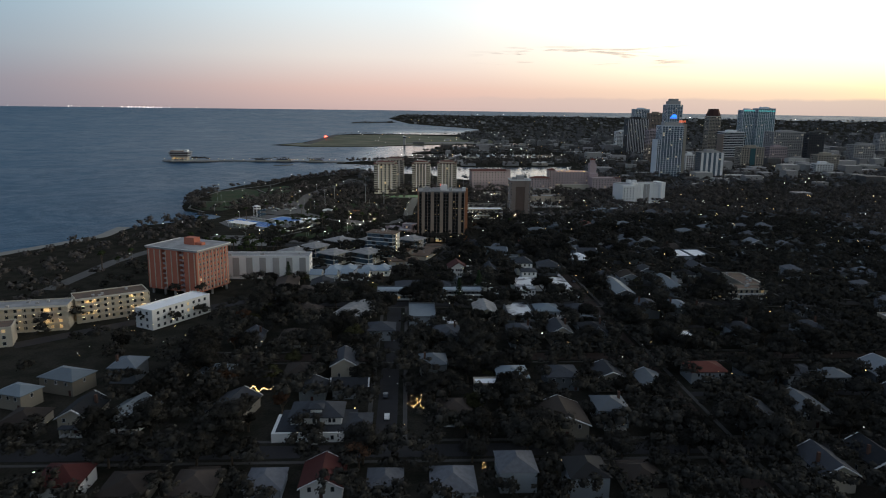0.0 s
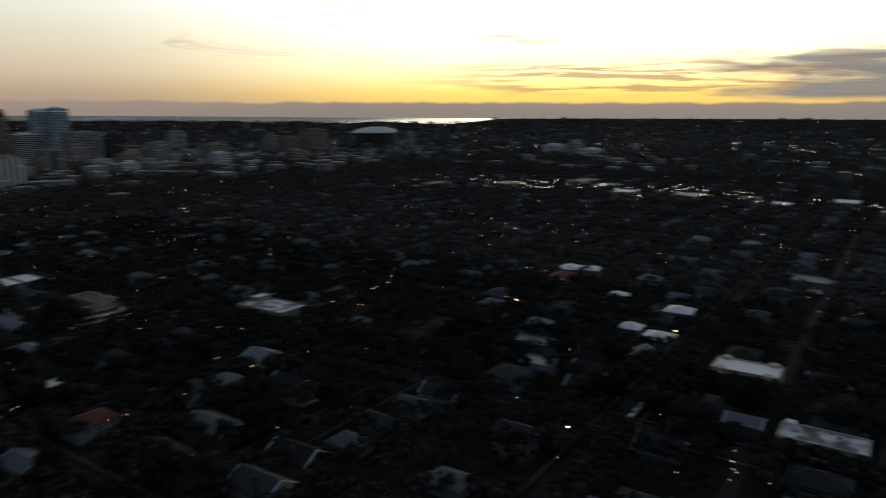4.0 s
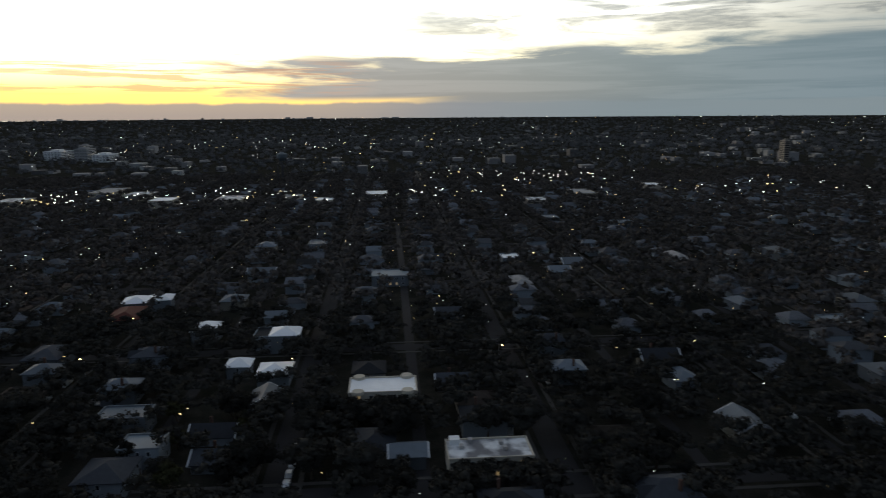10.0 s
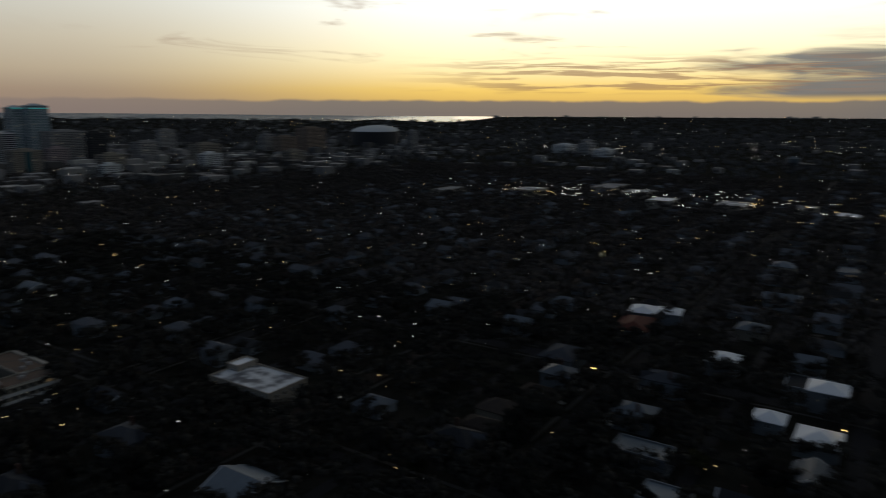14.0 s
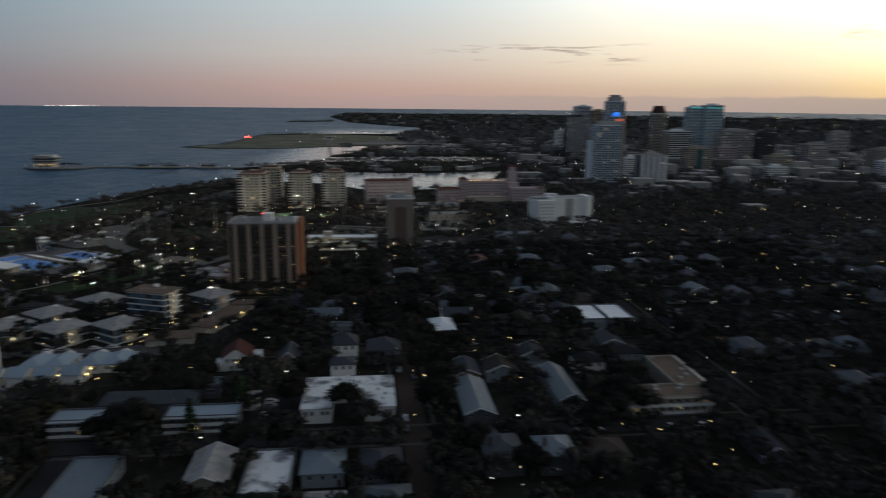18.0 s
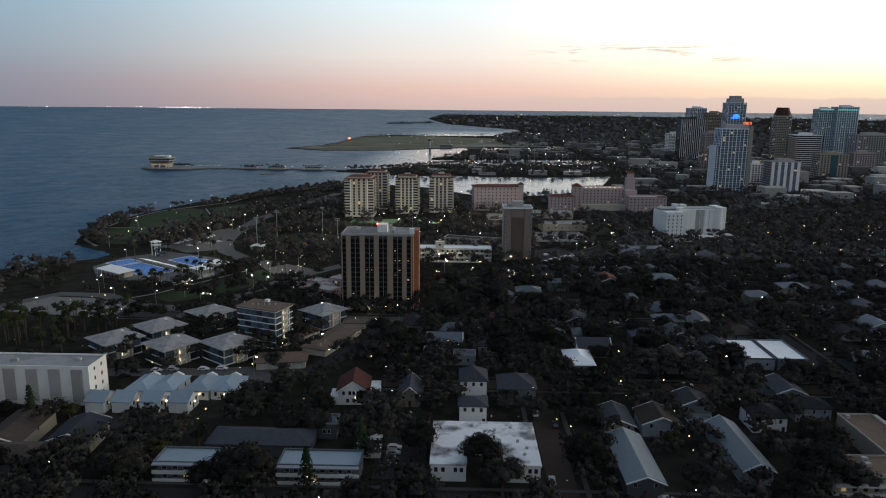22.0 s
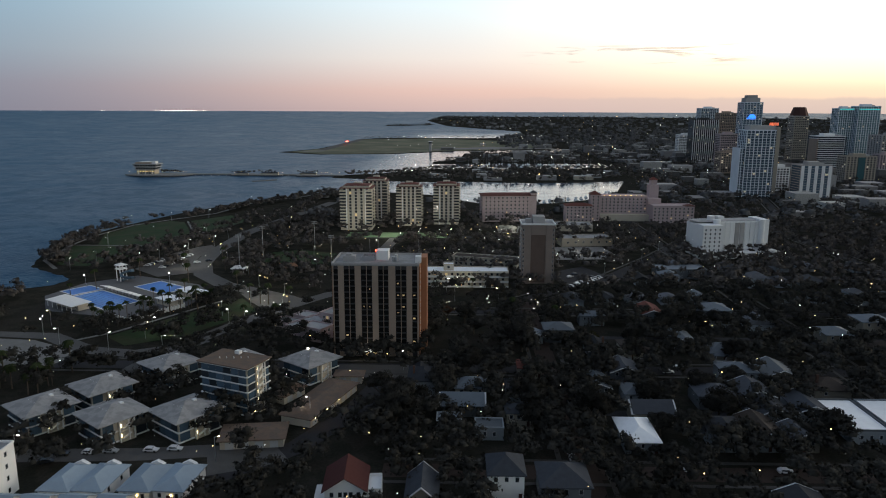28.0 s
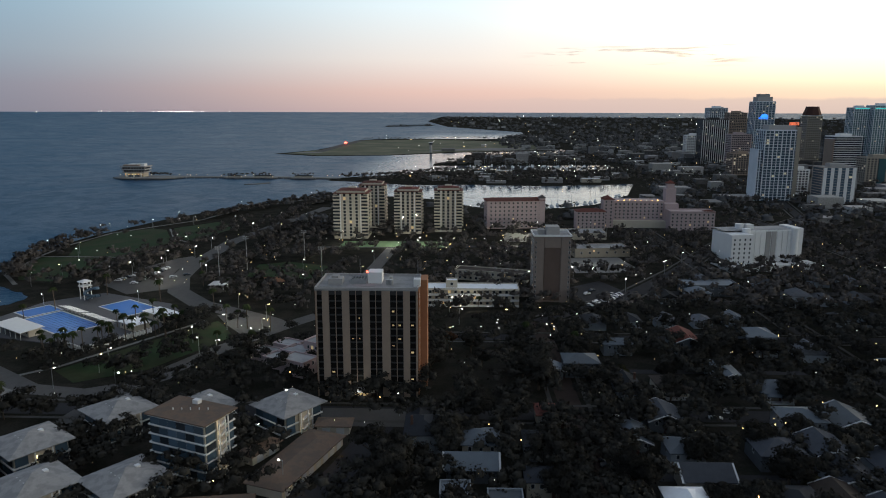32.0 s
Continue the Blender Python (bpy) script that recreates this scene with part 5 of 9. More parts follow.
def condo_tower(x, y, w, d, h, floors, label):
    """Cream tower with tiled crown and stacked balconies."""
    t = thing("condominium_tower", x, y, 0, 0, label, "condominium tower", "condominium towers")
    reserve(x, y, w, d, 0)
    part("body", box(-w / 2, w / 2, -d / 2, d / 2, -0.4, h), M["cream"], t)
    part("setback", box(-w / 2 + 2, w / 2 - 2, -d / 2 + 2, d / 2 - 2, h, h + 1.8), M["cream"], t)
    part("skirt_roof", hip_roof(w, d, h, 1.1, 0.8, 0.8 * abs(w - d) + 6), M["tile"], t, "red clay tile roof")
    part("crown_roof", hip_roof(w - 6, d - 6, h + 2.0, 1.5, 0.7), M["tile"], t, "red clay tile crown")
    part("cupola", box(-3, 3, -2, 2, h + 2.8, h + 4.2), M["cream"], t)
    step = (h - 1.5) / floors
    window_rows(t, w, d, floors, 1.5 + step * 0.5, step, (5, 4, 0, 0), WIN_BAY, WIN_BAY_LIT, 0.03, random.Random(int(x)))
    for s in (-1, 1):
        part("recess", box(s * (w / 2 - 2.2) - 2.3, s * (w / 2 - 2.2) + 2.3, -d / 2 - 0.12, -d / 2, 2.5, h - 1.2), M["glass"], t, "dark glazed balcony recess")
    part("recess", box(w / 2, w / 2 + 0.12, -2.7, 2.7, 2.5, h - 1.2), M["glass"], t)
    for x in (-w / 2 + 5.4, w / 2 - 5.4):
        part("pilaster", box(x - 0.35, x + 0.35, -d / 2 - 0.5, -d / 2, 0, h), M["white"], t)
    for f in range(1, floors):
        z = 1.5 + step * f
        for s in (-1, 1):
            part("balcony", box(s * (w / 2 - 2.2) - 2.6, s * (w / 2 - 2.2) + 2.6, -d / 2 - 1.5, -d / 2 + 0.5, z - 0.2, z + 0.9), M["cream"], t)
        part("balcony", box(w / 2 - 0.5, w / 2 + 1.4, -3, 3, z - 0.2, z + 0.9), M["cream"], t)
    return t


# pale downtown facings, lifted further to carry distance haze in their colour
M["slab"] = material("hazed_pale_slab_edge", (0.60, 0.63, 0.66), 0.8, 0.15, 0.3)
M["bluegrey"] = material("hazed_blue_grey_panel", (0.66, 0.70, 0.74), 0.7, 0.2, 0.1)
M["stair"] = glow_material("stair_lamp", (1.0, 0.78, 0.42), 8.0)
dark_tower()
slim_tower()
banded_apartment(-76.5, 311.0, -22, 20.6, 12.6, 6, False, "six-storey apartment block with white floor bands and a brown roof")
for hx, hy in ((-109.6, 334.3), (-84.0, 338.0), (-56.0, 339.7), (-124.6, 311.5), (-86.8, 291.6), (-109.6, 288.5), (-136.0, 294.0)):
    banded_apartment(hx, hy, -37, 15.6, 15.6, 2, True, "two-storey apartment house with banded balconies under a grey hip roof")


def gallery(t, w, d, floors, step):
    """Open lit landings along the +x face."""
    for f in range(floors):
        z = step * f
        part("walkway", box(w / 2, w / 2 + 1.7, -d / 2, d / 2, z - 0.1, z + 0.12), M["cream"], t)
        part("railing", box(w / 2 + 1.6, w / 2 + 1.72, -d / 2, d / 2, z + 0.12, z + 1.05), M["cream"], t)
        for k in range(int(d // 5.5)):
            y = -d / 2 + 2.5 + 5.5 * k
            part("landing_lamp", box(w / 2 + 0.02, w / 2 + 0.2, y, y + 1.5, z + 2.25, z + 2.45), M["stair"], t, "amber landing lamp")
    for k in range(int(d // 5.5) + 1):
        y = -d / 2 + 5.5 * k
        part("gallery_post", box(w / 2 + 1.5, w / 2 + 1.75, y, y + 0.25, 0, step * floors), M["cream"], t)
    for k in (-0.3, 0.3):
        for z in (0.3, 0.8):
            l = new("gallery_lamp", bpy.data.lights.new("gallery_lamp", "POINT"))
            l.data.energy, l.data.color, l.data.shadow_soft_size = 110, (1.0, 0.66, 0.26), 0.3
            l.location = t.matrix_basis @ Vector((w / 2 + 1.2, k * d, step * floors * z))
    part("gallery_roof", box(w / 2, w / 2 + 1.9, -d / 2, d / 2, step * floors - 0.1, step * floors + 0.3), M["cream"], t)


carport(-46.5, 311.0, -19, 12.0, 34.0, "long brown-roofed garage row with small eave lamps")
carport(-62.5, 284.0, 8, 20.0, 11.5, "brown-roofed garages with white doors")
carport(-59.3, 317.5, -28, 5.6, 12.0, "small brown-roofed white annex", lit=False)
carport(-40.0, 334.5, 0, 11.0, 6.0, "low white garage with wall lamps")
long_block("apartment_block", -147.0, 247.5, 0, 56.0, 12.5, 13.9, 4, "white", "flatroof", "long white four-storey block with ribbed balcony front", bays=(0, 2, 9, 2), me=HWIN)
for i in range(7):
    tagged(part("balcony_screen", box(-173 + 8 * i, -169.2 + 8 * i, 240.6, 241.2, 1.6, 13.3), M["grey"], None), "pale ribbed balcony screen on the white block", "balcony screen")


def townhouse(x, y, rz, w, d, label):
    t = thing("townhouse", x, y, 0, rz, label, "townhouse", "white townhouses")
    reserve(x, y, w, d, rz)
    part("body", gable_walls(w, d, 4.3, 2.3), M["white"], t)
    part("roof", gable_roof(w, d, 4.3, 2.3, 0.4), M["paleblue"], t, "pale blue-grey standing-seam roof")
    for s in (-0.25, 0.25):
        put_part("window", HWIN, t, (s * w, -d / 2, 3.0))
        put_part("window", HWIN, t, (s * w, d / 2, 3.0), 180)
    put_part("window", HWIN, t, (w / 2, 0, 2.9), 90)
    put_part("door", DOOR_ME, t, (0, -d / 2, 0.2))
    part("entry_lamp", box(0.8, 1.0, -d / 2 - 0.2, -d / 2 - 0.02, 2.2, 2.5), M["lamp_y"], t)


def hip_townhouse(x, y, rz, w, d):
    """One unit of the joined row: a long hip, a white rear gable, a door on the garden side."""
    t = thing("townhouse", x, y, 0, rz, "white townhouse under a blue-grey metal hip roof", "townhouse", "hipped townhouses")
    reserve(x, y, w, d, rz)
    part("body", box(-w / 2, w / 2, -d / 2, d / 2, -0.3, 3.6), M["white"], t)
    part("roof", hip_roof(w, d, 3.7, 1.9, 0.5), M["paleblue"], t, "blue-grey standing-seam hip roof")
    g = gable_walls(4.2, 1.2, 4.4, 1.2)
    bmesh.ops.translate(g, verts=g.verts, vec=(0, d / 2 - 0.6, 0))
    part("rear_gable", g, M["white"], t)
    for s in (-0.28, 0.28):
        put_part("window", HWIN, t, (s * w, -d / 2, 2.2))
    for s in (-0.25, 0.2):
        put_part("window", HWIN, t, (w / 2, s * d, 2.2), 90)
    put_part("door", DOOR_ME, t, (0, -d / 2, 0.1))
    part("entry_lamp", box(0.8, 1.0, -d / 2 - 0.2, -d / 2 - 0.02, 2.2, 2.5), M["lamp_y"], t)


for k, x in enumerate((-114.5, -105.4, -95.8, -86.0)):
    townhouse(x, 239.8 + 0.3 * k, 86, 8.8, 6.8, "narrow white townhouse with a pale gable roof")
for k, x in enumerate((-105.0, -96.2, -83.6, -74.6)):
    hip_townhouse(x, 254.0 + 0.3 * k, -4, 8.4, 14.0)


def red_roof_house():
    t = thing("house", -28.0, 252.0, 0, 4, "white two-storey house with a deep red roof", "house")
    reserve(-28, 252, 18, 14, 0)
    part("body", gable_walls(10.5, 12, 6.0, 3.4), M["white"], t)
    part("roof", gable_roof(10.5, 12, 6.0, 3.4, 0.8), M["redroof"], t, "deep red gable roof")
    part("side_wing", box(5.25, 9.5, -5, 3, -0.2, 4.6), M["white"], t)
    part("side_wing", box(-8.2, -5.25, -6, 2, -0.2, 2.9), M["white"], t)
    part("terrace_rail", parapet(4.2, 8, 4.6, 0.8, 0.15, 7.4, -1), M["white"], t)
    for x in (-3.4, -1.2, 0.2, 1.6, 3.6):
        put_part("window", HWIN, t, (x, -6, 4.4))
    for x in (-2, 0.2, 1.6):
        put_part("window", HWIN, t, (x, -6, 1.6))


red_roof_house()


def stained_roof_block():
    """Flat white-roofed apartment block in a U, its roof streaked with grime."""
    t = thing("apartment_block", 17.4, 209.2, 0, 0, "white block with a stained white flat roof", "apartment block")
    reserve(18.8, 211, 32, 28, 0)
    rows = ((-15.5, 15.5, 2, 13.5), (-15.5, -5.5, -13.5, 2), (5.5, 15.5, -13.5, 2))
    part("body", boxes([(a, b, c, d, -0.3, 5.0) for a, b, c, d in rows]), M["white"], t)
    part("roof", boxes([(a - 0.3, b + 0.3, c - 0.3, d + 0.3, 5.0, 5.45) for a, b, c, d in rows[1:]] + [(-15.8, 15.8, 2.3, 13.8, 5.02, 5.48)]), M["stainroof"], t, "streaked white membrane roof")
    for x in (-14, -12, -8.5, -6.8, 7, 9, 12.5, 14.2):
        put_part("window", HWIN, t, (x, -13.5, 3.6))
    for y in (-11, -7, -3, 1, 5, 9, 12):
        put_part("window", HWIN, t, (15.5, y, 3.6), 90)
        put_part("window", HWIN, t, (-15.5, y, 3.6), -90)
    for x, y in ((-9, 8), (-4, 10), (3, 7), (8, 9), (12, -4), (11, -8), (9.6, 0), (-11, -6)):
        part("roof_vent", box(x, x + 0.9, y, y + 0.7, 5.45, 6.2), M["metal"], t)


stained_roof_block()
long_block("motel_row", -64.0, 198.0, 0, 24, 8.6, 5.0, 2, "siding", "paleblue", "long two-storey row with a pale blue roof", bays=(7, 1), walkways=True, lit=0.12)
long_block("motel_row", -29.5, 198.0, 0, 23, 9.0, 5.0, 2, "siding", "paleblue", "two-storey row with pale roof and open galleries", bays=(8, 1), walkways=True, lit=0.12)
long_block("office_block", 6.5, 489.0, 0, 50, 13, 9.0, 3, "cream", "whiteroof", "low cream block with a white roof and galleries", bays=(14, 3), lit=0.18, walkways=True)
long_block("apartment_block", 20.0, 541.0, -16, 44, 11, 6.0, 2, "cream", "shingle2", "long two-storey block with a dark roof", bays=(12, 2), lit=0.05)
long_block("stair_head", -4.0, 489.0, 0, 6, 6, 12.5, 4, "cream", "whiteroof", "square stair head on the low cream block", bays=(1, 1))


def salmon_block():
    """Ten-storey salmon block on pillars, stepped front with dark balcony slots."""
    w, d, h, z0 = 34.0, 26.0, 25.8, 3.2
    t = thing("apartment_block", -182.5, 213.5, 0, -25, "salmon-pink ten-storey apartment block with a pale flat roof", "apartment block")
    reserve(-182.5, 213.5, w, d, -25)
    part("body", box(-w / 2, w / 2, -d / 2 + 3, d / 2, z0, h), M["pink"], t)
    for a, b in ((-w / 2, -w / 2 + 10), (-4.2, 4.2), (w / 2 - 8.5, w / 2)):
        part("bay_wall", box(a, b, -d / 2, -d / 2 + 3, z0, h), M["pink"], t)
    for c in (-5.6, 6.3):
        for f in range(8):
            part("balcony", box(c - 1.5, c + 1.9, -d / 2 + 0.8, -d / 2 + 3, z0 + 2.8 * f, z0 + 2.8 * f + 1.0), M["rose"], t)
            put_part("window", WIN_BAY_LIT if (c, f) in ((-5.6, 4), (6.3, 6)) else WIN_BAY, t, (c, -d / 2 + 3, z0 + 2.8 * f + 1.7))
    for i, (o, way, r, length) in enumerate(sides(w, d)):
        n = 9
        for k in range(n):
            s = 1.2 + (length - 2.4) * k / (n - 1)
            cx, cy = o[0] + way[0] * s, o[1] + way[1] * s
            if i == 0 and not any(a < cx < b for a, b in ((-w / 2, -w / 2 + 10), (-4.2, 4.2), (w / 2 - 8.5, w / 2))):
                continue
            hx, hy = (0.22, 0.3) if way[0] else (0.3, 0.22)
            part("fin", box(cx - hx, cx + hx, cy - hy, cy + hy, z0 + 0.4, h - 0.6), M["cream"], t, "pale vertical fin")
    window_rows(t, w, d, 8, z0 + 1.7, 2.8, (0, 8, 8, 8), HWIN, HWIN_LIT, 0.03, random.Random(8))
    for x in (-15.5, -7, 0, 7, 15.5):
        for y in (-11.5, 0, 12):
            part("pillar", box(x - 0.45, x + 0.45, y - 0.45, y + 0.45, -0.3, z0), M["grey"], t)
    part("roof", box(-w / 2 - 1.2, w / 2 + 1.2, -d / 2 - 0.2, d / 2 + 1.2, h, h + 0.9), M["flatroof"], t, "pale grey overhanging roof slab")
    part("roof_edge", parapet(w + 2.6, d + 1.6, h + 0.9, 0.35, 0.3, 0, 0.5), M["white"], t)
    part("penthouse", box(-2.5, 4.5, 0, 5, h + 0.9, h + 4.8), M["pink"], t)
    part("penthouse", box(4.5, 9, 1, 4, h + 0.9, h + 2.4), M["pink"], t)


salmon_block()
long_block("apartment_block", -173.5, 158.5, -31, 11.5, 35.0, 9.2, 3, "white", "whiteroof", "white three-storey block with rows of dark windows", bays=(2, 9, 2, 9), category="apartment block")
ga = long_block("apartment_block", -207.5, 167.5, -58, 14.0, 33.0, 11.2, 4, "cream", "brownroof", "cream four-storey gallery block with amber-lit landings", bays=(3, 9), lit=0.12, category="apartment block")
gallery(ga, 14.0, 33.0, 4, 2.8)
gb = long_block("apartment_block", -238.0, 146.0, -78, 13.0, 40.0, 11.2, 4, "cream", "flatroof", "cream gallery block with lit open walkways", bays=(3, 10), lit=0.15)
gallery(gb, 13.0, 40.0, 4, 2.8)
long_block("apartment_block", -243.0, 121.0, -70, 12.0, 24.0, 8.4, 3, "cream", "brownroof", "low cream block with a brown flat roof", bays=(3, 7), lit=0.03)
condo_tower(-87.0, 690.0, 27, 26, 36.6, 13, "cream condominium tower with a red tile crown and balconies")
condo_tower(-76.5, 741.0, 22, 22, 37.6, 13, "cream condominium tower behind with a red tile crown")
condo_tower(-43.0, 712.0, 22, 22, 35.4, 13, "square cream condominium tower with a red tile crown")
condo_tower(-9.5, 722.0, 23, 22, 35.4, 13, "cream condominium tower beside the basin with tile crown")


def rose_hotel():
    """The long rose hotel with its square belfry and tiled pavilions."""
    t = thing("hotel", 160.0, 735.0, 0, 0, "rose-coloured grand hotel with tile pavilions and a belfry tower", "hotel")
    reserve(160, 735, 130, 70, 0)
    part("main_wing", box(-26, 22, 12, 30, -0.4, 23), M["rose"], t)
    part("pavilion", box(-33, -24, 4, 16, -0.4, 25), M["rose"], t)
    part("pavilion_roof", put_roof(-28.5, 10, 9, 12, 25.2, 3.0), M["tile"], t)
    part("east_wing", box(-58, -33, -6, 8, -0.4, 15.5), M["rose"], t)
    part("wing_roof", put_roof(-45.5, 1, 25, 14, 15.7, 2.0), M["tile"], t)
    part("west_wing", box(22, 60, -10, 8, -0.4, 16), M["rose"], t)
    part("west_link", box(22, 34, 8, 24, -0.4, 21), M["rose"], t)
    part("wing_parapet", parapet(38.6, 18.6, 16, 0.9, 0.4, 41, -1), M["rose"], t)
    part("corner_roof", put_roof(56, -6, 8, 8, 16.6, 1.4), M["tile"], t)
    part("belfry", box(25, 34, 18, 27, -0.4, 33), M["rose"], t)
    part("belfry_stage", box(26.4, 32.6, 19.4, 25.6, 33, 38), M["rose"], t)
    part("belfry_roof", put_roof(29.5, 22.5, 6.2, 6.2, 38.1, 2.6), M["tile"], t)
    part("parapet_lighting", boxes([(-24 + 5 * i, -23.4 + 5 * i, 11.6, 12.0, 23.2, 23.7) for i in range(9)]), M["string"], t, "row of warm parapet lamps")
    part("arcade", box(-24, 22, 3, 12, -0.4, 6), M["cream"], t)
    for x0, x1, y, fl, n in ((-26, 22, 12, 7, 13), (-58, -33, -6, 5, 7), (22, 60, -10, 5, 10), (-33, -24, 4, 8, 2)):
        for f in range(fl):
            for k in range(n):
                put_part("window", WIN_S_LIT if (k * 7 + f * 3) % 31 == 0 else WIN_S, t, (x0 + (x1 - x0) * (k + 0.5) / n, y, 2.0 + 3.0 * f))


def put_roof(cx, cy, w, d, z, rise):
    bm = hip_roof(w, d, z, rise, 0.7)
    bmesh.ops.translate(bm, verts=bm.verts, vec=(cx, cy, 0))
    return bm


rose_hotel()
th = long_block("hotel", 48.0, 741.0, 6, 50, 20, 24.0, 7, "rose", "tile", "rose seven-storey hotel block with a red tile edge", bays=(12, 4, 0, 4), category="hotel", lit=0.03)
part("tile_edge", hip_roof(51, 21, 24.6, 1.8, 0.7, 40), M["tile"], th, "red tile roof")
part("corner_turret", box(21, 26, -10.5, -5, 0, 27), M["rose"], th)
part("turret_roof", put_roof(23.5, -7.7, 5, 5.5, 27.1, 2.4), M["darkroof"], th)


def white_block():
    """White cylinder-cornered block with a broad blank panel of balconies."""
    t = thing("hospital_block", 199.0, 592.0, 0, 10, "blue-white eight-storey block with rounded corner towers", "building")
    reserve(199, 592, 56, 26, 10)
    part("east_wing", box(-28, -13, -18, 6, -0.4, 23.5), M["white"], t)
    part("curtain_wall", box(-13, 24, -8, 8, -0.4, 24.5), M["white"], t)
    part("west_end", box(22, 28, -9.5, 8, -0.4, 25.5), M["white"], t)
    for cx, cy, r, h in ((-13, -9, 2.6, 26.5), (22.5, -9, 2.2, 26.0), (-12, 1, 2.8, 28.0)):
        bm = bmesh.new()
        bmesh.ops.create_cone(bm, cap_ends=True, segments=20, radius1=r, radius2=r, depth=h)
        bmesh.ops.translate(bm, verts=bm.verts, vec=(cx, cy, h / 2 - 0.3))
        part("round_tower", bm, M["white"], t)
    for i in range(8):
        part("balcony_front", box(-9.5 + 3.9 * i, -6.2 + 3.9 * i, -8.5, -8.0, 2.0, 23.6), M["grey"] if i in (3, 4) else M["white"], t)
    for f in range(7):
        for k in range(4):
            put_part("window", HWIN, t, (-26 + 3.6 * k, -18, 3.0 + 2.9 * f))
    part("roof", box(-27.5, 27.5, -7.5, 7.5, 24.5, 24.7), M["flatroof"], t)
    part("podium", box(-30, 32, -22, -8.6, -0.4, 4.0), M["white"], t)
    part("plant_room", box(-9, -4, -3, 2, 24.7, 27.6), M["white"], t)


white_block()
# downtown
far_tower(497.5, 1530, 48, 36, 85, 26, "dark", "dark tower with white vertical ribs", bays=(12, 9), ww=2.4, wh=2.6, lit=0.03, seed=11)
tw = thing("rib_screen", 497.5, 1530, 0, 0, "white vertical ribs of the dark tower", "rib_facing")
tagged(part("rib_facing", boxes([(-24 + 4 * i - 0.5, -24 + 4 * i + 0.5, -19, -18, 0, 85) for i in range(13)]), M["white"], tw), kind="stuff")
far_tower(560, 1690, 38, 30, 108, 32, "bluegrey", "pale glass tower with a rounded top", glass="blueglass", bays=(9, 7), seed=12, framed=True)
far_tower(580, 1630, 36, 30, 98, 30, "brown", "grey-brown slab tower downtown", bays=(9, 6), lit=0.02, seed=13)
one = far_tower(546.7, 1425, 34, 30, 118, 38, "bluegrey", "tallest white and glass tower with a stepped crown", glass="blueglass", bays=(6, 5), slabs=True, seed=14, roofbox=False, framed=True)
part("crown", box(-13, 13, -11, 11, 118, 127), M["grey"], one)
part("crown_cap", box(-9, 9, -8, 8, 127, 132), M["grey"], one)
part("crown_light", prism([(-11, -15.4), (6, -15.4), (3.5, -15.2), (-8, -15.2)], 88, 91, None), M["neon_b"], one, "blue light under the crown")
dm = bmesh.new()
arc = [(-1.5 + 6.5 * math.cos(math.pi * k / 10), 91 + 6.0 * math.sin(math.pi * k / 10)) for k in range(11)]
back, front = [dm.verts.new((u, -15.6, v)) for u, v in arc], [dm.verts.new((u, -16.6, v)) for u, v in arc]
dm.faces.new(front), dm.faces.new(back[::-1])
for k in range(11):
    dm.faces.new((front[k], back[k], back[(k + 1) % 11], front[(k + 1) % 11]))
part("crown_light", dm, M["neon_b"], one, "blue-lit half dome on the front")
far_tower(507, 1420, 36, 28, 60, 18, "rose", "dull rose mid-rise downtown block", bays=(10, 7), seed=15)
far_tower(459.5, 1280, 38, 28, 34, 11, "brown", "brown-grey mid-rise downtown block", bays=(9, 6), seed=16)
big = far_tower(366, 948, 38, 26, 80, 25, "bluegrey", "big pale residential tower with framed bays", glass="blueglass", bays=(8, 5), ww=2.7, wh=2.1, lit=0.03, seed=17, rz=0, framed=True)
part("tan_side", box(16, 20.5, -13.6, 13.6, 0, 84), M["tan"], big, "tan corner fin")
part("top_stage", box(-14, 16, -9, 9, 80, 86), M["grey"], big)
part("crown_ring", boxes([(10 + 1.6 * i, 10.9 + 1.6 * i, -6, -5.2, 86, 89.4) for i in range(7)]), M["neon_r"], big, "red-lit crown screen")
part("low_shoulder", box(-25, -19.6, -11, 11, 0, 58), M["blueglass"], big)
tagged(part("shoulder_grid", boxes([(-25.4, -24.4, -11.5, 11.5, 0, 59), (-22.6, -21.8, -11.5, 11.5, 0, 59)] + [(-25.3, -19.6, -11.3, 11.3, 2.6 + 3.1 * f, 3.15 + 3.1 * f) for f in range(18)]), M["bluegrey"], big), kind="stuff")
pri = far_tower(688.5, 1530, 29, 29, 92, 26, "tan", "tan tower with a dark brown mansard top", bays=(7, 7), seed=18, roofbox=False)
bm = bmesh.new()
bmesh.ops.create_cone(bm, cap_ends=True, segments=8, radius1=17.5, radius2=11.5, depth=17)
bmesh.ops.rotate(bm, verts=bm.verts, cent=(0, 0, 0), matrix=Matrix.Rotation(math.pi / 8, 3, "Z"))
bmesh.ops.translate(bm, verts=bm.verts, vec=(0, 0, 102.5))
part("mansard", bm, M["mansard"], pri, "dark brown sloped crown")
st = far_tower(623, 1285, 44, 32, 62, 17, "white", "dark-windowed tower with white floor bands", bays=(1, 1), ww=42, wh=2.3, lit=0.0, seed=19)
part("brown_flank", box(-24, -22.1, -16.2, 12, 0, 58), M["brown"], st)
wbb = far_tower(423, 925, 36, 24, 40, 13, "grey", "white and blue slab tower with vertical panels", bays=(4, 0), ww=4.4, wh=2.6, glass="blueglass", lit=0.02, seed=20, framed=True)
tagged(part("blank_facing", boxes([(-18 + 8 * i, -14.4 + 8 * i, -12.6, -12.1, 0, 40) for i in range(5)]), M["white"], wbb, "white vertical wall panels"), kind="stuff")
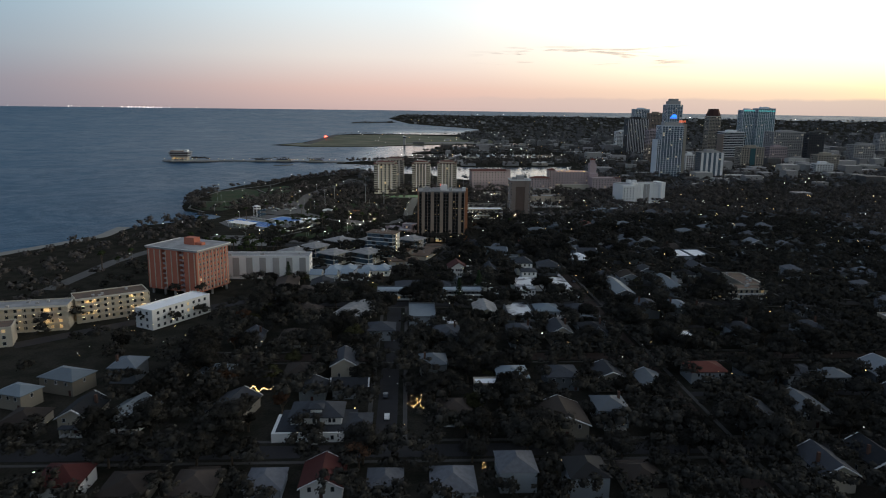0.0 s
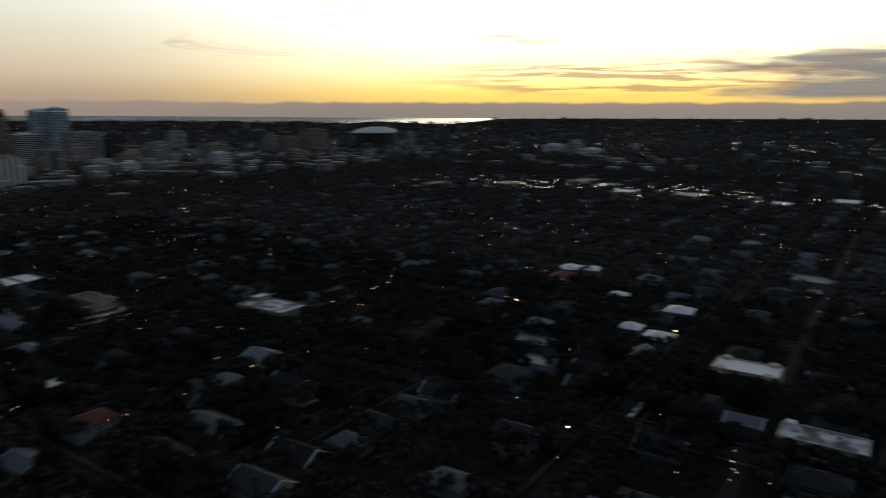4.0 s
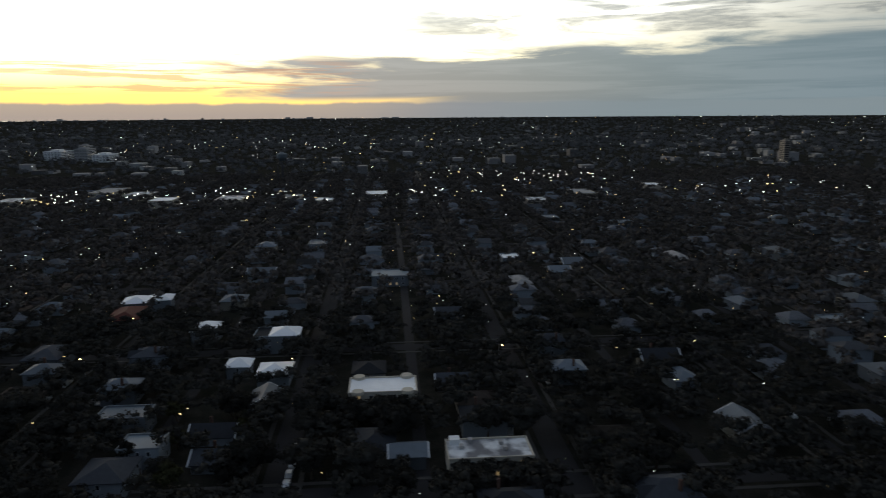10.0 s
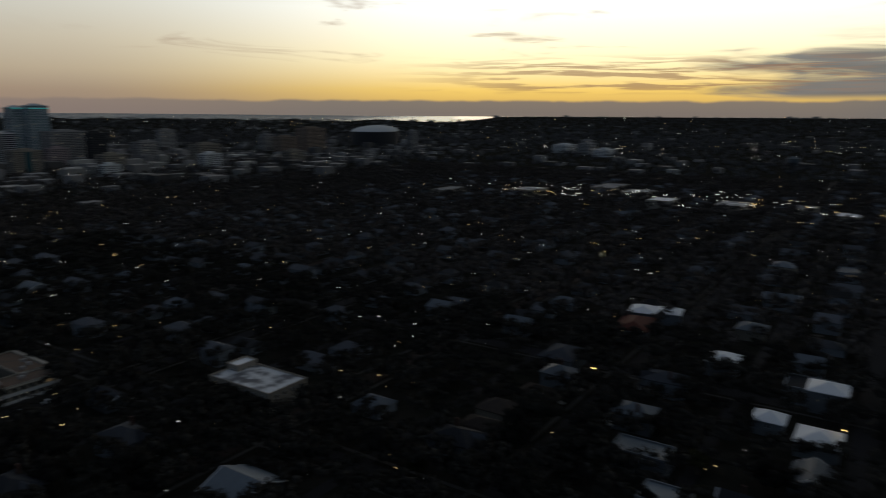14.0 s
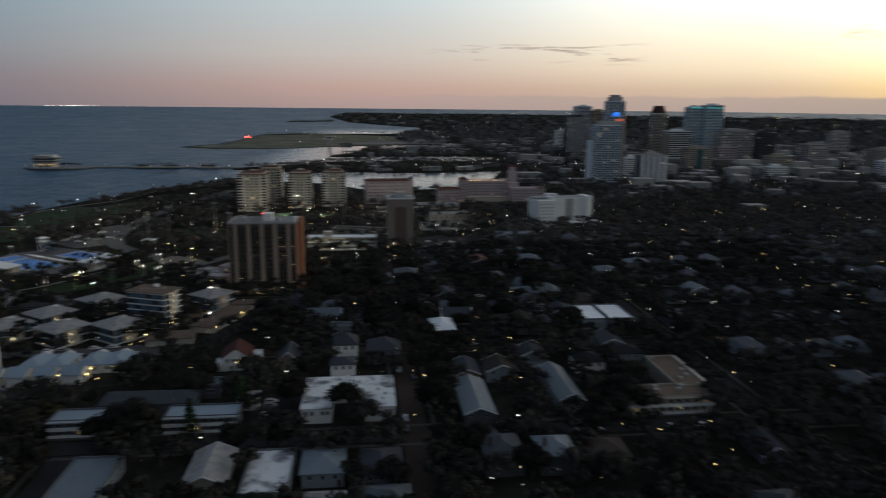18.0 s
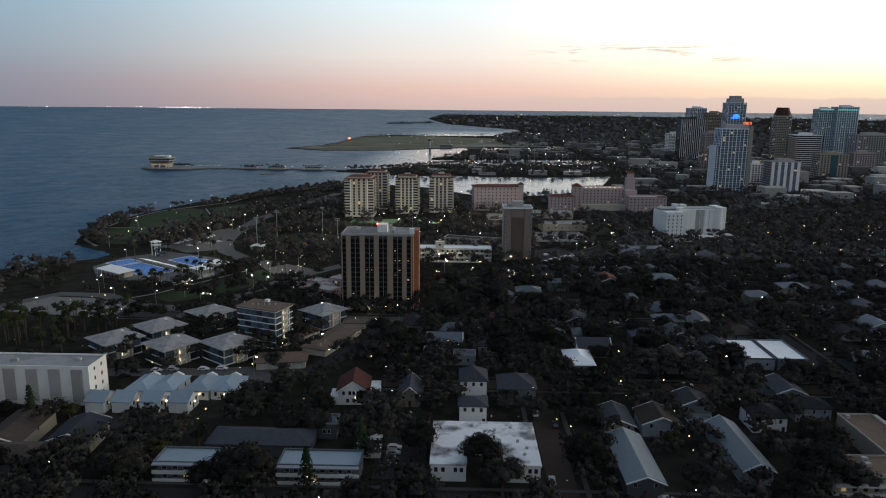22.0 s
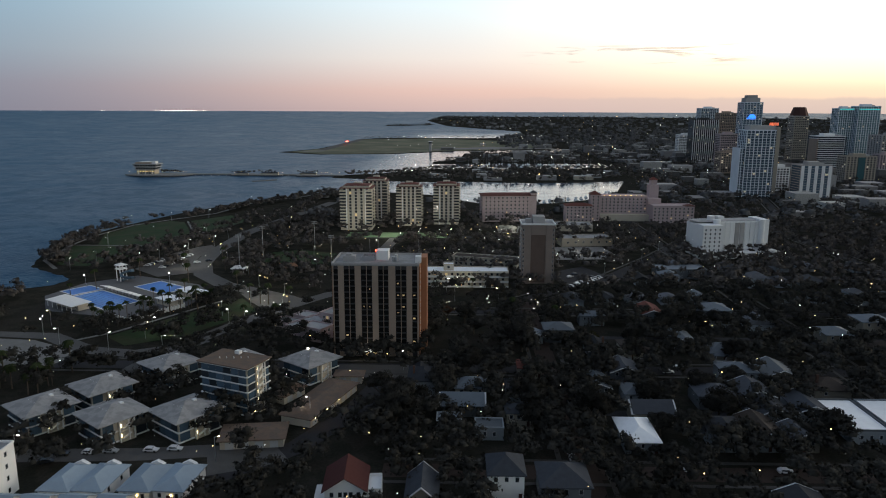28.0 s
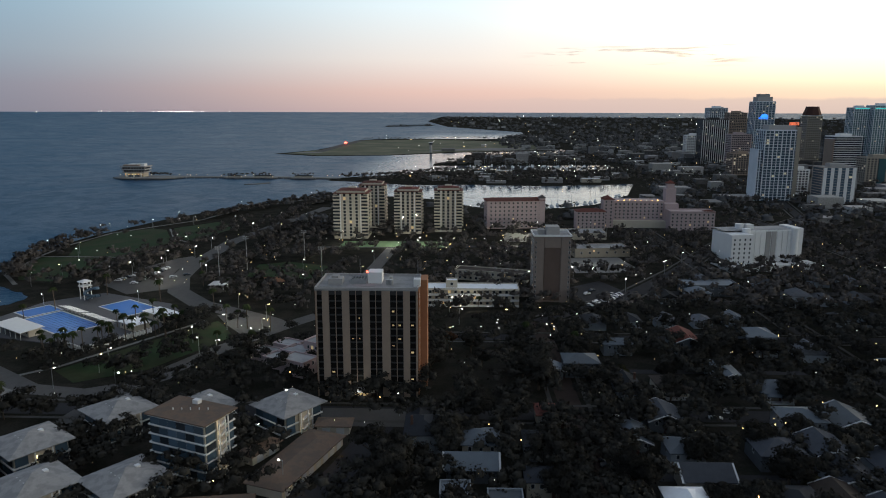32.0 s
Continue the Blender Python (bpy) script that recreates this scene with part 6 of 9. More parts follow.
tg = far_tower(590, 1130, 44, 26, 38, 11, "tan", "tan block with a green glass centre", bays=(9, 5), seed=21, lit=0.03)
part("green_bay", box(-5, 5, -13.8, -13.1, 2, 37), M["tealglass"], tg, "green glass bay")
te = far_tower(733, 1450, 28, 26, 108, 33, "bluegrey", "slender glass tower with a teal-lit top", glass="tealglass", bays=(7, 6), seed=22, lit=0.02, framed=True)
part("crown_strip", box(-13, 13, -13.6, -13.1, 106.2, 107.8), M["neon_t"], te, "teal light strip")
te2 = far_tower(769, 1440, 40, 28, 112, 34, "bluegrey", "broad glass tower with a teal-lit edge", glass="tealglass", bays=(9, 6), seed=23, lit=0.02, framed=True)
part("crown_strip", box(-19, 19, -14.6, -14.1, 106.2, 107.8), M["neon_t"], te2, "teal light strip")
far_tower(503, 1660, 32, 24, 50, 14, "white", "white mid-rise behind the ribbed tower", bays=(8, 5), seed=24)
far_tower(425, 1010, 18, 16, 30, 9, "white", "small white tower among trees", bays=(4, 3), seed=25)
for i, (x, y, w, h, wall) in enumerate(((951, 1142, 54, 36, "tan"), (1280, 1253, 50, 40, "brown"), (1121, 1514, 42, 55, "grey"), (787, 1255, 34, 60, "dark"), (764, 1330, 70, 62, "grey"),
                                       (1374, 1253, 70, 60, "brown"), (1315, 1357, 40, 42, "grey"), (1571, 1066, 30, 52, "grey"), (690, 1050, 40, 30, "tan"), (850, 1000, 36, 26, "white"), (880, 1240, 44, 40, "grey"),
                                       (1040, 980, 40, 24, "tan"), (700, 1240, 36, 34, "rose"), (650, 990, 30, 18, "white"), (1318, -878, 18, 44, "tan"), (1640, 545, 60, 16, "white"), (1690, 610, 50, 27, "grey"), (1735, 690, 66, 20, "white"), (1770, 640, 34, 31, "grey"))):
    far_tower(x, y, w, w * 0.6, h, max(4, int(h / 3.4)), wall, "mid-rise block on the edge of downtown" if i < 14 else "isolated pale mid-rise among trees", bays=(max(4, int(w / 4.5)), 5), seed=40 + i, lit=0.02)


def cylinder(x, y, z0, z1, r0, r1=None, seg=16, bm=None):
    bm = bm or bmesh.new()
    a = [bm.verts.new((x + r0 * math.cos(2 * math.pi * i / seg), y + r0 * math.sin(2 * math.pi * i / seg), z0)) for i in range(seg)]
    r1 = r0 if r1 is None else r1
    b = [bm.verts.new((x + r1 * math.cos(2 * math.pi * i / seg), y + r1 * math.sin(2 * math.pi * i / seg), z1)) for i in range(seg)]
    for i in range(seg):
        j = (i + 1) % seg
        bm.faces.new((a[i], a[j], b[j], b[i]))
    bm.faces.new(b), bm.faces.new(a[::-1])
    return bm


# ---- pier, dome, water tower, pool ----
def pier():
    t = thing("pier_building", -492.0, 1180.0, 0, 0, "flaring tiered pier pavilion over a lit ground floor", "pier building")
    part("ground_floor", box(-14, 14, -9, 9, 1.5, 8.2), M["cream"], t)
    part("shopfront", boxes([(-13 + 4.4 * i, -9.6 + 4.4 * i, -9.15, -9.0, 2.2, 5.4) for i in range(6)]), M["blueglass"], t)
    part("deck_lighting", boxes([(-13 + 5 * i, -12.2 + 5 * i, -9.4, -9.2, 5.8, 6.3) for i in range(6)]), M["string"], t, "row of warm deck lights")
    for hw, z, m in ((17.0, 8.2, "grey"), (18.2, 12.4, "grey"), (19.2, 16.6, "grey")):
        part("deck", box(-hw, hw, -hw * 0.66, hw * 0.66, z, z + 1.5), M[m], t)
    for hw, z in ((15.5, 9.7), (16.8, 13.9)):
        part("glass_wall", box(-hw, hw, -hw * 0.6, hw * 0.6, z, z + 2.7), M["glass"], t)
        for k in range(9):
            x = -hw + 2 * hw * k / 8
            part("mullion", box(x - 0.3, x + 0.3, -hw * 0.6 - 0.25, -hw * 0.6, z, z + 2.7), M["cream"], t)
    part("roof_terrace", box(-16, 8, -9, 9, 18.1, 20.2), M["brown"], t)
    part("roof_house", box(9, 15, -5, 5, 18.1, 21.6), M["white"], t)
    part("roof_canopy", box(-10, 4, -6, 6, 20.2, 21.0), M["canvas"], t)
    for x in (-11, 0, 11):
        for y in (-10, 10):
            part("column", box(x - 0.7, x + 0.7, y - 0.7, y + 0.7, -3, 8.2), M["white"], t)
    t = thing("pier_deck", 0, 0, 0, 0, "long concrete pier reaching out over the bay", "pier")
    part("head_deck", prism([(-522, 1165), (-500, 1150), (-440, 1150), (-420, 1172), (-420, 1196), (-515, 1200)], 0.3, 1.7), M["seawall"], t)
    part("head_rail", boxes([(-500 + 4 * i, -499.7 + 4 * i, 1150.2, 1150.5, 1.7, 2.8) for i in range(15)] + [(-500, -440, 1150.2, 1150.4, 2.6, 2.8)]), M["white"], t)
    part("approach_deck", strip([(-421, 1186), (-330, 1190), (-280, 1188), (-180, 1175)], 12, 0.3, 1.5), M["seawall"], t)
    part("garden_deck", box(-358, -276, 1172, 1184, 0.25, 1.45), M["seawall"], t)
    part("garden_deck", box(-254, -216, 1166, 1180, 0.25, 1.45), M["seawall"], t)
    for i in range(27):
        x = -515 + i * 12.4
        part("pile", box(x - 0.5, x + 0.5, 1164 + (14 if x > -420 else 0), 1165 + (14 if x > -420 else 0), -4, 0.35), M["white"], t)
    part("breakwater", strip([(-300, 1090), (-285, 1096), (-270, 1112)], 4, -2, 0.6), M["seawall"], t)
    for x0, x1 in ((-352, -330), (-312, -282), (-250, -222)):
        t = thing("pier_kiosk", (x0 + x1) / 2, 1178, 1.45, 0, "low dark-roofed kiosk on the pier", "kiosk", "pier kiosks")
        w = x1 - x0
        part("body", box(-w / 2 + 1, w / 2 - 1, -3, 3, 0, 2.6), M["cream"], t)
        part("roof", hip_roof(w - 2, 6, 2.7, 1.2, 0.7), M["shingle"], t)


pier()


def dome():
    t = thing("domed_stadium", 1790, 1375, 0, 0, "huge tilted white fabric stadium dome", "stadium")
    reserve(1790, 1375, 200, 200, 0)
    part("drum", cylinder(0, 0, -1, 42, 76, 76, 40), M["dark"], t)
    v, f = [], []
    for i in range(9):
        a = i / 8 * 0.5 * math.pi
        for k in range(40):
            th = 2 * math.pi * k / 40
            v.append((76 * math.cos(a) * math.cos(th), 76 * math.cos(a) * math.sin(th), 42 + 19 * math.sin(a) + 0.06 * 76 * math.cos(a) * math.cos(th)))
    for i in range(8):
        for k in range(40):
            f.append((i * 40 + k, i * 40 + (k + 1) % 40, (i + 1) * 40 + (k + 1) % 40, (i + 1) * 40 + k))
    part("dome_roof", mesh_from("dome_roof", v, f, M["canvas"]), None, t, "taut white fabric roof")


dome()


def water_tower(x, y):
    t = thing("water_tower", x, y, 0, 0, "pale bulb water tower on legs", "water tower")
    bm = cylinder(0, 0, 33, 38, 4.0, 8.0, 20)
    cylinder(0, 0, 38, 43, 8.0, 8.0, 20, bm), cylinder(0, 0, 43, 46.5, 8.0, 1.0, 20, bm)
    part("tank", bm, M["metalroof"], t)
    part("riser", cylinder(0, 0, -1, 33, 1.3), M["dark"], t)
    for i in range(6):
        a = i * math.pi / 3
        b = bmesh.new()
        limb(b, (9 * math.cos(a), 9 * math.sin(a), -1), (7 * math.cos(a), 7 * math.sin(a), 38), 0.4, 0.35)
        part("leg", b, M["dark"], t)


water_tower(1065, 65)


def pool_centre():
    t = thing("swimming_pool", 0, 0, 0, 0, "blue outdoor competition pool with pale deck", "swimming pool")
    reserve(-186, 458, 92, 92, 0)
    reserve(-156, 418, 26, 28, 0)

    def rect(cx, cy, w, d, az):
        u, v = Vector((math.cos(radians(az)), -math.sin(radians(az)))), Vector((math.sin(radians(az)), math.cos(radians(az))))
        o = Vector((cx, cy))
        return [tuple(o + u * a * w / 2 + v * b * d / 2) for a, b in ((-1, -1), (1, -1), (1, 1), (-1, 1))]
    az = 35
    part("deck", prism([(-229, 452), (-222, 482), (-199, 502), (-153, 481), (-138, 460), (-143, 434), (-160, 406), (-174, 414), (-212, 424)], -0.3, 0.30), M["deckpool"], t)
    part("water", prism(rect(-193, 446, 38, 19, az), 0.0, 0.36), M["pool"], t, "clear blue pool water")
    part("water", prism(rect(-172, 473, 27, 16, az), 0.0, 0.364), M["pool"], t, "blue diving pool")
    part("water", prism(rect(-215, 465, 13, 16, az), 0.0, 0.368), M["pool"], t, "small blue play pool")
    for cx, cy, w, d in ((-193, 446, 38, 19), (-172, 473, 27, 16), (-215, 465, 13, 16)):
        q = [Vector(p) for p in rect(cx, cy, w + 1.2, d + 1.2, az)]
        for p0, p1 in zip(q, q[1:] + q[:1]):
            part("coping", strip([tuple(p0), tuple(p1)], 0.8, 0.2, 0.44), M["trim"], t)
    u, v = Vector((math.cos(radians(az)), -math.sin(radians(az)))), Vector((math.sin(radians(az)), math.cos(radians(az))))
    for k in range(9):
        p = Vector((-193, 446)) + v * (-7.6 + 1.9 * k)
        part("lane_rope", strip([tuple(p - u * 18.8), tuple(p + u * 18.8)], 0.10, 0.36, 0.42), M["blueglass"], t)
    for k in range(11):
        p = Vector((-184.5, 454.5)) + u * (-20.5 + 4.0 * k + (2.0 if k > 4 else 0.0))
        t6 = thing("bleacher", p.x, p.y, 0.3, -az, "white shade canopy over poolside seating", "shade canopy", "poolside shade canopies")
        slab = box(-1.5, 1.5, -3.0, 3.0, 2.3, 2.42)
        bmesh.ops.rotate(slab, verts=slab.verts, cent=(0, 0, 2.36), matrix=Matrix.Rotation(radians(-14), 3, "X"))
        part("roof", slab, M["canvas"], t6, "tilted white canopy")
        for a in (-1.3, 1.3):
            part("post", box(a - 0.08, a + 0.08, -0.08, 0.08, -0.1, 2.34), M["metal"], t6)
        for j in range(3):
            part("bench", box(-1.4, 1.4, 0.4 + 0.7 * j, 0.8 + 0.7 * j, 0.3 + 0.25 * j, 0.36 + 0.25 * j), M["grey"], t6)
    for x, y, w, d, h in ((-146, 454, 19, 8, 3.2), (-153, 439, 12, 8, 3.0)):
        t7 = thing("changing_room", x, y, 0.28, -az, "low changing room under a pale flat roof", "changing room")
        part("body", box(-w / 2, w / 2, -d / 2, d / 2, -0.1, h), M["cream"], t7)
        part("roof", box(-w / 2 - 0.7, w / 2 + 0.7, -d / 2 - 0.7, d / 2 + 0.7, h, h + 0.3), M["whiteroof"], t7, "pale flat roof")
        for q in range(3):
            put_part("window", HWIN, t7, (-w / 3 + q * w / 3, -d / 2, 1.9))
    t2 = thing("pool_building", -203, 430, 0.28, -33, "low pool house under a broad white canopy roof", "pool house")
    part("body", box(-11, 11, -1.0, 4.6, -0.1, 3.3), M["cream"], t2)
    slab = box(-13, 13, -5.4, 5.4, 3.6, 3.85)
    bmesh.ops.rotate(slab, verts=slab.verts, cent=(0, 0, 3.6), matrix=Matrix.Rotation(radians(3), 3, "X"))
    part("roof", slab, M["canvas"], t2, "sloping white canopy roof")
    for k in range(6):
        part("post", box(-12.1 + 4.8 * k, -11.9 + 4.8 * k, -5.0, -4.8, -0.1, 3.4), M["white"], t2)
    for k in range(5):
        put_part("window", HWIN_LIT if k in (1, 3) else HWIN, t2, (-9 + 4.5 * k, -1.0, 1.8))
    t3 = thing("slide_tower", -203, 489, 0, -35, "pale water slide tower with twisting tubes", "water slide")
    for a in (-2, 2):
        for b in (-2, 2):
            part("post", box(a - 0.2, a + 0.2, b - 0.2, b + 0.2, 0, 10), M["white"], t3)
    part("platform", box(-2.6, 2.6, -2.6, 2.6, 7.5, 8.0), M["white"], t3)
    part("canopy", hip_roof(5, 5, 10.2, 1.2, 0.4), M["white"], t3)
    prev = None
    for i in range(17):
        a = i * 0.62
        q = (6.5 + 3.6 * math.cos(a), 3.6 * math.sin(a), 7.8 - i * 0.42)
        if prev:
            bm = bmesh.new()
            limb(bm, prev, q, 0.8, 0.8, 7)
            part("tube_section", bm, M["blueglass"], t3)
        prev = q
    t4 = thing("pavilion", -139, 515, 0, 0, "small white-roofed park pavilion", "pavilion")
    part("roof", hip_roof(8, 8, 3.2, 1.4, 0.6), M["canvas"], t4)
    for a in (-3.5, 3.5):
        for b in (-3.5, 3.5):
            part("post", box(a - 0.15, a + 0.15, b - 0.15, b + 0.15, 0, 3.1), M["white"], t4)
    reserve(-139, 515, 9, 9, 0)
    t5 = thing("fence_wall", -160, 440, 0, 0, "low white wall with evenly spaced posts", "fence")
    for a, b, n in ((Vector((-173, 413)), Vector((-160.5, 405.5)), 9), (Vector((-160.5, 405.5)), Vector((-143, 433)), 18)):
        for k in range(n):
            p = a.lerp(b, k / (n - 1))
            part("post", box(p.x + 160 - 0.3, p.x + 160 + 0.3, p.y - 440 - 0.3, p.y - 440 + 0.3, -0.2, 2.5), M["white"], t5)
        part("rail", strip([(a.x + 160, a.y - 440), (b.x + 160, b.y - 440)], 0.25, 0.4, 2.0), M["white"], t5)


pool_centre()

# villas at the foot of the dark tower
for i, (x, y, w, d, h) in enumerate(((-63, 385, 12, 9, 6), (-72, 392, 12, 8, 4), (-66, 398, 11, 9, 5), (-80, 400, 11, 7, 4), (-58, 401, 9, 9, 8), (-72, 406, 10, 8, 5))):
    long_block("villa", x, y, -28, w, d, h, 1 if h < 6 else 2, "rose", "flatroof", "flat-roofed rose stucco villa with terraces", bays=(3, 2), category="villa", me=HWIN, seed=60 + i)

# tennis courts and lit lots north of the condominiums
for i, (x, y) in enumerate(((-78, 643), (-50, 643), (-21, 643), (49, 668))):
    tagged(part("tennis_court", prism([(x - 13, y), (x + 13, y), (x + 13, y + 23 + 18 * (i == 3)), (x - 13, y + 23 + 18 * (i == 3))], -0.3, 0.1 + 0.004 * i), M["court"] if i < 3 else M["walk"], None), "floodlit green tennis court", "tennis court", kind="structure")
tagged(part("flood_lot", prism([(70, 560), (118, 565), (112, 610), (72, 606)], -0.3, 0.12), M["walk"], None), "pale lit yard beside a low hall", "yard", kind="structure")
long_block("low_hall", 100, 620, 8, 40, 18, 6, 1, "tan", "flatroof", "low pale hall beside the yard", bays=(6, 3), seed=77)
long_block("car_park_hall", 96, 690, 0, 44, 22, 5, 1, "cream", "flatroof", "low flat-roofed annex of the hotel", bays=(7, 3), seed=78)


def gabled(x, y, rz, w, d, h, rise, wall, roof, label, two=False):
    """A particular house that stands out by its roof."""
    if w > 1.2 * d:
        w, d, rz = d, w, rz + 90
    t = thing("house", x, y, 0, rz, label, "house")
    reserve(x, y, w, d, rz)
    part("body", gable_walls(w, d, h, rise), M[wall], t)
    part("roof", gable_roof(w, d, h, rise), M[roof], t)
    for s in (-1, 1):
        part("barge_board", gable_roof(w, 0.14, h - 0.14, rise, 0.55, 0.26, None, 0, s * (d / 2 + 0.55)), M["trim"], t, "white barge board")
    for s in (-0.28, 0.28):
        put_part("window", HWIN, t, (s * w, -d / 2, min(h - 1.1, 4.5)))
        if s > 0:
            put_part("window", HWIN, t, (s * w, d / 2, min(h - 1.1, 4.5)), 180)
    put_part("window", HWIN, t, (w / 2, 0, h - 1.2), 90)
    put_part("window", HWIN, t, (-w / 2, 0, h - 1.2), -90)
    put_part("door", DOOR_ME, t, (0, -d / 2, 0.2))
    return t


def hipped(x, y, rz, w, d, h, roof, label, wall="white", rise=None):
    t = thing("house", x, y, 0, rz, label, "house")
    reserve(x, y, w, d, rz)
    part("body", box(-w / 2, w / 2, -d / 2, d / 2, -0.3, h), M[wall], t)
    part("roof", hip_roof(w, d, h + 0.1, rise or min(w, d) * 0.2), M[roof], t)
    for s in (-0.3, 0.0, 0.3):
        put_part("window", HWIN, t, (s * w, -d / 2, h - 1.3))
        if s == 0.0:
            put_part("window", HWIN, t, (0, d / 2, h - 1.3), 180)
    put_part("window", HWIN, t, (w / 2, 0, h - 1.3), 90)
    put_part("window", HWIN, t, (-w / 2, 0, h - 1.3), -90)
    put_part("door", DOOR_ME, t, (0.4 * w, -d / 2, 0.1))
    return t


def flat_hall(x, y, rz, w, d, h, roof, label, wall="grey", name="hall"):
    return long_block(name, x, y, rz, w, d, h, 1 if h < 6 else 2, wall, roof, label, bays=(3, 2) if name == "shop_building" else (max(2, int(w / 4)), max(2, int(d / 4))), me=HWIN, category="building", lit_me=HWIN_LIT)


# twin white roofs
for x in (132.0, 145.2):
    KEEP_OUT.append((x, 298.0, 9.5, 15.0, 0))
    flat_hall(x, 299.0, 0, 12.0, 24.0, 4.6, "whiteroof", "low hall with a brilliant white membrane roof", "siding")
hipped(58.5, 287.5, 0, 10.4, 17, 3.9, "whiteroof", "low house under a bright white hip roof", "siding", rise=2.6)
gabled(60.5, 203.0, 0, 10, 28, 5.0, 2.0, "siding", "metalroof", "long house with a pale metal gable roof")
gabled(94.0, 212.0, 0, 8.5, 30, 5.0, 2.2, "siding", "metalroof", "long narrow house with a pale metal roof")
hipped(111.5, 235.5, 0, 11, 11, 5.4, "shingle", "white house with a grey hip roof")
hipped(14.5, 236.0, 0, 9, 8, 6.6, "shingle", "white garage house with a dark hip roof", rise=1.6)
hipped(15.0, 257.0, 0, 9.5, 11, 7.6, "shingle", "white three-storey house with steep grey roof", rise=3.4)
hipped(30.5, 255.0, 0, 13, 13, 6.0, "shingle", "wide house with a dark grey cross hip roof", rise=3.6, wall="siding")
gabled(-7.5, 251.0, 0, 8, 12, 4.6, 3.4, "siding2", "shingle", "small house with a steep dark gable")
flat_hall(-17.3, 211.5, 0, 7, 7, 4.0, "whiteroof", "small flat white-roofed outbuilding", "white")
for k, (x, y) in enumerate(((140.0, 218.0), (128.0, 199.0))):
    long_block("motel_row", x, y, 0 if k else 90, 30, 11, 5.6, 2, "siding2", "brownroof", "brown-roofed motel wing round a court", bays=(9, 2), walkways=True, lit=0.1, seed=90 + k)
gabled(-86.0, 158.0, -20, 15, 26, 4.4, 2.2, "siding2", "hiproof", "long low house with a weathered pale gable roof")
flat_hall(-52.0, 158.0, 0, 13, 24, 4.4, "metalroof", "long low house with a flat pale blue roof", "siding", "house")
gabled(-20.0, 162.5, 0, 11, 18, 4.4, 2.4, "siding2", "hiproof", "house with a weathered two-tone gable roof")
flat_hall(-3.5, 158.0, 0, 12.5, 24, 4.4, "stainroof", "low block with a grime-streaked flat roof", "siding", "house")
hipped(11.2, 162.0, 0, 11.5, 13, 4.4, "metalroof", "house with a pale blue-grey hip roof", "siding")
hipped(27.5, 161.0, 0, 11, 14, 4.4, "shingle", "house with a grey hip roof", "siding")
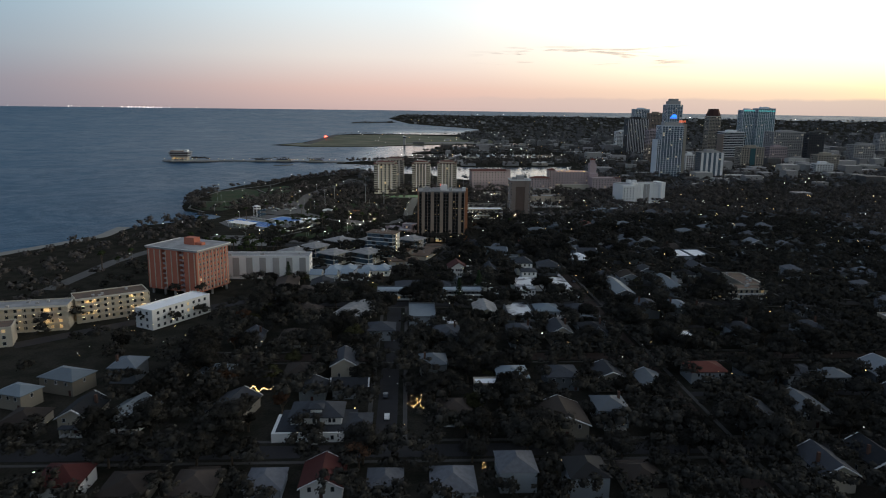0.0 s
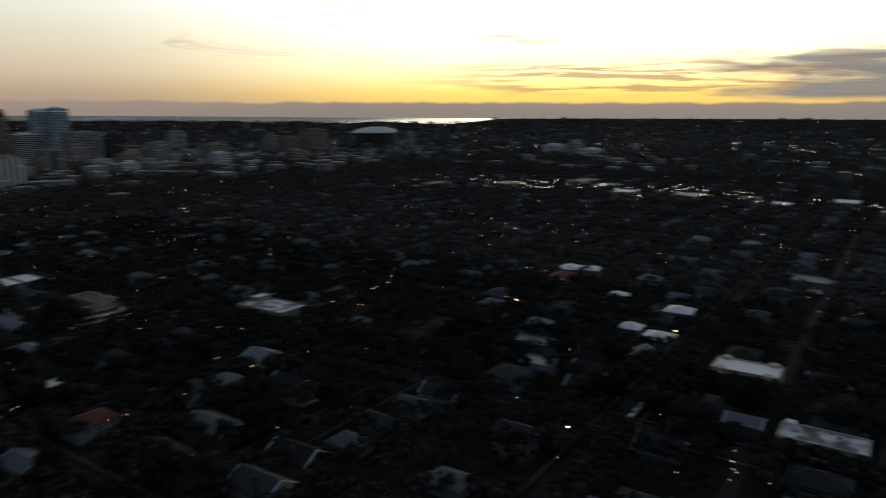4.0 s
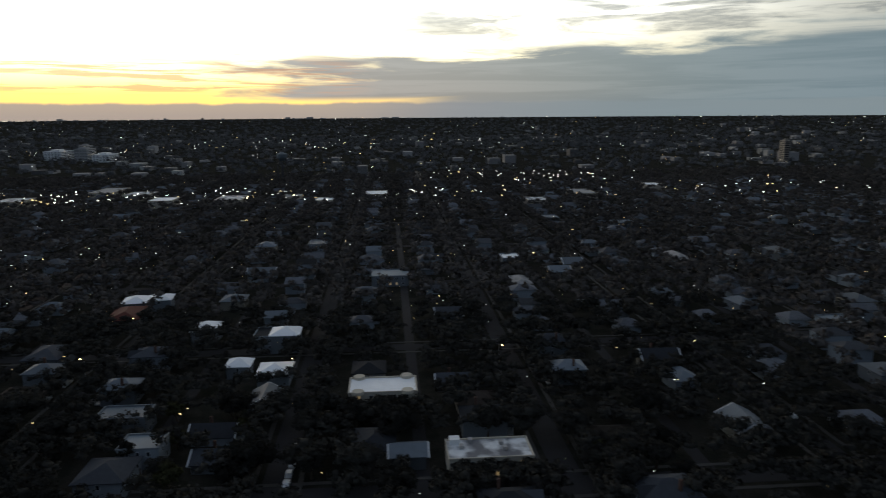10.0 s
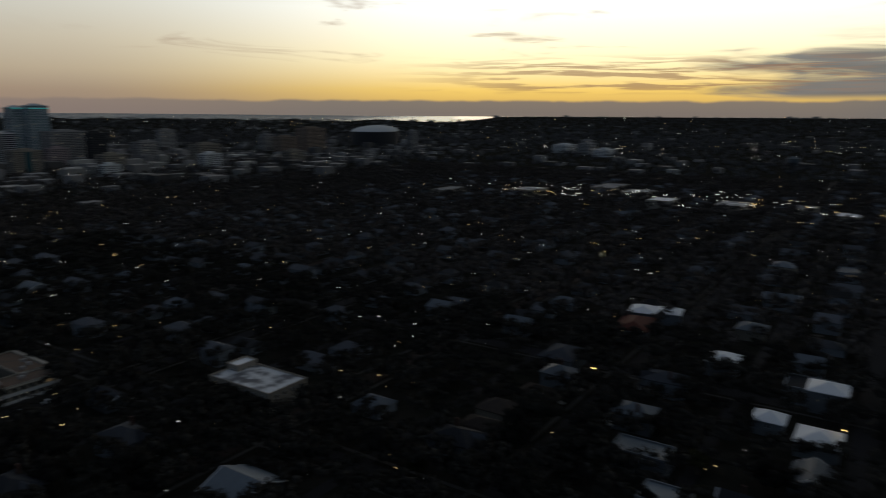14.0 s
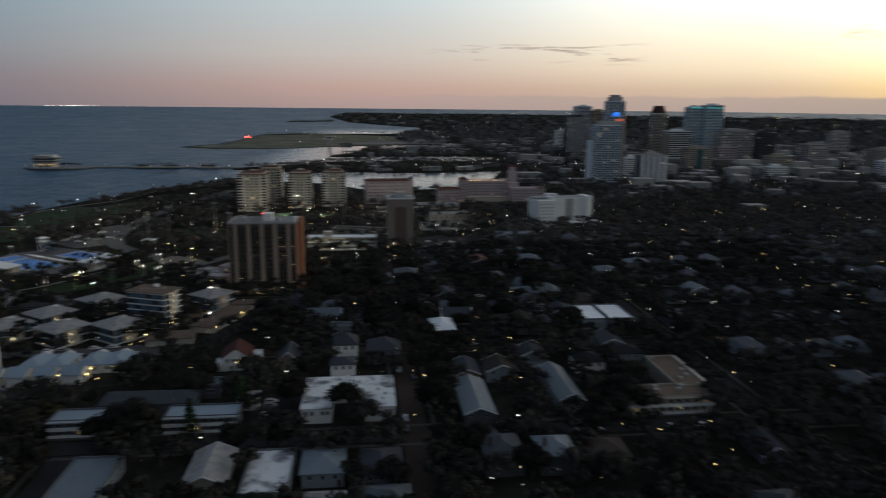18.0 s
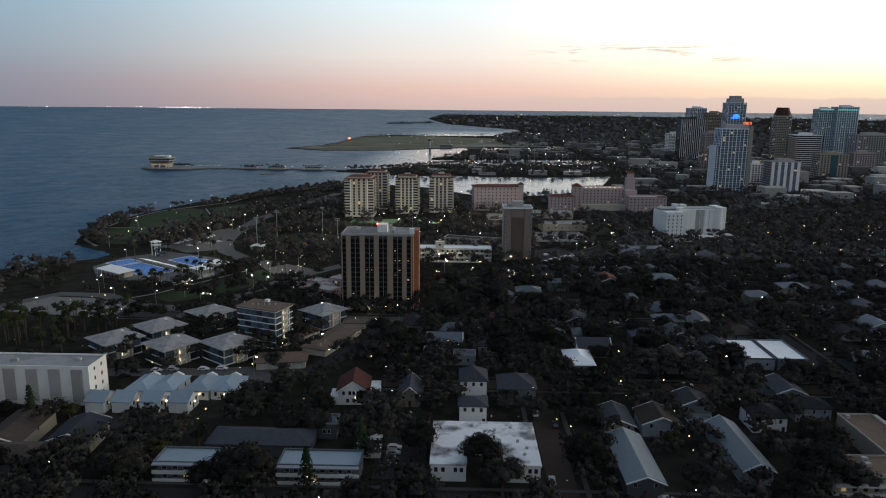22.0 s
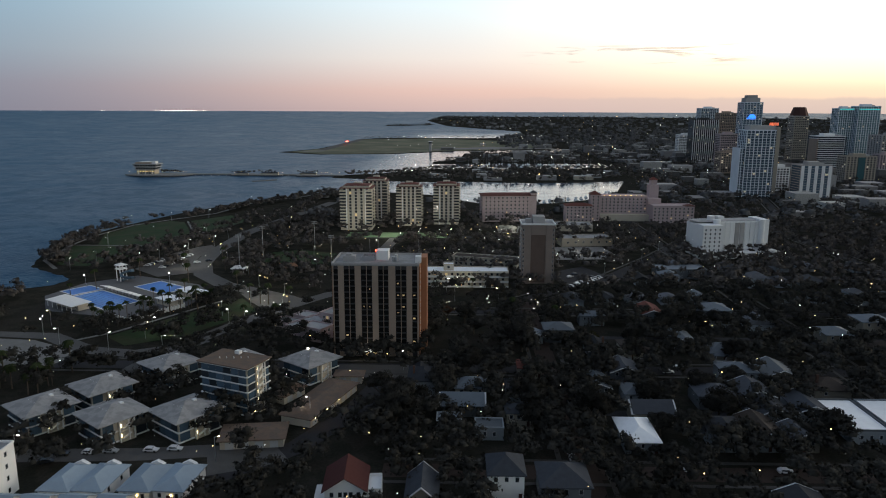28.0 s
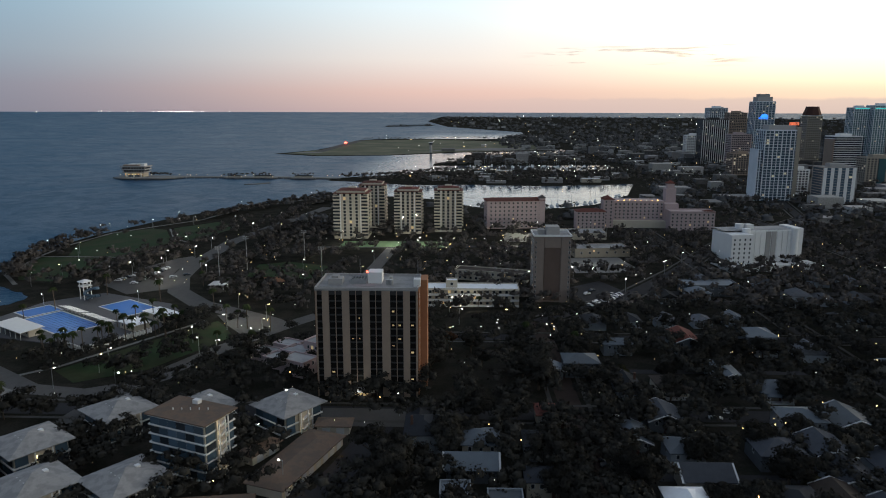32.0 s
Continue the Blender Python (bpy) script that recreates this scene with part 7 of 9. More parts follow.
# (kind, x, y, width, depth, eaves, roof): houses that the flight shows by their roofs
ROOFS = {"shingle": "grey shingle", "metalroof": "pale blue-grey", "whiteroof": "bright white", "shingle2": "brown shingle", "hiproof": "weathered pale", "tile": "red clay tile", "redroof": "deep red"}
for kind, x, y, w, d, h, m in (
        ("h", -50.5, 213, 31, 11, 4, "shingle"), ("f", -32, 223, 6, 7, 5, "metalroof"), ("h", -121, 199, 24, 12, 4.5, "shingle2"),
        ("h", 6.5, 322, 11, 11, 5, "metalroof"), ("h", 24, 321, 9, 10, 5, "shingle"), ("g", 3.5, 308, 14, 9, 4.5, "metalroof"), ("f", -1, 294, 8, 7, 4, "metalroof"), ("h", 22, 300, 8, 8, 5, "shingle"), ("f", 12, 290, 9, 7, 4, "metalroof"),
        ("h", 47.5, 388, 13, 11, 6, "metalroof"), ("g", 36, 384, 8, 7, 4, "metalroof"), ("h", 67, 412, 12, 8, 5, "metalroof"), ("g", 97, 418, 10, 16, 6, "tile"), ("h", 132, 426, 13, 13, 5, "metalroof"), ("g", 101, 381, 9, 16, 4.5, "metalroof"),
        ("g", 66, 341, 11, 12, 5, "shingle"), ("g", 53.5, 327, 8, 13, 4.5, "metalroof"), ("h", 66, 318, 10, 10, 5, "metalroof"), ("g", 67, 303, 13, 10, 5, "shingle"), ("h", 86, 288, 11, 15, 5, "shingle"), ("g", 98, 289, 10, 16, 5, "shingle2"),
        ("h", 109, 338, 13, 11, 6, "metalroof"), ("g", 123.5, 337, 12, 14, 6, "metalroof"), ("h", 93, 318, 13, 12, 5.0, "shingle"), ("g", 107.5, 319, 11, 13, 5.4, "shingle"), ("g", 107, 304, 11, 12, 5, "shingle"), ("g", 121, 308, 10, 14, 5, "shingle"), ("g", 108, 286, 10, 10, 4.5, "shingle"),
        ("f", 141, 513, 30, 14, 6, "metalroof"), ("h", 30, 343, 9, 9, 4.5, "tile"), ("h", 199, 405, 14, 12, 6, "metalroof"), ("h", 171, 385, 12, 12, 6, "metalroof"), ("g", 205, 334, 14, 12, 6, "metalroof"), ("h", 176, 292, 14, 12, 5, "metalroof"),
        ("g", 90, 243, 11, 10, 6, "shingle"), ("f", 88.5, 231, 9, 5, 4, "metalroof"), ("g", 62, 233, 9, 14, 4, "shingle"), ("g", 128, 258, 10, 13, 5.4, "shingle"), ("h", 130, 244, 12, 10, 5, "shingle"), ("g", 75, 231, 12, 11, 5, "shingle2"),
        ("h", -1, 72, 12, 12, 5.5, "shingle"), ("g", 17, 71, 11, 12, 6, "shingle"), ("g", 31.5, 66, 9, 12, 5, "metalroof"), ("h", 57, 77, 14, 11, 5, "tile"), ("h", 78, 77, 13, 12, 5, "shingle"), ("h", 92, 73, 12, 11, 5, "shingle"), ("g", 129, 75, 16, 14, 5, "metalroof"),
        ("g", -8, 36, 14, 16, 5, "shingle2"), ("g", 57, 36, 12, 18, 5, "shingle"), ("g", 77, 41, 12, 17, 5, "metalroof"), ("h", 104, 70, 10, 10, 5, "metalroof"), ("g", -93, 62, 9, 9, 5, "shingle"), ("g", -80, 64, 12, 8, 4.5, "shingle"),
        ("h", -92, 146, 14, 12, 5, "shingle"), ("h", 28, 142, 13, 10, 4.6, "metalroof"), ("g", 12, 142, 10, 8, 4.6, "hiproof"), ("h", -71, 130, 12, 12, 5, "shingle"),
        ("h", 354, -11, 13, 12, 5, "metalroof"), ("g", 317, -122, 13, 12, 5, "shingle"), ("h", 379, -170, 20, 10, 5, "hiproof"), ("g", 400, -198, 13, 12, 6, "metalroof"), ("g", 423, -212, 14, 12, 6, "metalroof"), ("f", 615, -243, 18, 12, 7, "metalroof"), ("h", 432, -286, 26, 12, 6, "hiproof"),
        ("h", 442, -365, 22, 12, 6, "metalroof"), ("h", 317, -334, 16, 12, 6, "metalroof"), ("g", 185, -205, 14, 11, 4.5, "metalroof"), ("h", 505, -3, 14, 14, 6, "metalroof"), ("f", 511, -40, 20, 12, 6, "metalroof"), ("g", 416, -15, 12, 16, 6, "metalroof"), ("g", 218, -50, 13, 10, 5, "metalroof"),
        ("h", 170, -15, 14, 13, 5, "shingle"), ("h", 182, -88, 15, 12, 5, "shingle"), ("g", 176, -98, 9, 10, 4.5, "metalroof"), ("h", 273, 47, 18, 14, 5, "shingle"), ("h", 243, -85, 13, 12, 5, "shingle")):
    lab = ROOFS[m] + (" flat roof" if kind == "f" else " hip roof" if kind == "h" else " gable roof")
    if not clear_of(x, y, 1.0):
        continue
    m = "dullroof" if m == "metalroof" else m
    if kind == "h":
        hipped(x, y, 0, w, d, h, m, ("two-storey house with a " if h > 5.2 else "low house with a ") + lab, ("siding", "siding2", "siding")[int(x + y) % 3])
    elif kind == "g":
        gabled(x, y, 0, w, d, h, w * 0.2, ("siding", "siding2", "siding")[int(x + y) % 3], m, ("two-storey house with a " if h > 5.2 else "low house with a ") + lab)
    else:
        flat_hall(x, y, 0, w, d, h, m, "plain block with a " + lab, "siding", "house")
gabled(-108.0, 214.0, 4, 12, 14, 5.0, 2.0, "siding2", "shingle", "cream house with a low dark gable")
gabled(-128.0, 215.0, 4, 12, 22, 5.0, 2.0, "siding2", "shingle2", "cream house with a brown gable roof")
# the large dark-roofed house by the first avenue
bigh = thing("house", -88.0, 36.0, 0, 0, "white two-storey house with dark roofs, dormer and wide porch", "house")
reserve(-88, 36, 34, 18, 0)
part("body", box(-8, 8, -5, 6, -0.3, 7.0), M["white"], bigh)
part("roof", hip_roof(16, 11, 7.1, 3.0, 0.7), M["shingle"], bigh, "dark grey hip roof")
part("lower_walls", box(-13.5, 9, -9, 5, -0.3, 3.2), M["white"], bigh)
part("lower_roof", hip_roof(23.5, 15, 3.4, 2.0, 0.6), M["shingle"], bigh)
part("side_wing", box(9, 17, -6, 4, -0.3, 3.6), M["white"], bigh)
part("wing_roof", put_roof(13, -1, 8, 10, 3.7, 1.9), M["shingle"], bigh)
part("dormer", box(-1.8, 1.8, -4.4, -1.5, 7.4, 9.4), M["white"], bigh)
part("dormer_roof", put_roof(0, -3, 3.6, 2.9, 9.5, 0.9), M["shingle"], bigh)
for x in (-5.6, -4.3, -0.7, 0.7, 4.3, 5.6):
    put_part("window", HWIN, bigh, (x, -5.0, 5.6))
for x in (-6, 5.4):
    put_part("window", HWIN, bigh, (x, -9.0, 1.7))
put_part("door", DOOR_ME, bigh, (0, -9.0, 0.2), 0, (1.4, 1, 1))
tagged(part("path", strip([(-88, 25.5), (-88, 27)], 2.0, -0.2, 0.09), M["walk"], None), "pale front path to the porch", "path", kind="structure")
hipped(-152.0, 1.0, 0, 12, 12, 4.6, "redroof", "house with a deep red hip roof", rise=3.0)
hipped(-133.0, -4.0, 0, 11, 12, 4.6, "shingle2", "low house under dark brown shingles", "siding2")
gabled(-82.0, 0.0, 0, 11, 13, 4.6, 2.8, "white", "redroof", "white house with a dark red gable roof")
gabled(-118.0, 48.0, -12, 12, 16, 4.4, 2.6, "siding2", "shingle", "grey-roofed house set askew")
hipped(-194.0, 58.0, -20, 11, 9, 5.6, "metalroof", "cream two-storey house with pale hip roof", "siding2")
hipped(-184.0, 72.0, -20, 15, 11, 5.8, "metalroof", "cream gabled villa with pale roofs", "siding2")
gabled(-150.0, 42.0, -14, 12, 15, 4.8, 3.0, "white", "metalroof", "white house with shiny pale gables")
hipped(-20.0, 70.0, 0, 11, 12, 6.2, "metalroof", "two-storey grey house with a pale hip roof", "siding")
for x, y, w, d, m in ((-40, 140, 8, 12, "whiteroof"), (65, 118, 10, 10, "whiteroof"), (-30, 65, 9, 6, "whiteroof")):
    flat_hall(x, y, 0, w, d, 4.4, m, "low house with a flat white roof", "siding2", "house")
# the sunset side: halls and pale roofs
wr = flat_hall(219.5, -90.5, 0, 14.0, 23.5, 7.0, "whiteroof", "two-storey block with a curved white parapet and roof", "cream", "apartment_block")
for s in (-1, 1):
    for u in (-7.5, 7.5):
        part("parapet_arch", cylinder(u * 0.93, s * 8.5, 7.0, 8.0, 2.2, 2.0, 14), M["cream"], wr)
r2 = flat_hall(170.5, -121.0, 0, 12.0, 24.0, 6.2, "stainroof", "two-storey block with a stained white roof", "cream", "apartment_block")
part("roof_hatch", box(3, 6, 8, 11, 6.2, 7.8), M["white"], r2)
flat_hall(180.0, 126.0, 0, 18.0, 31.0, 7.0, "stainroof", "broad hall with a pale gravel roof", "tan")
flat_hall(184.0, 139.0, 0, 9.0, 6.0, 9.0, "whiteroof", "raised white roof of the broad hall", "tan")
for x, y, w, d, h in ((300, -10, 14, 11, 6), (253, -34, 9, 9, 5), (245.5, -49, 13, 12, 5), (352, 39, 14, 12, 6), (356, 28, 12, 12, 6), (330, 36, 24, 14, 5), (283, -48, 12, 12, 8), (224, -201, 13, 9, 5), (321, -274, 14, 10, 5), (364, -365, 12, 10, 5), (205, -277, 10, 9, 5), (222, -279, 13, 11, 5)):
    m, lab = ("tile", "low house with a clay tile roof") if w == 24 else ("dullroof", "house with a dull pale hip roof") if y < -190 else ("whiteroof", "house with a bright white hip roof")
    hipped(x, y, 8 if x > 300 else 0, w, d, h, m, lab, "siding", rise=2.4)
for x, y, w, d, m in ((184, -20, 10, 12, "metalroof"), (206, -7, 10, 16, "metalroof"), (443, -175, 16, 12, "whiteroof"), (582, -300, 16, 18, "metalroof"), (400, -94, 18, 22, "metalroof"), (281, -300, 14, 14, "metalroof"), (288, -43, 14, 18, "shingle")):
    flat_hall(x, y, 0, w, d, 6.2, m, "pale-roofed building among dark trees", "siding", "house")
for i, (x, y, w, d, h) in enumerate(((788, 157, 34, 26, 9), (807, 87, 46, 30, 7), (830, 20, 30, 20, 6), (840, -80, 40, 26, 7), (870, 210, 40, 30, 7), (905, 260, 60, 30, 8), (790, -20, 30, 24, 6), (760, -260, 34, 22, 6), (820, -330, 50, 26, 7), (900, -450, 40, 24, 6), (810, 330, 40, 30, 8), (760, 420, 50, 24, 7))):
    flat_hall(x, y, 0, w, d, h, ("whiteroof", "stainroof", "flatroof")[i % 3], "flat-roofed shop building on the far avenue", "cream", "shop_building")

# ---- houses along the avenues ----
for x, y, w, d in ((92, 585, 44, 44), (80, 508, 34, 60), (58.5, 284, 17, 30), (18.8, 210, 40, 36), (60.5, 202, 15, 34), (94, 211, 13, 36), (-63.5, 198, 25, 17), (-29.5, 197, 29, 18), (-28, 252, 24, 22), (15, 246, 14, 30), (-95, 247, 60, 32), (-147, 247, 64, 26), (219.5, -90.5, 30, 38), (170.5, -121, 26, 36), (180, 126, 28, 42), (249, -42, 24, 30), (140, 216, 22, 36)):
    KEEP_OUT.append((x, y, w / 2, d / 2, 0))
rng = random.Random(21)
near_houses, far_houses = [], []
for y in AVENUES:
    for side in (-1, 1):
        x = -200.0
        while x < 1000:
            x += rng.uniform(15.5, 19.0)
            hy = y + side * rng.uniform(19.0, 22.5)
            if on_land(x, hy) < 60 or not off_roads(x, hy, 7.5) or not clear_of(x, hy, 7.5) or (y >= 349 and side > 0 and x < 60) or (y > 349 and x < 60) or (x < -20 and 225 < hy < 400):
                continue
            if x < -130 and y < 300 and hy > 100:
                continue
            near = (-210 < x < 150 and 0 < hy < 330) or (0 < x < 190 and 330 <= hy < 400) or (140 < x < 270 and -230 < hy < 60)
            if rng.random() < (0.28 if x > 130 and y < 200 else 0.15):
                continue
            hy += rng.uniform(-2.5, 4.0)
            (near_houses if near else far_houses).append((x, hy, 0 if side > 0 else 180))
for i, (x, y, rz) in enumerate(near_houses[:300]):
    k = rng.choices(range(8), (5, 4, 4, 3, 1.2, 3, 0.15, 1.6))[0]
    h = copy_thing(PROTO[k], pose(x, y, 0, 0, 0, rz + rng.uniform(-3, 3)))
    KEEP_OUT.append((x, y, 6, 7.5, 0))


def distant_houses(rows, rng):
    walls, roofs, pale = bmesh.new(), bmesh.new(), bmesh.new()
    for x, y, rz in rows:
        w, d, h = rng.uniform(8, 12), rng.uniform(10, 14), rng.choice((3.4, 3.4, 6.2))
        KEEP_OUT.append((x, y, 6, 7, 0))
        add_box(walls, x - w / 2, x + w / 2, y - d / 2, y + d / 2, -0.3, h)
        bm = pale if rng.random() < 0.09 else roofs
        a, b = w / 2 + 0.5, d / 2 + 0.5
        v = [bm.verts.new(p) for p in ((x - a, y - b, h), (x + a, y - b, h), (x + a, y + b, h), (x - a, y + b, h))]
        e = rng.choice((0.0, 0.0, 1.0)) * d * 0.5
        r0, r1 = bm.verts.new((x, y - d * 0.15 - e * 0.7, h + w * 0.25)), bm.verts.new((x, y + d * 0.15 + e * 0.7, h + w * 0.25))
        bm.faces.new((v[0], v[1], r0)), bm.faces.new((v[1], v[2], r1, r0)), bm.faces.new((v[2], v[3], r1)), bm.faces.new((v[3], v[0], r0, r1))
    t = thing("distant_houses", 0, 0, 0, 0, "rows of small houses half hidden in trees", "houses", kind="stuff")
    for n, bm, m in (("body", walls, "siding"), ("roofing", roofs, "farroof"), ("pale_roofing", pale, "dullroof")):
        tagged(part(n, bm, M[m], t), kind="stuff")


def island_material(name, color, rough, spread):
    m = bpy.data.materials.new(name)
    m.use_nodes = True
    nt = m.node_tree
    p = nt.nodes["Principled BSDF"]
    p.inputs["Roughness"].default_value = rough
    geo = nt.nodes.new("ShaderNodeNewGeometry")
    nz = nt.nodes.new("ShaderNodeTexNoise")
    nz.inputs["Scale"].default_value = 0.7
    nt.links.new(geo.outputs["Position"], nz.inputs["Vector"])
    v = math_node(nt, "ADD", 1 - spread, math_node(nt, "MULTIPLY", geo.outputs["Random Per Island"], 2 * spread))
    v = math_node(nt, "MULTIPLY", v, math_node(nt, "ADD", 0.6, math_node(nt, "MULTIPLY", nz.outputs[0], 0.8)))
    nt.links.new(mix_node(nt, 1.0, color, v, "MULTIPLY"), p.inputs["Base Color"])
    return m


M["farroof"] = island_material("distant_roofs", (0.066, 0.070, 0.080), 0.9, 0.9)
distant_houses(far_houses, rng)
KEEP_OUT.extend([(-112, 55, 9, 8, 0), (-57, 37, 4, 9, 0)])     # garden lights
# low buildings towards the town and far suburbs
lows, lows2, lows3 = bmesh.new(), bmesh.new(), bmesh.new()
for gx in range(270, 1150, 62):
    for gy in range(830, 1800, 58):
        x, y = gx + rng.uniform(-16, 16), gy + rng.uniform(-14, 14)
        if rng.random() < 0.78 and on_land(x, y) > 30 and clear_of(x, y, 13) and off_roads(x, y, 12):
            w, d, h = rng.uniform(16, 38), rng.uniform(14, 28), rng.choice((5, 7, 9, 12, 16))
            add_box(lows if rng.random() < 0.7 else lows2, x - w / 2, x + w / 2, y - d / 2, y + d / 2, -0.3, h)
            KEEP_OUT.append((x, y, w / 2, d / 2, 0))
for i in range(620):
    a, r = radians(rng.uniform(-4, 128)), rng.uniform(700, 3900)
    x, y = r * math.sin(a), r * math.cos(a)
    if on_land(x, y) < 25 or not clear_of(x, y, 14) or (r < 1000 and x < 420 and y < 700) or (x < 1150 and y < 620) or (r > 2300 and a < 0.7 and rng.random() < 0.85):
        continue
    w, d, h = rng.uniform(12, 34), rng.uniform(10, 26), rng.uniform(4, 9) if rng.random() < 0.8 else rng.uniform(9, 20)
    z = float(bowl(x, y))
    add_box(lows if x < 330 or rng.random() < 0.88 else lows2, x - w / 2, x + w / 2, y - d / 2, y + d / 2, z - 2, z + h)
suburb = bmesh.new()
for i in range(1500):
    a, r = radians(rng.uniform(-3, 60)), rng.uniform(1500, 4200)
    x, y = r * math.sin(a), r * math.cos(a)
    if on_land(x, y) < 20 or not clear_of(x, y, 8) or (x < 130 and 1700 < y < 2620) or (r > 2300 and rng.random() < 0.78):
        continue
    w, d, z = rng.uniform(9, 26), rng.uniform(8, 18), float(bowl(x, y))
    add_box(suburb, x - w / 2, x + w / 2, y - d / 2, y + d / 2, z - 2, z + rng.uniform(5, 10))
beach = bmesh.new()
for i in range(22):
    a, r = radians(rng.uniform(60, 92)), rng.uniform(4740, 4780)
    x, y, w = r * math.sin(a), r * math.cos(a), rng.uniform(6, 24)
    z = float(bowl(x, y))
    add_box(beach, x - 8, x + 8, y - w, y + w, z - 4, z + rng.choice((5, 7, 8, 12)))
M["lowbuild"] = island_material("distant_blocks", (0.21, 0.20, 0.195), 0.9, 0.7)
M["suburb"] = island_material("distant_pale_blocks", (0.20, 0.20, 0.20), 0.9, 0.8)
M["paleblock"] = island_material("distant_cream_blocks", (0.34, 0.33, 0.31), 0.9, 0.5)
t = thing("distant_buildings", 0, 0, 0, 0, "low flat-roofed town buildings spreading to the horizon", "buildings", kind="stuff")
tagged(part("block_mass", lows, M["lowbuild"], t), kind="stuff")
tagged(part("beach_block_mass", beach, M["grey"], t), kind="stuff")
tagged(part("suburb_block_mass", suburb, M["suburb"], t), kind="stuff")
tagged(part("pale_block_mass", lows2, M["paleblock"], t), kind="stuff")
for h in PROTO:
    h.location = (0, 0, 0)

for i in range(30):
    x, y = rng.uniform(-60, 290), rng.uniform(1120, 1850)
    if on_land(x, y) > 18:
        w, d = rng.uniform(12, 30), rng.uniform(10, 20)
        KEEP_OUT.append((x, y, w / 2, d / 2, 0))
        long_block("harbour_shed", x, y, 0, w, d, rng.uniform(4, 8), 1, ("white", "cream", "grey")[i % 3], "whiteroof", "pale low harbour building near the marina", bays=(2, 1), me=HWIN, seed=200 + i, category="harbour building") if i % 4 == 0 else add_box(lows3, x - w / 2, x + w / 2, y - d / 2, y + d / 2, -0.3, rng.uniform(3, 7))
tagged(part("harbour_roof_mass", lows3, M["grey"], t), kind="stuff")
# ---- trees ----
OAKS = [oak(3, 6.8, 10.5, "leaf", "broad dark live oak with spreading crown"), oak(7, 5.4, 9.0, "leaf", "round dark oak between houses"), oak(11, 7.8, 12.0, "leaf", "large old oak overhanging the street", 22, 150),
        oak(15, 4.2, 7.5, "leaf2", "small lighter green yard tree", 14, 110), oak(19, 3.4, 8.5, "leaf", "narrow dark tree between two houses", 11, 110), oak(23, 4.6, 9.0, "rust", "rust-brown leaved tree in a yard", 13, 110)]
PALMS = [palm_tree(2, 11.0, "tall slender palm with drooping fronds"), palm_tree(5, 7.5, "medium cabbage palm with ragged fronds")]
PINES = [pine_tree(4, 15.0, "tall dark Norfolk pine")]


def plant(proto, x, y, s=1.0, z=0.0):
    c = copy_thing(proto, pose(x, y, z, 0, 0, rng.uniform(0, 360)))
    c.scale = (s, s, s * rng.uniform(0.9, 1.1))


def far_wood(name, rows, lobes, per, leaf, size, label, seed, fine=False):
    r = np.random.default_rng(seed)
    rows = np.array(rows)
    n = len(rows)
    a = r.uniform(0, 2 * math.pi, (n, lobes))
    spread = 0.78 if lobes > 4 else 0.55
    q = rows[:, 2:3] * (spread * np.sqrt(r.uniform(0.1, 1, (n, lobes))) if lobes > 1 else np.zeros((n, 1)))
    size_l = rows[:, 2:3] * (r.uniform(0.26, 0.50, (n, lobes)) if lobes > 4 else r.uniform(0.42, 0.72, (n, lobes)) if lobes > 1 else np.ones((n, 1)))
    top = rows[:, 3:4] * (r.uniform(0.80, 1.06, (n, lobes)) - (0.22 * (q / rows[:, 2:3]) ** 2 if lobes > 4 else 0.0))
    mids = np.stack([rows[:, 0:1] + q * np.cos(a), rows[:, 1:2] + q * np.sin(a), rows[:, 4:5] + np.maximum(top - size_l * 0.74, 0.35 * rows[:, 3:4])], 2).reshape(-1, 3)
    ob = new(name, crown_mesh(name, mids, size_l.reshape(-1), per, size, leaf, seed, fine))
    return tagged(ob, label, "trees", kind="stuff")


near_t, stand_t, mid_t, far_t = [], [], [], []


PARK_LAMPS = [(-300, 620), (-296, 690), (-262, 765), (-228, 850), (-170, 930), (-205, 640), (-185, 600), (-170, 570), (-155, 540), (-130, 505), (-115, 475), (-95, 455), (-90, 430), (-110, 405), (-140, 388), (-175, 372), (-205, 350), (-225, 310), (-240, 280),
              (-150, 430), (-170, 410), (-195, 400), (-190, 385), (-215, 470), (-170, 480), (-245, 540), (-262, 590), (-100, 560), (-90, 520), (-60, 490), (-60, 540), (-58, 590), (-20, 440), (0, 450), (24, 450), (-5, 470),
              (40, 530), (70, 545), (95, 515), (130, 560), (150, 590), (-150, 700), (-140, 760), (-120, 820), (-30, 640), (20, 640), (80, 650), (120, 690),
              (-125, 363), (-141, 382), (-150, 366), (-101, 401), (-118, 419), (-91, 418), (-109, 438), (-250, 516), (-272, 610), (-293, 698), (-267, 720), (-239, 741), (-166, 764), (-185, 633), (-174, 702), (-214, 537), (-215, 571), (-199, 585), (-190, 560), (-176, 522), (-205, 548), (-60, 350), (-20, 346), (-48, 300), (-70, 270), (-130, 270)]
LAMP_XY = np.array(PARK_LAMPS, float)


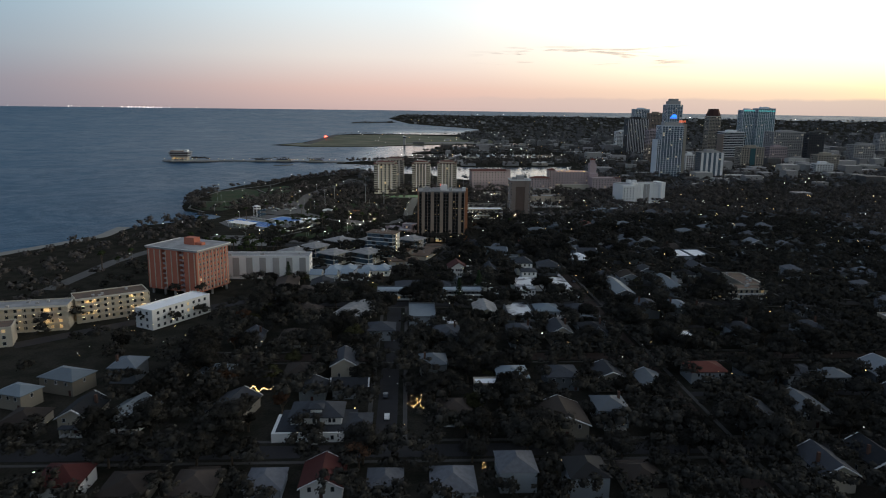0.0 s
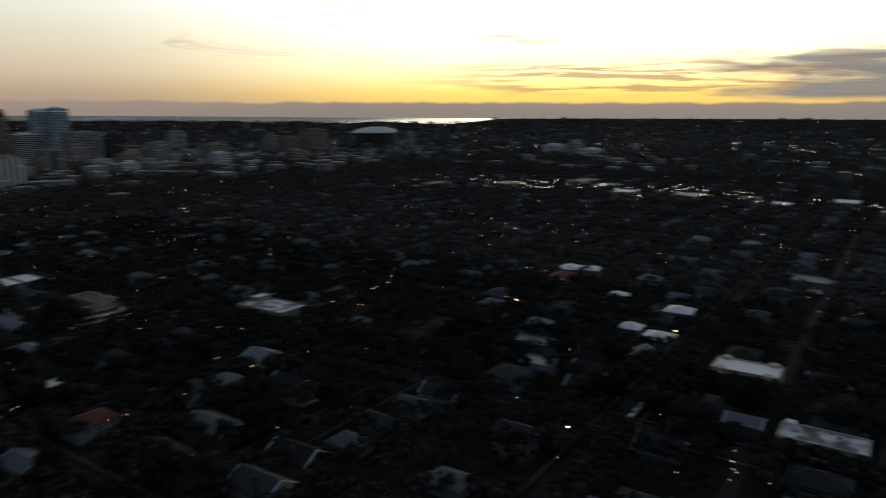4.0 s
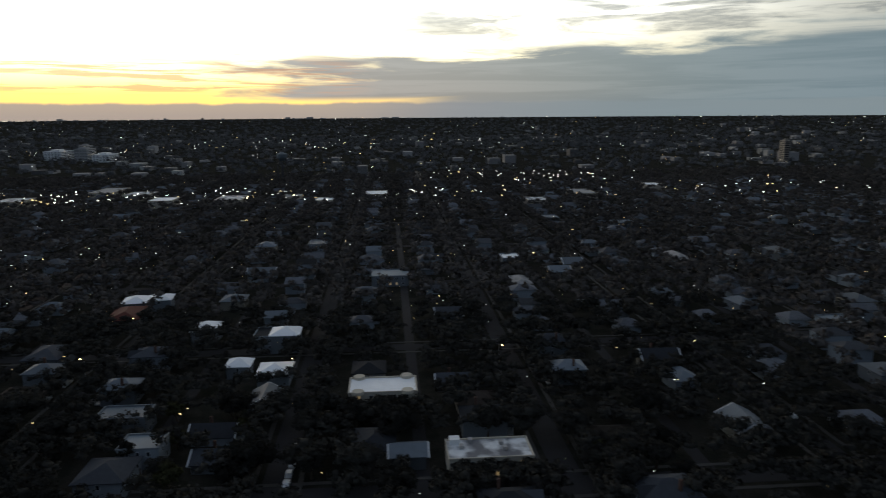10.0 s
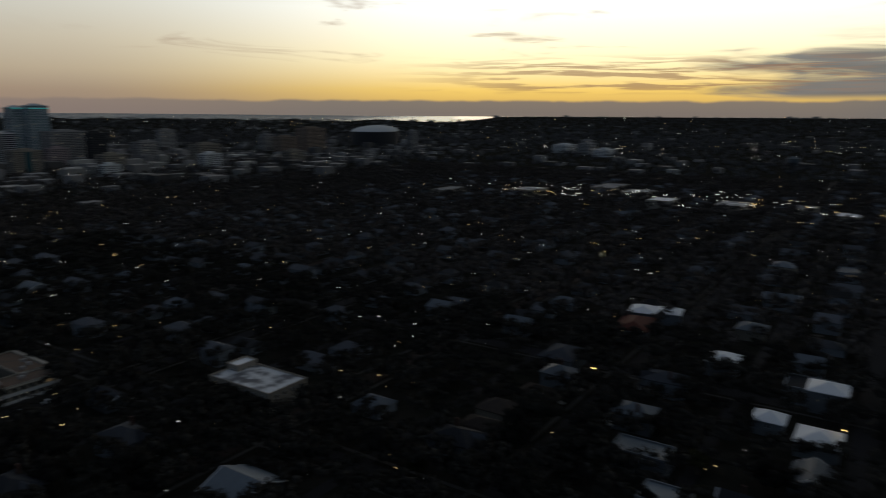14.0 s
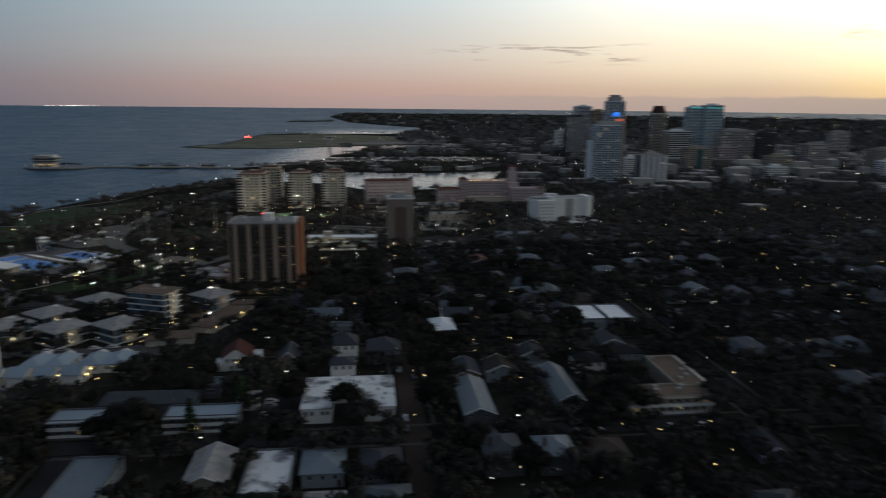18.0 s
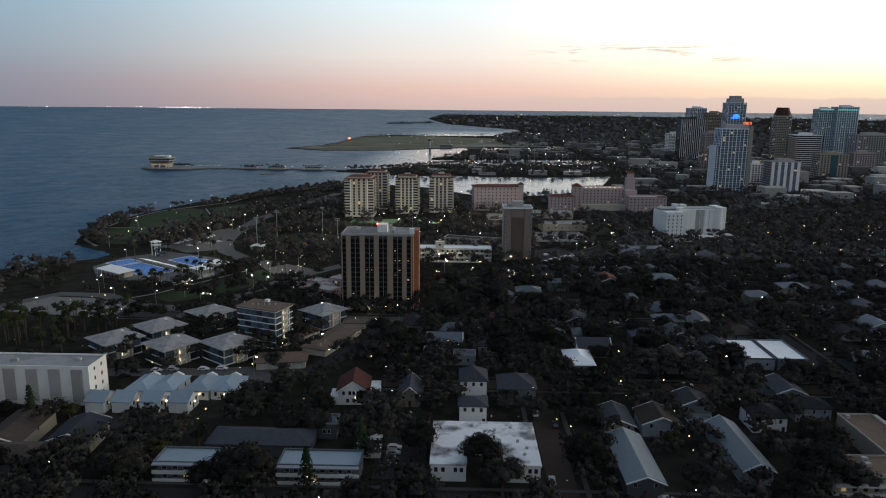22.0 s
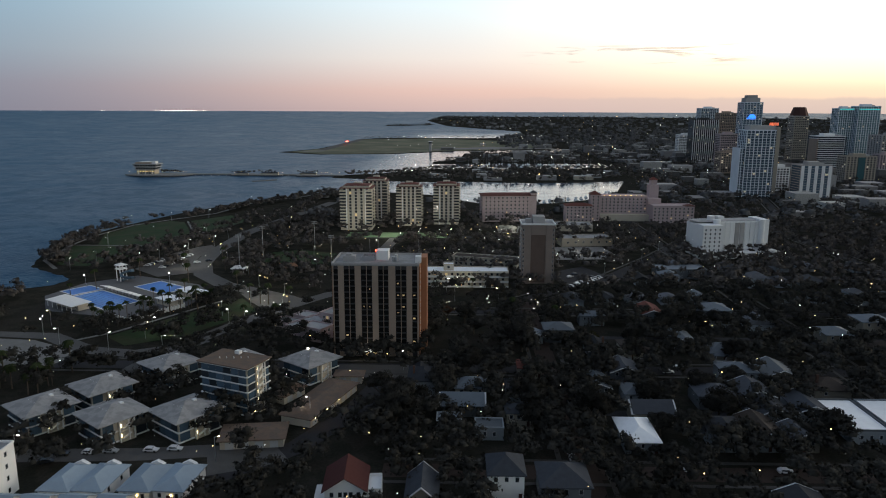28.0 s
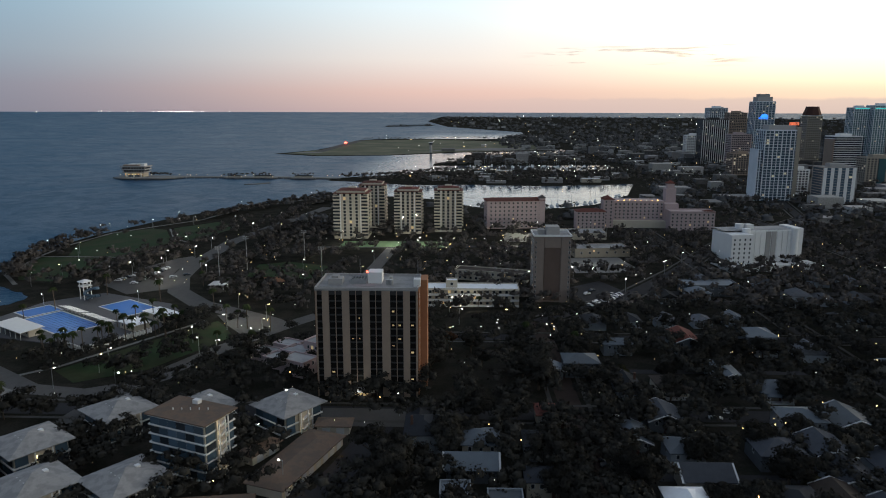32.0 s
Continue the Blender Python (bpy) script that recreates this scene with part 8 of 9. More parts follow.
def sort_tree(x, y, big=False):
    if x < 170 and y > 255 and (np.hypot(LAMP_XY[:, 0] - x, LAMP_XY[:, 1] + 3.0 - y - 1.0) < 5.5).any():
        return
    lo, hi = (4.4, 6.8) if big else (3.0, 6.2)
    zone = (-190 < x < 120 and 8 < y < 120) or (-40 < x < 130 and 280 < y < 420) or (150 < x < 215 and -190 < y < 60) or (-140 < x < 120 and 120 <= y < 240)
    row = (x, y, rng.uniform(lo, hi), rng.uniform(7.5, 12.0) if big else rng.uniform(6.0, 10.5), 0.0)
    if zone:
        near_t.append((x, y, big))
    elif (-230 < x < 330 and -260 < y < 470):
        stand_t.append(row)
    else:
        mid_t.append(row)


for gx in np.arange(-330, 1150, 7.6):
    for gy in np.arange(-900, 720, 7.6):
        x, y = gx + rng.uniform(-3.4, 3.4), gy + rng.uniform(-3.4, 3.4)
        if y < -420 and (x < 150 or rng.random() < 0.35):
            continue
        if on_land(x, y) < 8:
            continue
        if x < -70 and any(signed(np.array(x), np.array(y), p) > -3 for p, _ in LAWNS) and rng.random() < (0.97 if y > 470 else 0.62):
            continue
        if y > 612 and -105 < x < 72:
            dens = 0.85 if y < 638 or 668 < y < 682 else 0.08 if y < 690 else 0.4
        elif x < -150 and y < 425:
            dens = 0.22
        elif -134 < x < -80 and 468 < y < 500:
            dens = 0.9
        elif y > 349 and x < -62:
            dens = 0.86 if math.sin(x * 0.051 + 1.3) + math.sin(y * 0.043 + x * 0.02) > -0.9 else 0.35
        elif y > 349 and x < 20:
            dens = 0.55
        elif on_land(x, y) < 32 and y < 400:
            dens = 0.5 if y < 240 else 0.0
        elif -140 < x < 2 and 187 < y < 262:
            dens = 0.85 if x > -72 and y > 212 else 0.62
        elif y > 230 and x < -20:
            dens = 0.55 if x > -150 else 0.7
        elif x < -130 and y > 90:
            dens = 0.78
        else:
            dens = 0.86
        if rng.random() > dens or not off_roads(x, y, 4.4 if (x < 0 and y > 349) or (x > 45 and -107 < y < -97) or (x < 130 and 415 < y < 445) else -1.0) or not clear_of(x, y, -0.8 if x > 20 else 0.2):
            continue
        sort_tree(x, y)
# large oaks standing along the kerbs, their crowns over the street
for pts, w in ROADS[:2 * len(STREETS) + len(AVENUES)]:
    (ax, ay), (bx, by) = pts[0], pts[-1]
    if w < 6:
        continue
    n = int(math.hypot(bx - ax, by - ay) / 8.5)
    for k in range(n):
        for s in (-1, 1):
            x, y = ax + (bx - ax) * k / n + rng.uniform(-3, 3), ay + (by - ay) * k / n + rng.uniform(-3, 3)
            x, y = (x, y + s * 6.3) if ay == by else (x + s * 6.3, y)
            if rng.random() < (0.6 if ax == 39 and 140 < y < 290 else 0.84) and on_land(x, y) > 30 and x < 1000 and y < 640 and off_roads(x, y, -1.6) and clear_of(x, y, 0.5) and not (y > 349 and x < 20):
                sort_tree(x, y, True)
for bx, by in ((208, -90), (160, -121), (167, 126)):
    for k in range(9):
        sort_tree(bx + rng.uniform(-9, -5), by - 15 + 3.7 * k + rng.uniform(-1, 1))
rng.shuffle(near_t)
for i, (x, y, big) in enumerate(near_t):
    if i < 296:
        k = rng.choices(range(6), (5, 3, 5, 0.3, 0.3, 0.2) if big else (4, 5, 2, 2.4, 2, 0.3))[0]
        plant(OAKS[k], x, y, rng.uniform(0.75, 1.1))
    else:
        stand_t.append((x, y, rng.uniform(3.4, 6.6), rng.uniform(6.5, 11.5), 0.0))
for i in range(7600):
    a, r = radians(rng.uniform(-12, 140)), 650 + 2300 * rng.random() ** 0.8
    x, y = r * math.sin(a), r * math.cos(a)
    if (x < 1150 and 720 > y > -900) or on_land(x, y) < 12 or not clear_of(x, y, 4) or not off_roads(x, y, 0):
        continue
    if (x < 130 and 1700 < y < 2600) or (x < 300 and 1100 < y < 1860 and rng.random() < 0.75):
        continue
    far_t.append((x, y, rng.uniform(5, 10), rng.uniform(7, 12), float(bowl(x, y))))
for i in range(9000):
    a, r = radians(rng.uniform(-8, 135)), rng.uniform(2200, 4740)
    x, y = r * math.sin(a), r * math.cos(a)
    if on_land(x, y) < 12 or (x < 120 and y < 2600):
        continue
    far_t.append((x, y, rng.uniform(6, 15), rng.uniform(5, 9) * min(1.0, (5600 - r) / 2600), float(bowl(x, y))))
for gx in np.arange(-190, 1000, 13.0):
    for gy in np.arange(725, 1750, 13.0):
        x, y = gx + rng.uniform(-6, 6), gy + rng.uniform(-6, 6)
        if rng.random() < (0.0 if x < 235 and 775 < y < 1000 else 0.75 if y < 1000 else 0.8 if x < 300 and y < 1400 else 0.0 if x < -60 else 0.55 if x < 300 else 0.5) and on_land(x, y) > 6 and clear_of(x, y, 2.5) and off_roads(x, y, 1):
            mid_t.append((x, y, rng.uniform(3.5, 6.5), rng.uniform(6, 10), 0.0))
# shore and park rows
for pts, n in (([(-266, 528), (-284, 552), (-297, 595), (-302, 640), (-298, 692)], 90), ([(-264, 742), (-248, 764)], 6), ([(-240, 770), (-222, 815), (-190, 880), (-150, 930), (-95, 945)], 130), ([(-150, 660), (-165, 790), (-160, 880), (-120, 930)], 60), ([(-278, 300), (-262, 380), (-255, 470)], 14), ([(-180, 1172), (-90, 1230), (10, 1330), (170, 1325)], 34), ([(-60, 1110), (20, 1118), (200, 1122)], 22), ([(-40, 1460), (240, 1480)], 30), ([(20, 1780), (280, 1840)], 40), ([(-330, 2530), (-100, 2590), (160, 2620)], 40), ([(-340, 3500), (-150, 3590)], 30)):
    for k in range(n):
        f = k / n * (len(pts) - 1)
        i = min(int(f), len(pts) - 2)
        q = Vector(pts[i]).lerp(Vector(pts[i + 1]), f - i)
        x, y = q.x + rng.uniform(-5, 7), q.y + rng.uniform(-5, 5)
        mid_t.append((x, y, rng.uniform(3, 5.5), rng.uniform(5, 9), float(bowl(x, y))))
for k in range(46):
    x = (-470 + 1.6 * k) if k < 20 else (-356 + 4.0 * (k - 20)) if k < 38 else (-252 + 4.4 * (k - 38))
    mid_t.append((x, 1176 + rng.uniform(-4, 6), rng.uniform(1.3, 2.2), rng.uniform(5.5, 8.0), 1.4))
for x, y in ((-155, 391), (-128, 392), (-135, 383), (-127, 379), (-121, 393), (-118, 424), (-159, 378), (-151, 386), (-141, 379), (-114, 399), (-122, 415)):
    for k in range(2):
        stand_t.append((x + rng.uniform(-2.5, 2.5), y + rng.uniform(-2.5, 2.5), rng.uniform(2.8, 4.6), rng.uniform(5.5, 8.5), 0.0))
for k in range(16):
    stand_t.append((36.5 + 5.0 * (k % 2) + rng.uniform(-1.5, 1.5), 262 + 5.0 * k + rng.uniform(-2, 2), rng.uniform(3.6, 5.4), rng.uniform(8.0, 10.5), 0.0))
for k in range(5):
    stand_t.append((53.5 + 2.6 * k, 275.5 + rng.uniform(-1.0, 1.0), rng.uniform(1.5, 2.2), rng.uniform(3.2, 4.6), 0.0))
for k in range(12):
    stand_t.append((-53 + 3.6 * k + rng.uniform(-0.8, 0.8), 357.0 + rng.uniform(-2.5, 2.0), rng.uniform(2.6, 3.8), rng.uniform(7.0, 9.2), 0.0))
for bx, by, n in ((210.0, -104.0, 8), (162.0, -134.0, 8), (169.0, 110.0, 9)):
    for k in range(n):
        stand_t.append((bx - rng.uniform(0.0, 1.5), by + 3.4 * k + rng.uniform(-0.6, 0.6), rng.uniform(2.4, 3.2), rng.uniform(6.0, 7.6), 0.0))
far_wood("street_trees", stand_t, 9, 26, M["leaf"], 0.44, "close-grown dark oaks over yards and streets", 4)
# mid-distance canopy, its leaf colour lifted in place of haze
far_wood("town_trees", mid_t, 2, 13, M["hazed_townleaf"], 0.95, "dense dark canopy of town trees", 5)
# woods out to the horizon, haze carried by the pale leaf colour
far_wood("distant_woods", far_t, 1, 12, M["hazed_farleaf"], 1.9, "dark tree canopy spreading to the horizon", 6)
for x, y, k, s in ((16.6, 199.0, 0, 1.08), (-47, 186, 2, 1.15), (-52, 190, 0, 1.0), (-7, 180, 1, 0.9), (-58, 186, 0, 0.9)):
    plant(OAKS[k], x, y, s)
for x, y in ((-128.7, 223), (-31.4, 188), (-19, 206)):
    plant(PINES[0], x, y, 1.0)
for i in range(70):
    x, y = rng.uniform(-235, -130), rng.uniform(400, 440)
    if i < 26:
        x, y = rng.uniform(-260, -150), rng.uniform(255, 340)
    elif i < 40:
        x, y = rng.uniform(-190, -130), 425 + rng.uniform(0, 22)
    elif i < 56:
        x, y = rng.uniform(-110, 60), rng.uniform(400, 480)
    if off_roads(x, y, 0) and clear_of(x, y, 1):
        plant(PALMS[i % 2], x, y, rng.uniform(0.8, 1.2))
for k in range(22):
    x, y = rng.uniform(-196, -162), rng.uniform(300, 330)
    if clear_of(x, y, 1):
        plant(PALMS[k % 2], x, y, rng.uniform(0.9, 1.25))
for k in range(12):
    plant(PALMS[k % 2], -176 + 3.4 * k + rng.uniform(-1, 1), 402 + 2.5 * k + rng.uniform(-3, 2), rng.uniform(0.8, 1.1))
for k, (x, y) in enumerate(((-147, 424), (-145, 431), (-139, 433), (-156, 408), (-153, 414), (-168, 406), (-173, 399), (-175, 392), (-137, 446))):
    plant(PALMS[k % 2], x, y, rng.uniform(0.8, 1.1))
for x, y in ((-212, 448), (-208, 468), (-150, 452), (-156, 446), (-162, 440), (-196, 498), (-160, 484), (-128, 500), (-126, 470), (-100, 440), (-112, 446), (-88, 436), (-150, 520), (-176, 520), (-160, 545)):
    plant(PALMS[int(x) % 2], x, y, rng.uniform(0.8, 1.15))
# take the patterns' originals away: the copies stand for them
for o in (*PROTO, *OAKS, *PALMS, *PINES):
    for c in (*o.children_recursive, o):
        bpy.data.objects.remove(c)

# ---- lamps ----
def street_lamp(seed, mat, h=8.0):
    t = thing("street_lamp", 0, 0, 0, 0, "lit street lamp on a slim grey pole", "street lamp", "street lamps")
    part("pole", cylinder(0, 0, -0.2, h, 0.11, 0.07, 8), M["metal"], t)
    part("arm", box(0, 1.4, -0.05, 0.05, h - 0.1, h), M["metal"], t)
    part("head", boxes([(1.1, 1.6, -0.17, 0.17, h - 0.26, h - 0.08)]), M[mat], t, "glowing lamp head")
    return t


LAMPS = [street_lamp(1, "lamp_w"), street_lamp(2, "lamp_y")]
spots = []
for x, y in PARK_LAMPS:
    spots.append((x, y, 0))
for y in AVENUES[4:9]:
    for x in range(-120, 500, 62):
        if rng.random() < 0.55 and on_land(x, y) > 60 and not (y >= 349 and x < 60):
            spots.append((x + rng.uniform(-8, 8), y + 5.2, 1))
for i, (x, y, k) in enumerate(spots):
    c = copy_thing(LAMPS[1 if (k and rng.random() < 0.7) or rng.random() < 0.2 else 0], pose(x, y, 0, 0, 0, rng.uniform(0, 360)))
for o in LAMPS:
    for c in (*o.children_recursive, o):
        bpy.data.objects.remove(c)
for m in ("win_w", "win_c", "neon_b", "neon_t", "neon_r", "string", "far_w", "far_y"):
    if m in ("far_w", "far_y"):
        M[m] = glow_material(m + "_lights", (1.0, 0.93, 0.80) if m == "far_w" else (1.0, 0.62, 0.24), 10.0)
    M[m].cycles.emission_sampling = "NONE"


def light_field(name, rows, mat, label):
    v, f = [], []
    for x, y, z, r in rows:
        b = len(v)
        v += [(x + r, y, z), (x - r, y, z), (x, y + r, z), (x, y - r, z), (x, y, z + r), (x, y, z - r)]
        f += [(b + i, b + j, b + k) for i, j, k in ((0, 2, 4), (2, 1, 4), (1, 3, 4), (3, 0, 4), (2, 0, 5), (1, 2, 5), (3, 1, 5), (0, 3, 5))]
    ob = new(name, mesh_from(name, v, f, mat))
    tagged(ob, label, "lights", kind="stuff")


TREES = np.array([r[:3] for r in stand_t + mid_t] + [(x, y, 5.5) for x, y, _ in near_t])
TREE_CELLS = {}
for k, (x, y, r) in enumerate(TREES):
    TREE_CELLS.setdefault((int(x // 20), int(y // 20)), []).append(k)


def open_spot(x, y, margin):
    """Whether no crown covers a place."""
    k = [q for i in (-1, 0, 1) for j in (-1, 0, 1) for q in TREE_CELLS.get((int(x // 20) + i, int(y // 20) + j), ())]
    return not k or bool((np.hypot(TREES[k, 0] - x, TREES[k, 1] - y) > TREES[k, 2] * 0.9 + margin).all())


cool, warm = [], []
for i in range(1000):
    a, r = radians(rng.uniform(-6, 128)), 450 + 4200 * rng.random() ** 1.1
    x, y = r * math.sin(a), r * math.cos(a)
    if on_land(x, y) < 10:
        continue
    row = (x, y, float(bowl(x, y)) + rng.uniform(9, 14), (0.10 + r * 0.00020) * rng.uniform(0.6, 1.25))
    (cool if rng.random() < 0.62 else warm).append(row)
for i in range(130):
    x, y = rng.uniform(-180, 380), rng.uniform(1120, 1340) if i < 50 else rng.uniform(1465, 2600)
    if on_land(x, y) > 3:
        cool.append((x, y, float(bowl(x, y)) + rng.uniform(6, 11), rng.uniform(0.22, 0.5)))
for i in range(70):
    x = rng.uniform(780, 900)
    (warm if rng.random() < 0.4 else cool).append((x, rng.uniform(-500, 600), rng.uniform(6, 9), rng.uniform(0.25, 0.6)))
for i in range(60):
    x = -530 + i * 6
    warm.append((x, 1186 + rng.uniform(-6, 6), 4.5, 0.22))
for i in range(46):
    a = radians(rng.uniform(-36, -19) if i < 12 else rng.gauss(-21.5, 1.1))
    cool.append((4790 * math.sin(a), 4790 * math.cos(a), 92.0 + rng.uniform(0, 2.0), rng.uniform(0.7, 2.0)))
for i in range(150):
    x, y = rng.uniform(-150, 420), rng.uniform(20, 420)
    if off_roads(x, y, 1) and on_land(x, y) > 40:
        (warm if rng.random() < 0.7 else cool).append((x, y, rng.uniform(2.2, 3.4), rng.uniform(0.10, 0.2)))
for cx, cy, sx, sy, n in ((1010, -335, 60, 40, 30), (1000, -290, 50, 30, 12), (1090, -215, 40, 30, 14), (820, -160, 30, 30, 14), (800, 20, 30, 40, 16), (790, 300, 30, 60, 26), (820, 130, 30, 50, 18), (850, -560, 40, 90, 24), (1750, 640, 120, 120, 30), (2100, 400, 200, 260, 40), (2300, -300, 300, 300, 40)):
    for i in range(n):
        x, y = rng.gauss(cx, sx), rng.gauss(cy, sy)
        (warm if rng.random() < 0.3 else cool).append((x, y, float(bowl(x, y)) + rng.uniform(9, 12), rng.uniform(0.25, 0.52) * (1 + x / 2500)))
for i in range(90):
    x, y = rng.uniform(300, 1000), rng.uniform(820, 1500)
    if clear_of(x, y, 1):
        (warm if rng.random() < 0.45 else cool).append((x, y, rng.uniform(5, 12), rng.uniform(0.2, 0.45)))
for i in range(90):
    x, y = rng.uniform(-40, 290), rng.uniform(1110, 1840)
    if on_land(x, y) > 2:
        (warm if rng.random() < 0.3 else cool).append((x, y, rng.uniform(5, 9), rng.uniform(0.16, 0.36)))
for i in range(60):
    t = i / 59
    warm.append((-118 + 13 * t, 62 + 1.5 * math.sin(t * 9), 3.6 + 0.6 * math.cos(t * 22), 0.11))
for i in range(26):
    warm.append((-56 + rng.gauss(0, 1.3), 43 + rng.gauss(0, 1.3), rng.uniform(4, 8), 0.10))
for i in range(9000):
    x, y = rng.uniform(-200, 900), rng.uniform(-560, 720)
    if on_land(x, y) > 40 and clear_of(x, y, 0.4) and open_spot(x, y - 1.0, -0.1) and rng.random() < 0.5:
        (warm if rng.random() < 0.6 else cool).append((x, y, rng.uniform(4.0, 7.5), rng.uniform(0.06, 0.15) * (1 + math.hypot(x, y) / 1100)))
for i in range(90):
    x, y = rng.uniform(-290, 130), rng.uniform(395, 760)
    if on_land(x, y) > 6 and clear_of(x, y, 1.0) and open_spot(x, y - 1.0, 0.2):
        (warm if rng.random() < 0.35 else cool).append((x, y, rng.uniform(4.0, 6.5), rng.uniform(0.12, 0.24)))
for i in range(2600):
    x, y = rng.uniform(-40, 560), rng.uniform(60, 640)
    if on_land(x, y) > 60 and clear_of(x, y, 0.6) and open_spot(x, y - 1.5, -1.6) and rng.random() < 0.22:
        (warm if rng.random() < 0.55 else cool).append((x, y, rng.uniform(5.5, 8.0), rng.uniform(0.12, 0.2) * (1 + math.hypot(x, y) / 1400)))
for x, y in ((-37, 6), (-31, 6), (-15, 7), (-8, 30), (-64, 22)):
    for k in range(4):
        warm.append((x + rng.uniform(-0.5, 0.5), y + rng.uniform(-0.4, 0.4), 2.2 + 0.5 * k, 0.13))
light_field("town_lights", cool, M["far_w"], "scattered white lights of the town at dusk")
light_field("amber_town_lights", warm, M["far_y"], "scattered amber lights of the town at dusk")
tagged(new("runway_lights", mesh_from("runway_lights", [(-337, 2175, 8), (-327, 2175, 8), (-332, 2175, 12), (-332, 2183, 9)], [(0, 1, 2), (1, 3, 2), (3, 0, 2)], M["beacon"])), "red airfield marker lights", "lights", kind="stuff")

def flood_pole(x, y, h):
    t = thing("flood_pole", x, y, 0, 0, "tall grey floodlight pole beside the ball field", "floodlight pole", "floodlight poles")
    part("pole", cylinder(0, 0, -0.3, h, 0.32, 0.18, 8), M["metal"], t)
    for z in (h - 0.3, h - 1.5):
        part("crossbar", box(-1.8, 1.8, -0.12, 0.12, z, z + 0.2), M["metal"], t)
        for u in (-1.5, -0.5, 0.5, 1.5):
            part("lamp_case", box(u - 0.3, u + 0.3, -0.5, -0.12, z - 0.1, z + 0.5), M["grey"], t)


for x, y, h in ((-137, 563, 22), (-143, 528, 22), (-106, 592, 21), (-84, 540, 20)):
    flood_pole(x, y, h)
ct = thing("control_tower", -70, 1850, 0, 0, "slim grey airfield control tower with a glazed cab", "control tower")
part("shaft", cylinder(0, 0, -0.5, 20, 3.4, 3.0, 12), M["grey"], ct)
part("cab", cylinder(0, 0, 20, 24, 4.2, 5.2, 12), M["glass"], ct, "dark glazed cab")
part("cab_roof", cylinder(0, 0, 24, 24.8, 5.6, 5.2, 12), M["white"], ct)
# floods over courts and pool
for x, y, z, e in ((-84, 648, 6, 5500), (-52, 648, 6, 5500), (-20, 648, 6, 5500), (46, 652, 7, 8000), (-192, 452, 13, 3200), (-170, 478, 10, 1700), (-216, 466, 9, 1000), (-178, 540, 9, 1800), (-104, 448, 9, 1800), (-104, 604, 5, 2600), (-30, 440, 10, 2500), (95, 585, 10, 1800), (-199, 585, 5, 700), (-190, 560, 5, 700), (-176, 522, 5, 700), (-109, 450, 7, 1400), (-91, 424, 6, 450), (-101, 401, 6, 350), (-141, 384, 6, 300), (-36, 358, 4, 260), (4, 476, 7, 900), (-40, 640, 7, 3000), (52, 690, 8, 7000)):
    l = new("flood_light", bpy.data.lights.new("flood_light", "POINT"))
    l.data.energy, l.data.color, l.data.shadow_soft_size, l.location = e, (1.0, 0.95, 0.78), 0.6, (x, y, z)


# ---- cars and boats ----
def car(paint, label):
    t = thing("car", 0, 0, 0, 0, label, "car", "parked cars")
    prof = [(-2.2, 0.35), (2.2, 0.35), (2.25, 0.75), (1.2, 0.92), (0.55, 1.42), (-1.3, 1.45), (-2.1, 0.95), (-2.25, 0.7)]
    bm = bmesh.new()
    l = [bm.verts.new((x, -0.88, z)) for x, z in prof]
    r = [bm.verts.new((x, 0.88, z)) for x, z in prof]
    bm.faces.new(l), bm.faces.new(r[::-1])
    for i in range(8):
        bm.faces.new((l[(i + 1) % 8], l[i], r[i], r[(i + 1) % 8]))
    bmesh.ops.recalc_face_normals(bm, faces=bm.faces)
    part("body", bm, M[paint], t)
    part("side_glass", box(-1.5, 0.75, -0.9, 0.9, 0.95, 1.33), M["glass"], t)
    for x in (-1.35, 1.35):
        for s in (-1, 1):
            bm = cylinder(0, 0, -0.1, 0.1, 0.33, 0.33, 12)
            bmesh.ops.rotate(bm, verts=bm.verts, cent=(0, 0, 0), matrix=Matrix.Rotation(math.pi / 2, 3, "X"))
            bmesh.ops.translate(bm, verts=bm.verts, vec=(x, s * 0.82, 0.33))
            part("wheel", bm, M["rubber"], t)
    return t


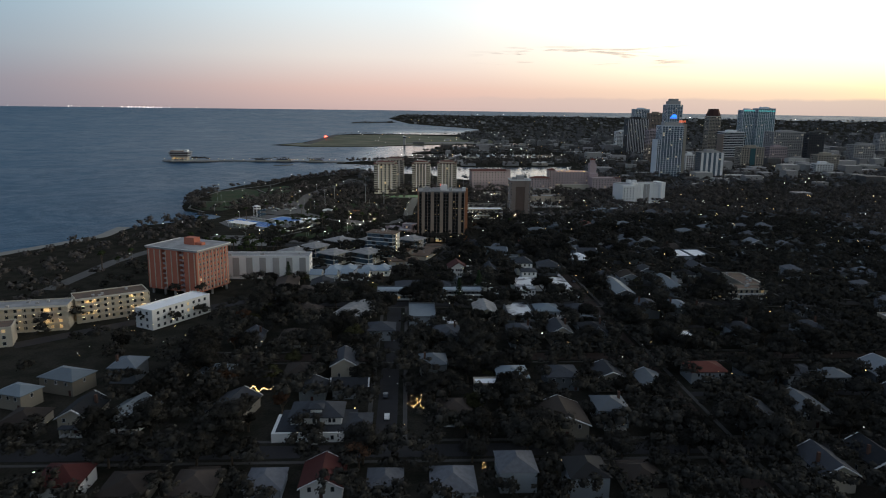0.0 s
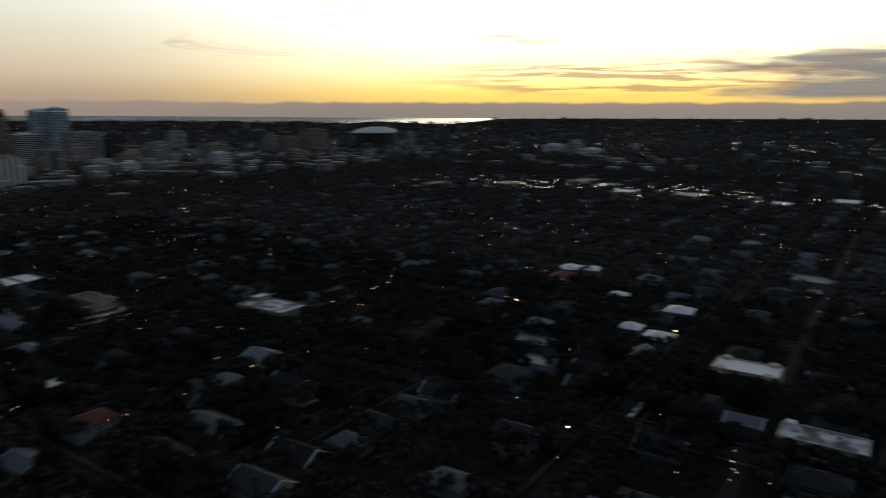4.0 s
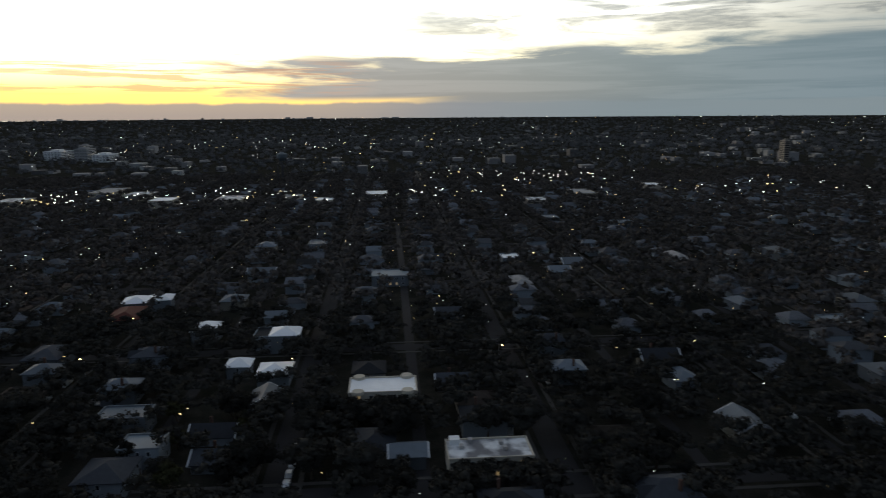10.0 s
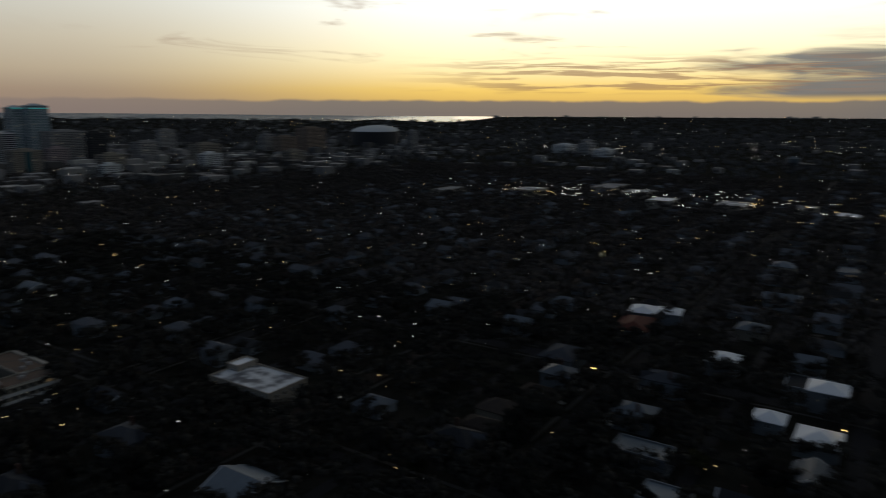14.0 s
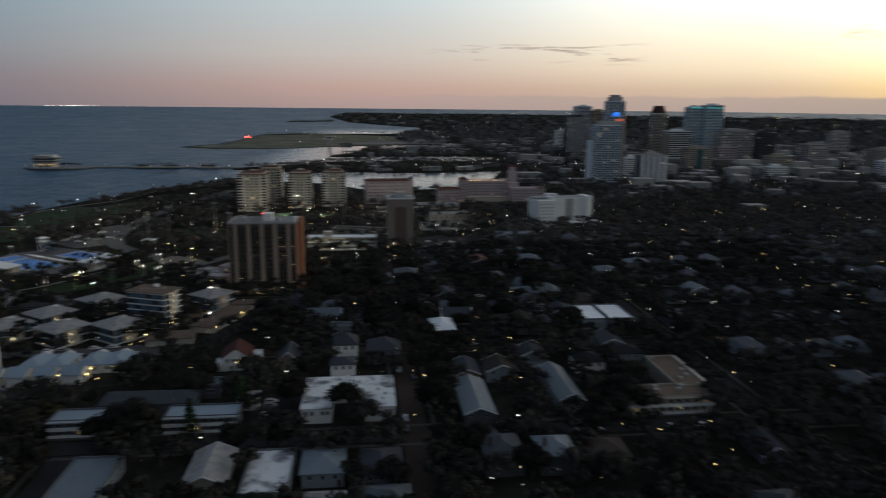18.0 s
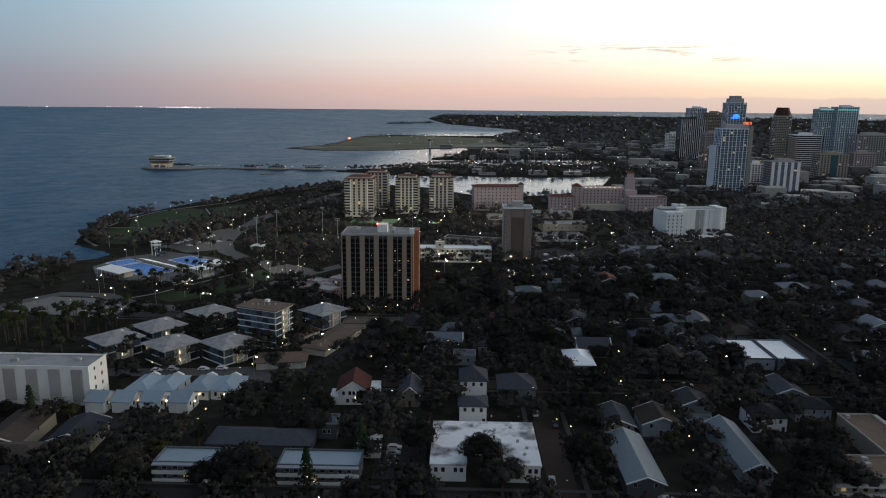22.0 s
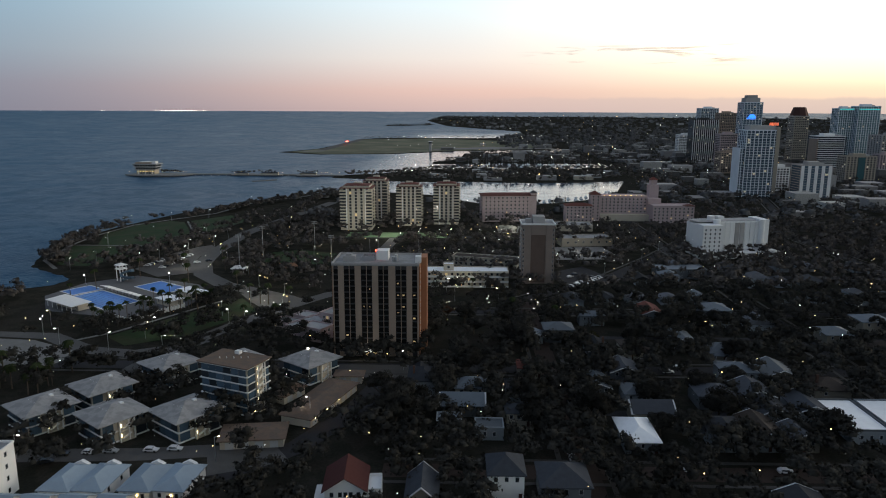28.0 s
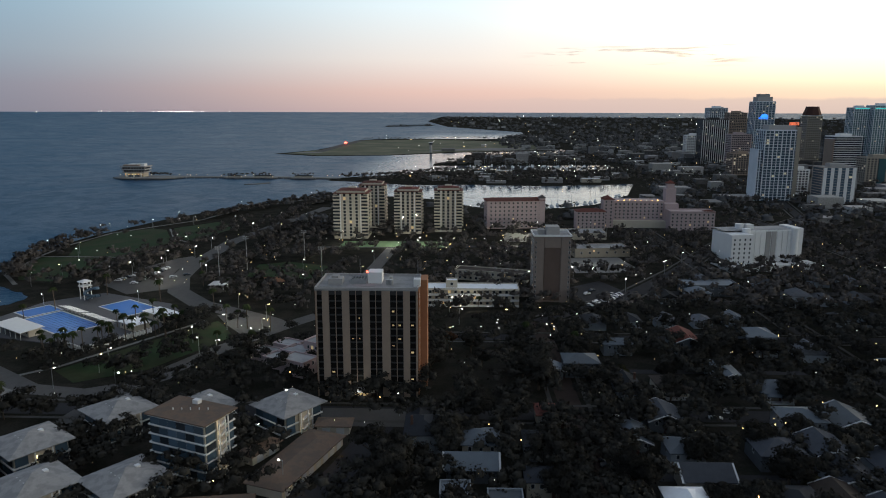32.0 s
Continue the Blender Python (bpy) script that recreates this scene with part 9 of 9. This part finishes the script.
M["paint_w"] = material("white_car_paint", (0.70, 0.70, 0.70), 0.3, 0.05, 2.0)
M["paint_g"] = material("silver_car_paint", (0.36, 0.37, 0.38), 0.3, 0.05, 2.0)
M["paint_d"] = material("dark_car_paint", (0.03, 0.035, 0.045), 0.25, 0.05, 2.0)
CARS = [car("paint_w", "white car parked at the kerb"), car("paint_g", "silver car parked at the kerb"), car("paint_d", "dark car parked at the kerb")]
for x, y, rz, k in [(36.2, 240, 90, 1), (36.2, 248, 90, 0), (36.2, 262, 90, 2), (36.2, 275, 90, 1), (41.8, 232, 90, 2), (36.2, 196, 90, 1), (36.2, 188, 90, 2), (36.2, 300, 90, 0), (41.8, 315, 90, 2),
                    (66, 187.6, 0, 1), (98, 182.4, 0, 0), (124, 182.2, 0, 1), (134, 182.3, 0, 0), (150, 182.3, 0, 0), (90, 182.3, 0, 2),
                    (-10, 214, 0, 0), (-10, 210.5, 0, 1), (-10, 207, 0, 2), (-10, 203.5, 0, 1), (-110, 274, 0, 0), (-104, 275, 0, 1), (-92, 276, 0, 0), (-85, 277, 0, 0), (-118, 273, 0, 2),
                    (166, -64, 0, 0), (171.5, -64, 0, 0), (177, -64.2, 0, 0), (182.5, -64, 0, 0), (188, -64.1, 0, 1), (-66, 44, 90, 0), (-67, 62, 90, 2), (52, 346.6, 0, 0), (86, 346.6, 0, 0), (92, 351.5, 0, 0), (60, 351.5, 0, 1), (195, -227, 0, 0),
                    (74, 490, 40, 0), (78, 496, 40, 1), (82, 503, 40, 2), (72, 508, 40, 0), (76, 515, 40, 2), (-176, 540, 30, 0), (-170, 546, 30, 2), (-182, 533, 30, 1), (-190, 540, 30, 2), *[(-205.5 + 0.9 * k, 530 + 4.1 * k, 8, k % 3) for k in range(9)], *[(-193 + 0.35 * k, 524 + 4.4 * k, 8, (k * 2) % 3) for k in range(10)], *[(69 + 2.4 * k, 484 + 3.2 * k, -48, (k + 1) % 3) for k in range(8)], *[(79 + 2.2 * k, 492 + 3.0 * k, -48, k % 2) for k in range(6)], (-120, 268, 20, 2), (97, 268.5, 0, 0), (70, 268.5, 0, 0)]:
    copy_thing(CARS[k], pose(x, y, 0.08, 0, 0, rz + (180 if (x * 7) % 2 > 1 else 0)))
BOATS = []
for lab, ln in (("white sailboat with a bare mast", 10.0), ("white motor cruiser at its mooring", 13.0)):
    t = thing("boat", 0, 0, 0, 0, lab, "boat", "moored boats")
    hull = prism([(-ln / 2, -1.5), (ln * 0.2, -1.6), (ln / 2, 0), (ln * 0.2, 1.6), (-ln / 2, 1.5)], -0.9, 0.7)
    part("hull", hull, M["paint_w"], t)
    part("cabin", box(-ln * 0.2, ln * 0.15, -1.0, 1.0, 0.7, 1.9 if ln < 11 else 3.2), M["white"], t)
    if ln < 11:
        part("mast", cylinder(0.5, 0, 0.7, 14.5, 0.14, 0.09, 6), M["metal"], t)
        part("boom", box(-3.5, 0.5, -0.1, 0.1, 2.6, 2.8), M["canvas"], t)
    BOATS.append(t)
for i in range(70):
    if i < 14:
        x = 92 + i * 8.0
        y = (866 + 0.71 * (x - 113) if x < 155 else 896 + 1.56 * (x - 155)) + 16 + (i % 3) * 6
    elif i < 34:
        x, y = 20 + (i - 14) * 13.0, 1400 + (i % 3) * 14
    else:
        x, y = 30 + (i - 34) * 6.2, 1375 + (i % 4) * 22
        if on_land(x, y) > -4:
            continue
    copy_thing(BOATS[0 if i % 3 else 1], pose(x, y, -0.3, 0, 0, 90 + rng.uniform(-8, 8)))
for o in (*CARS, *BOATS):
    for c in (*o.children_recursive, o):
        bpy.data.objects.remove(c)
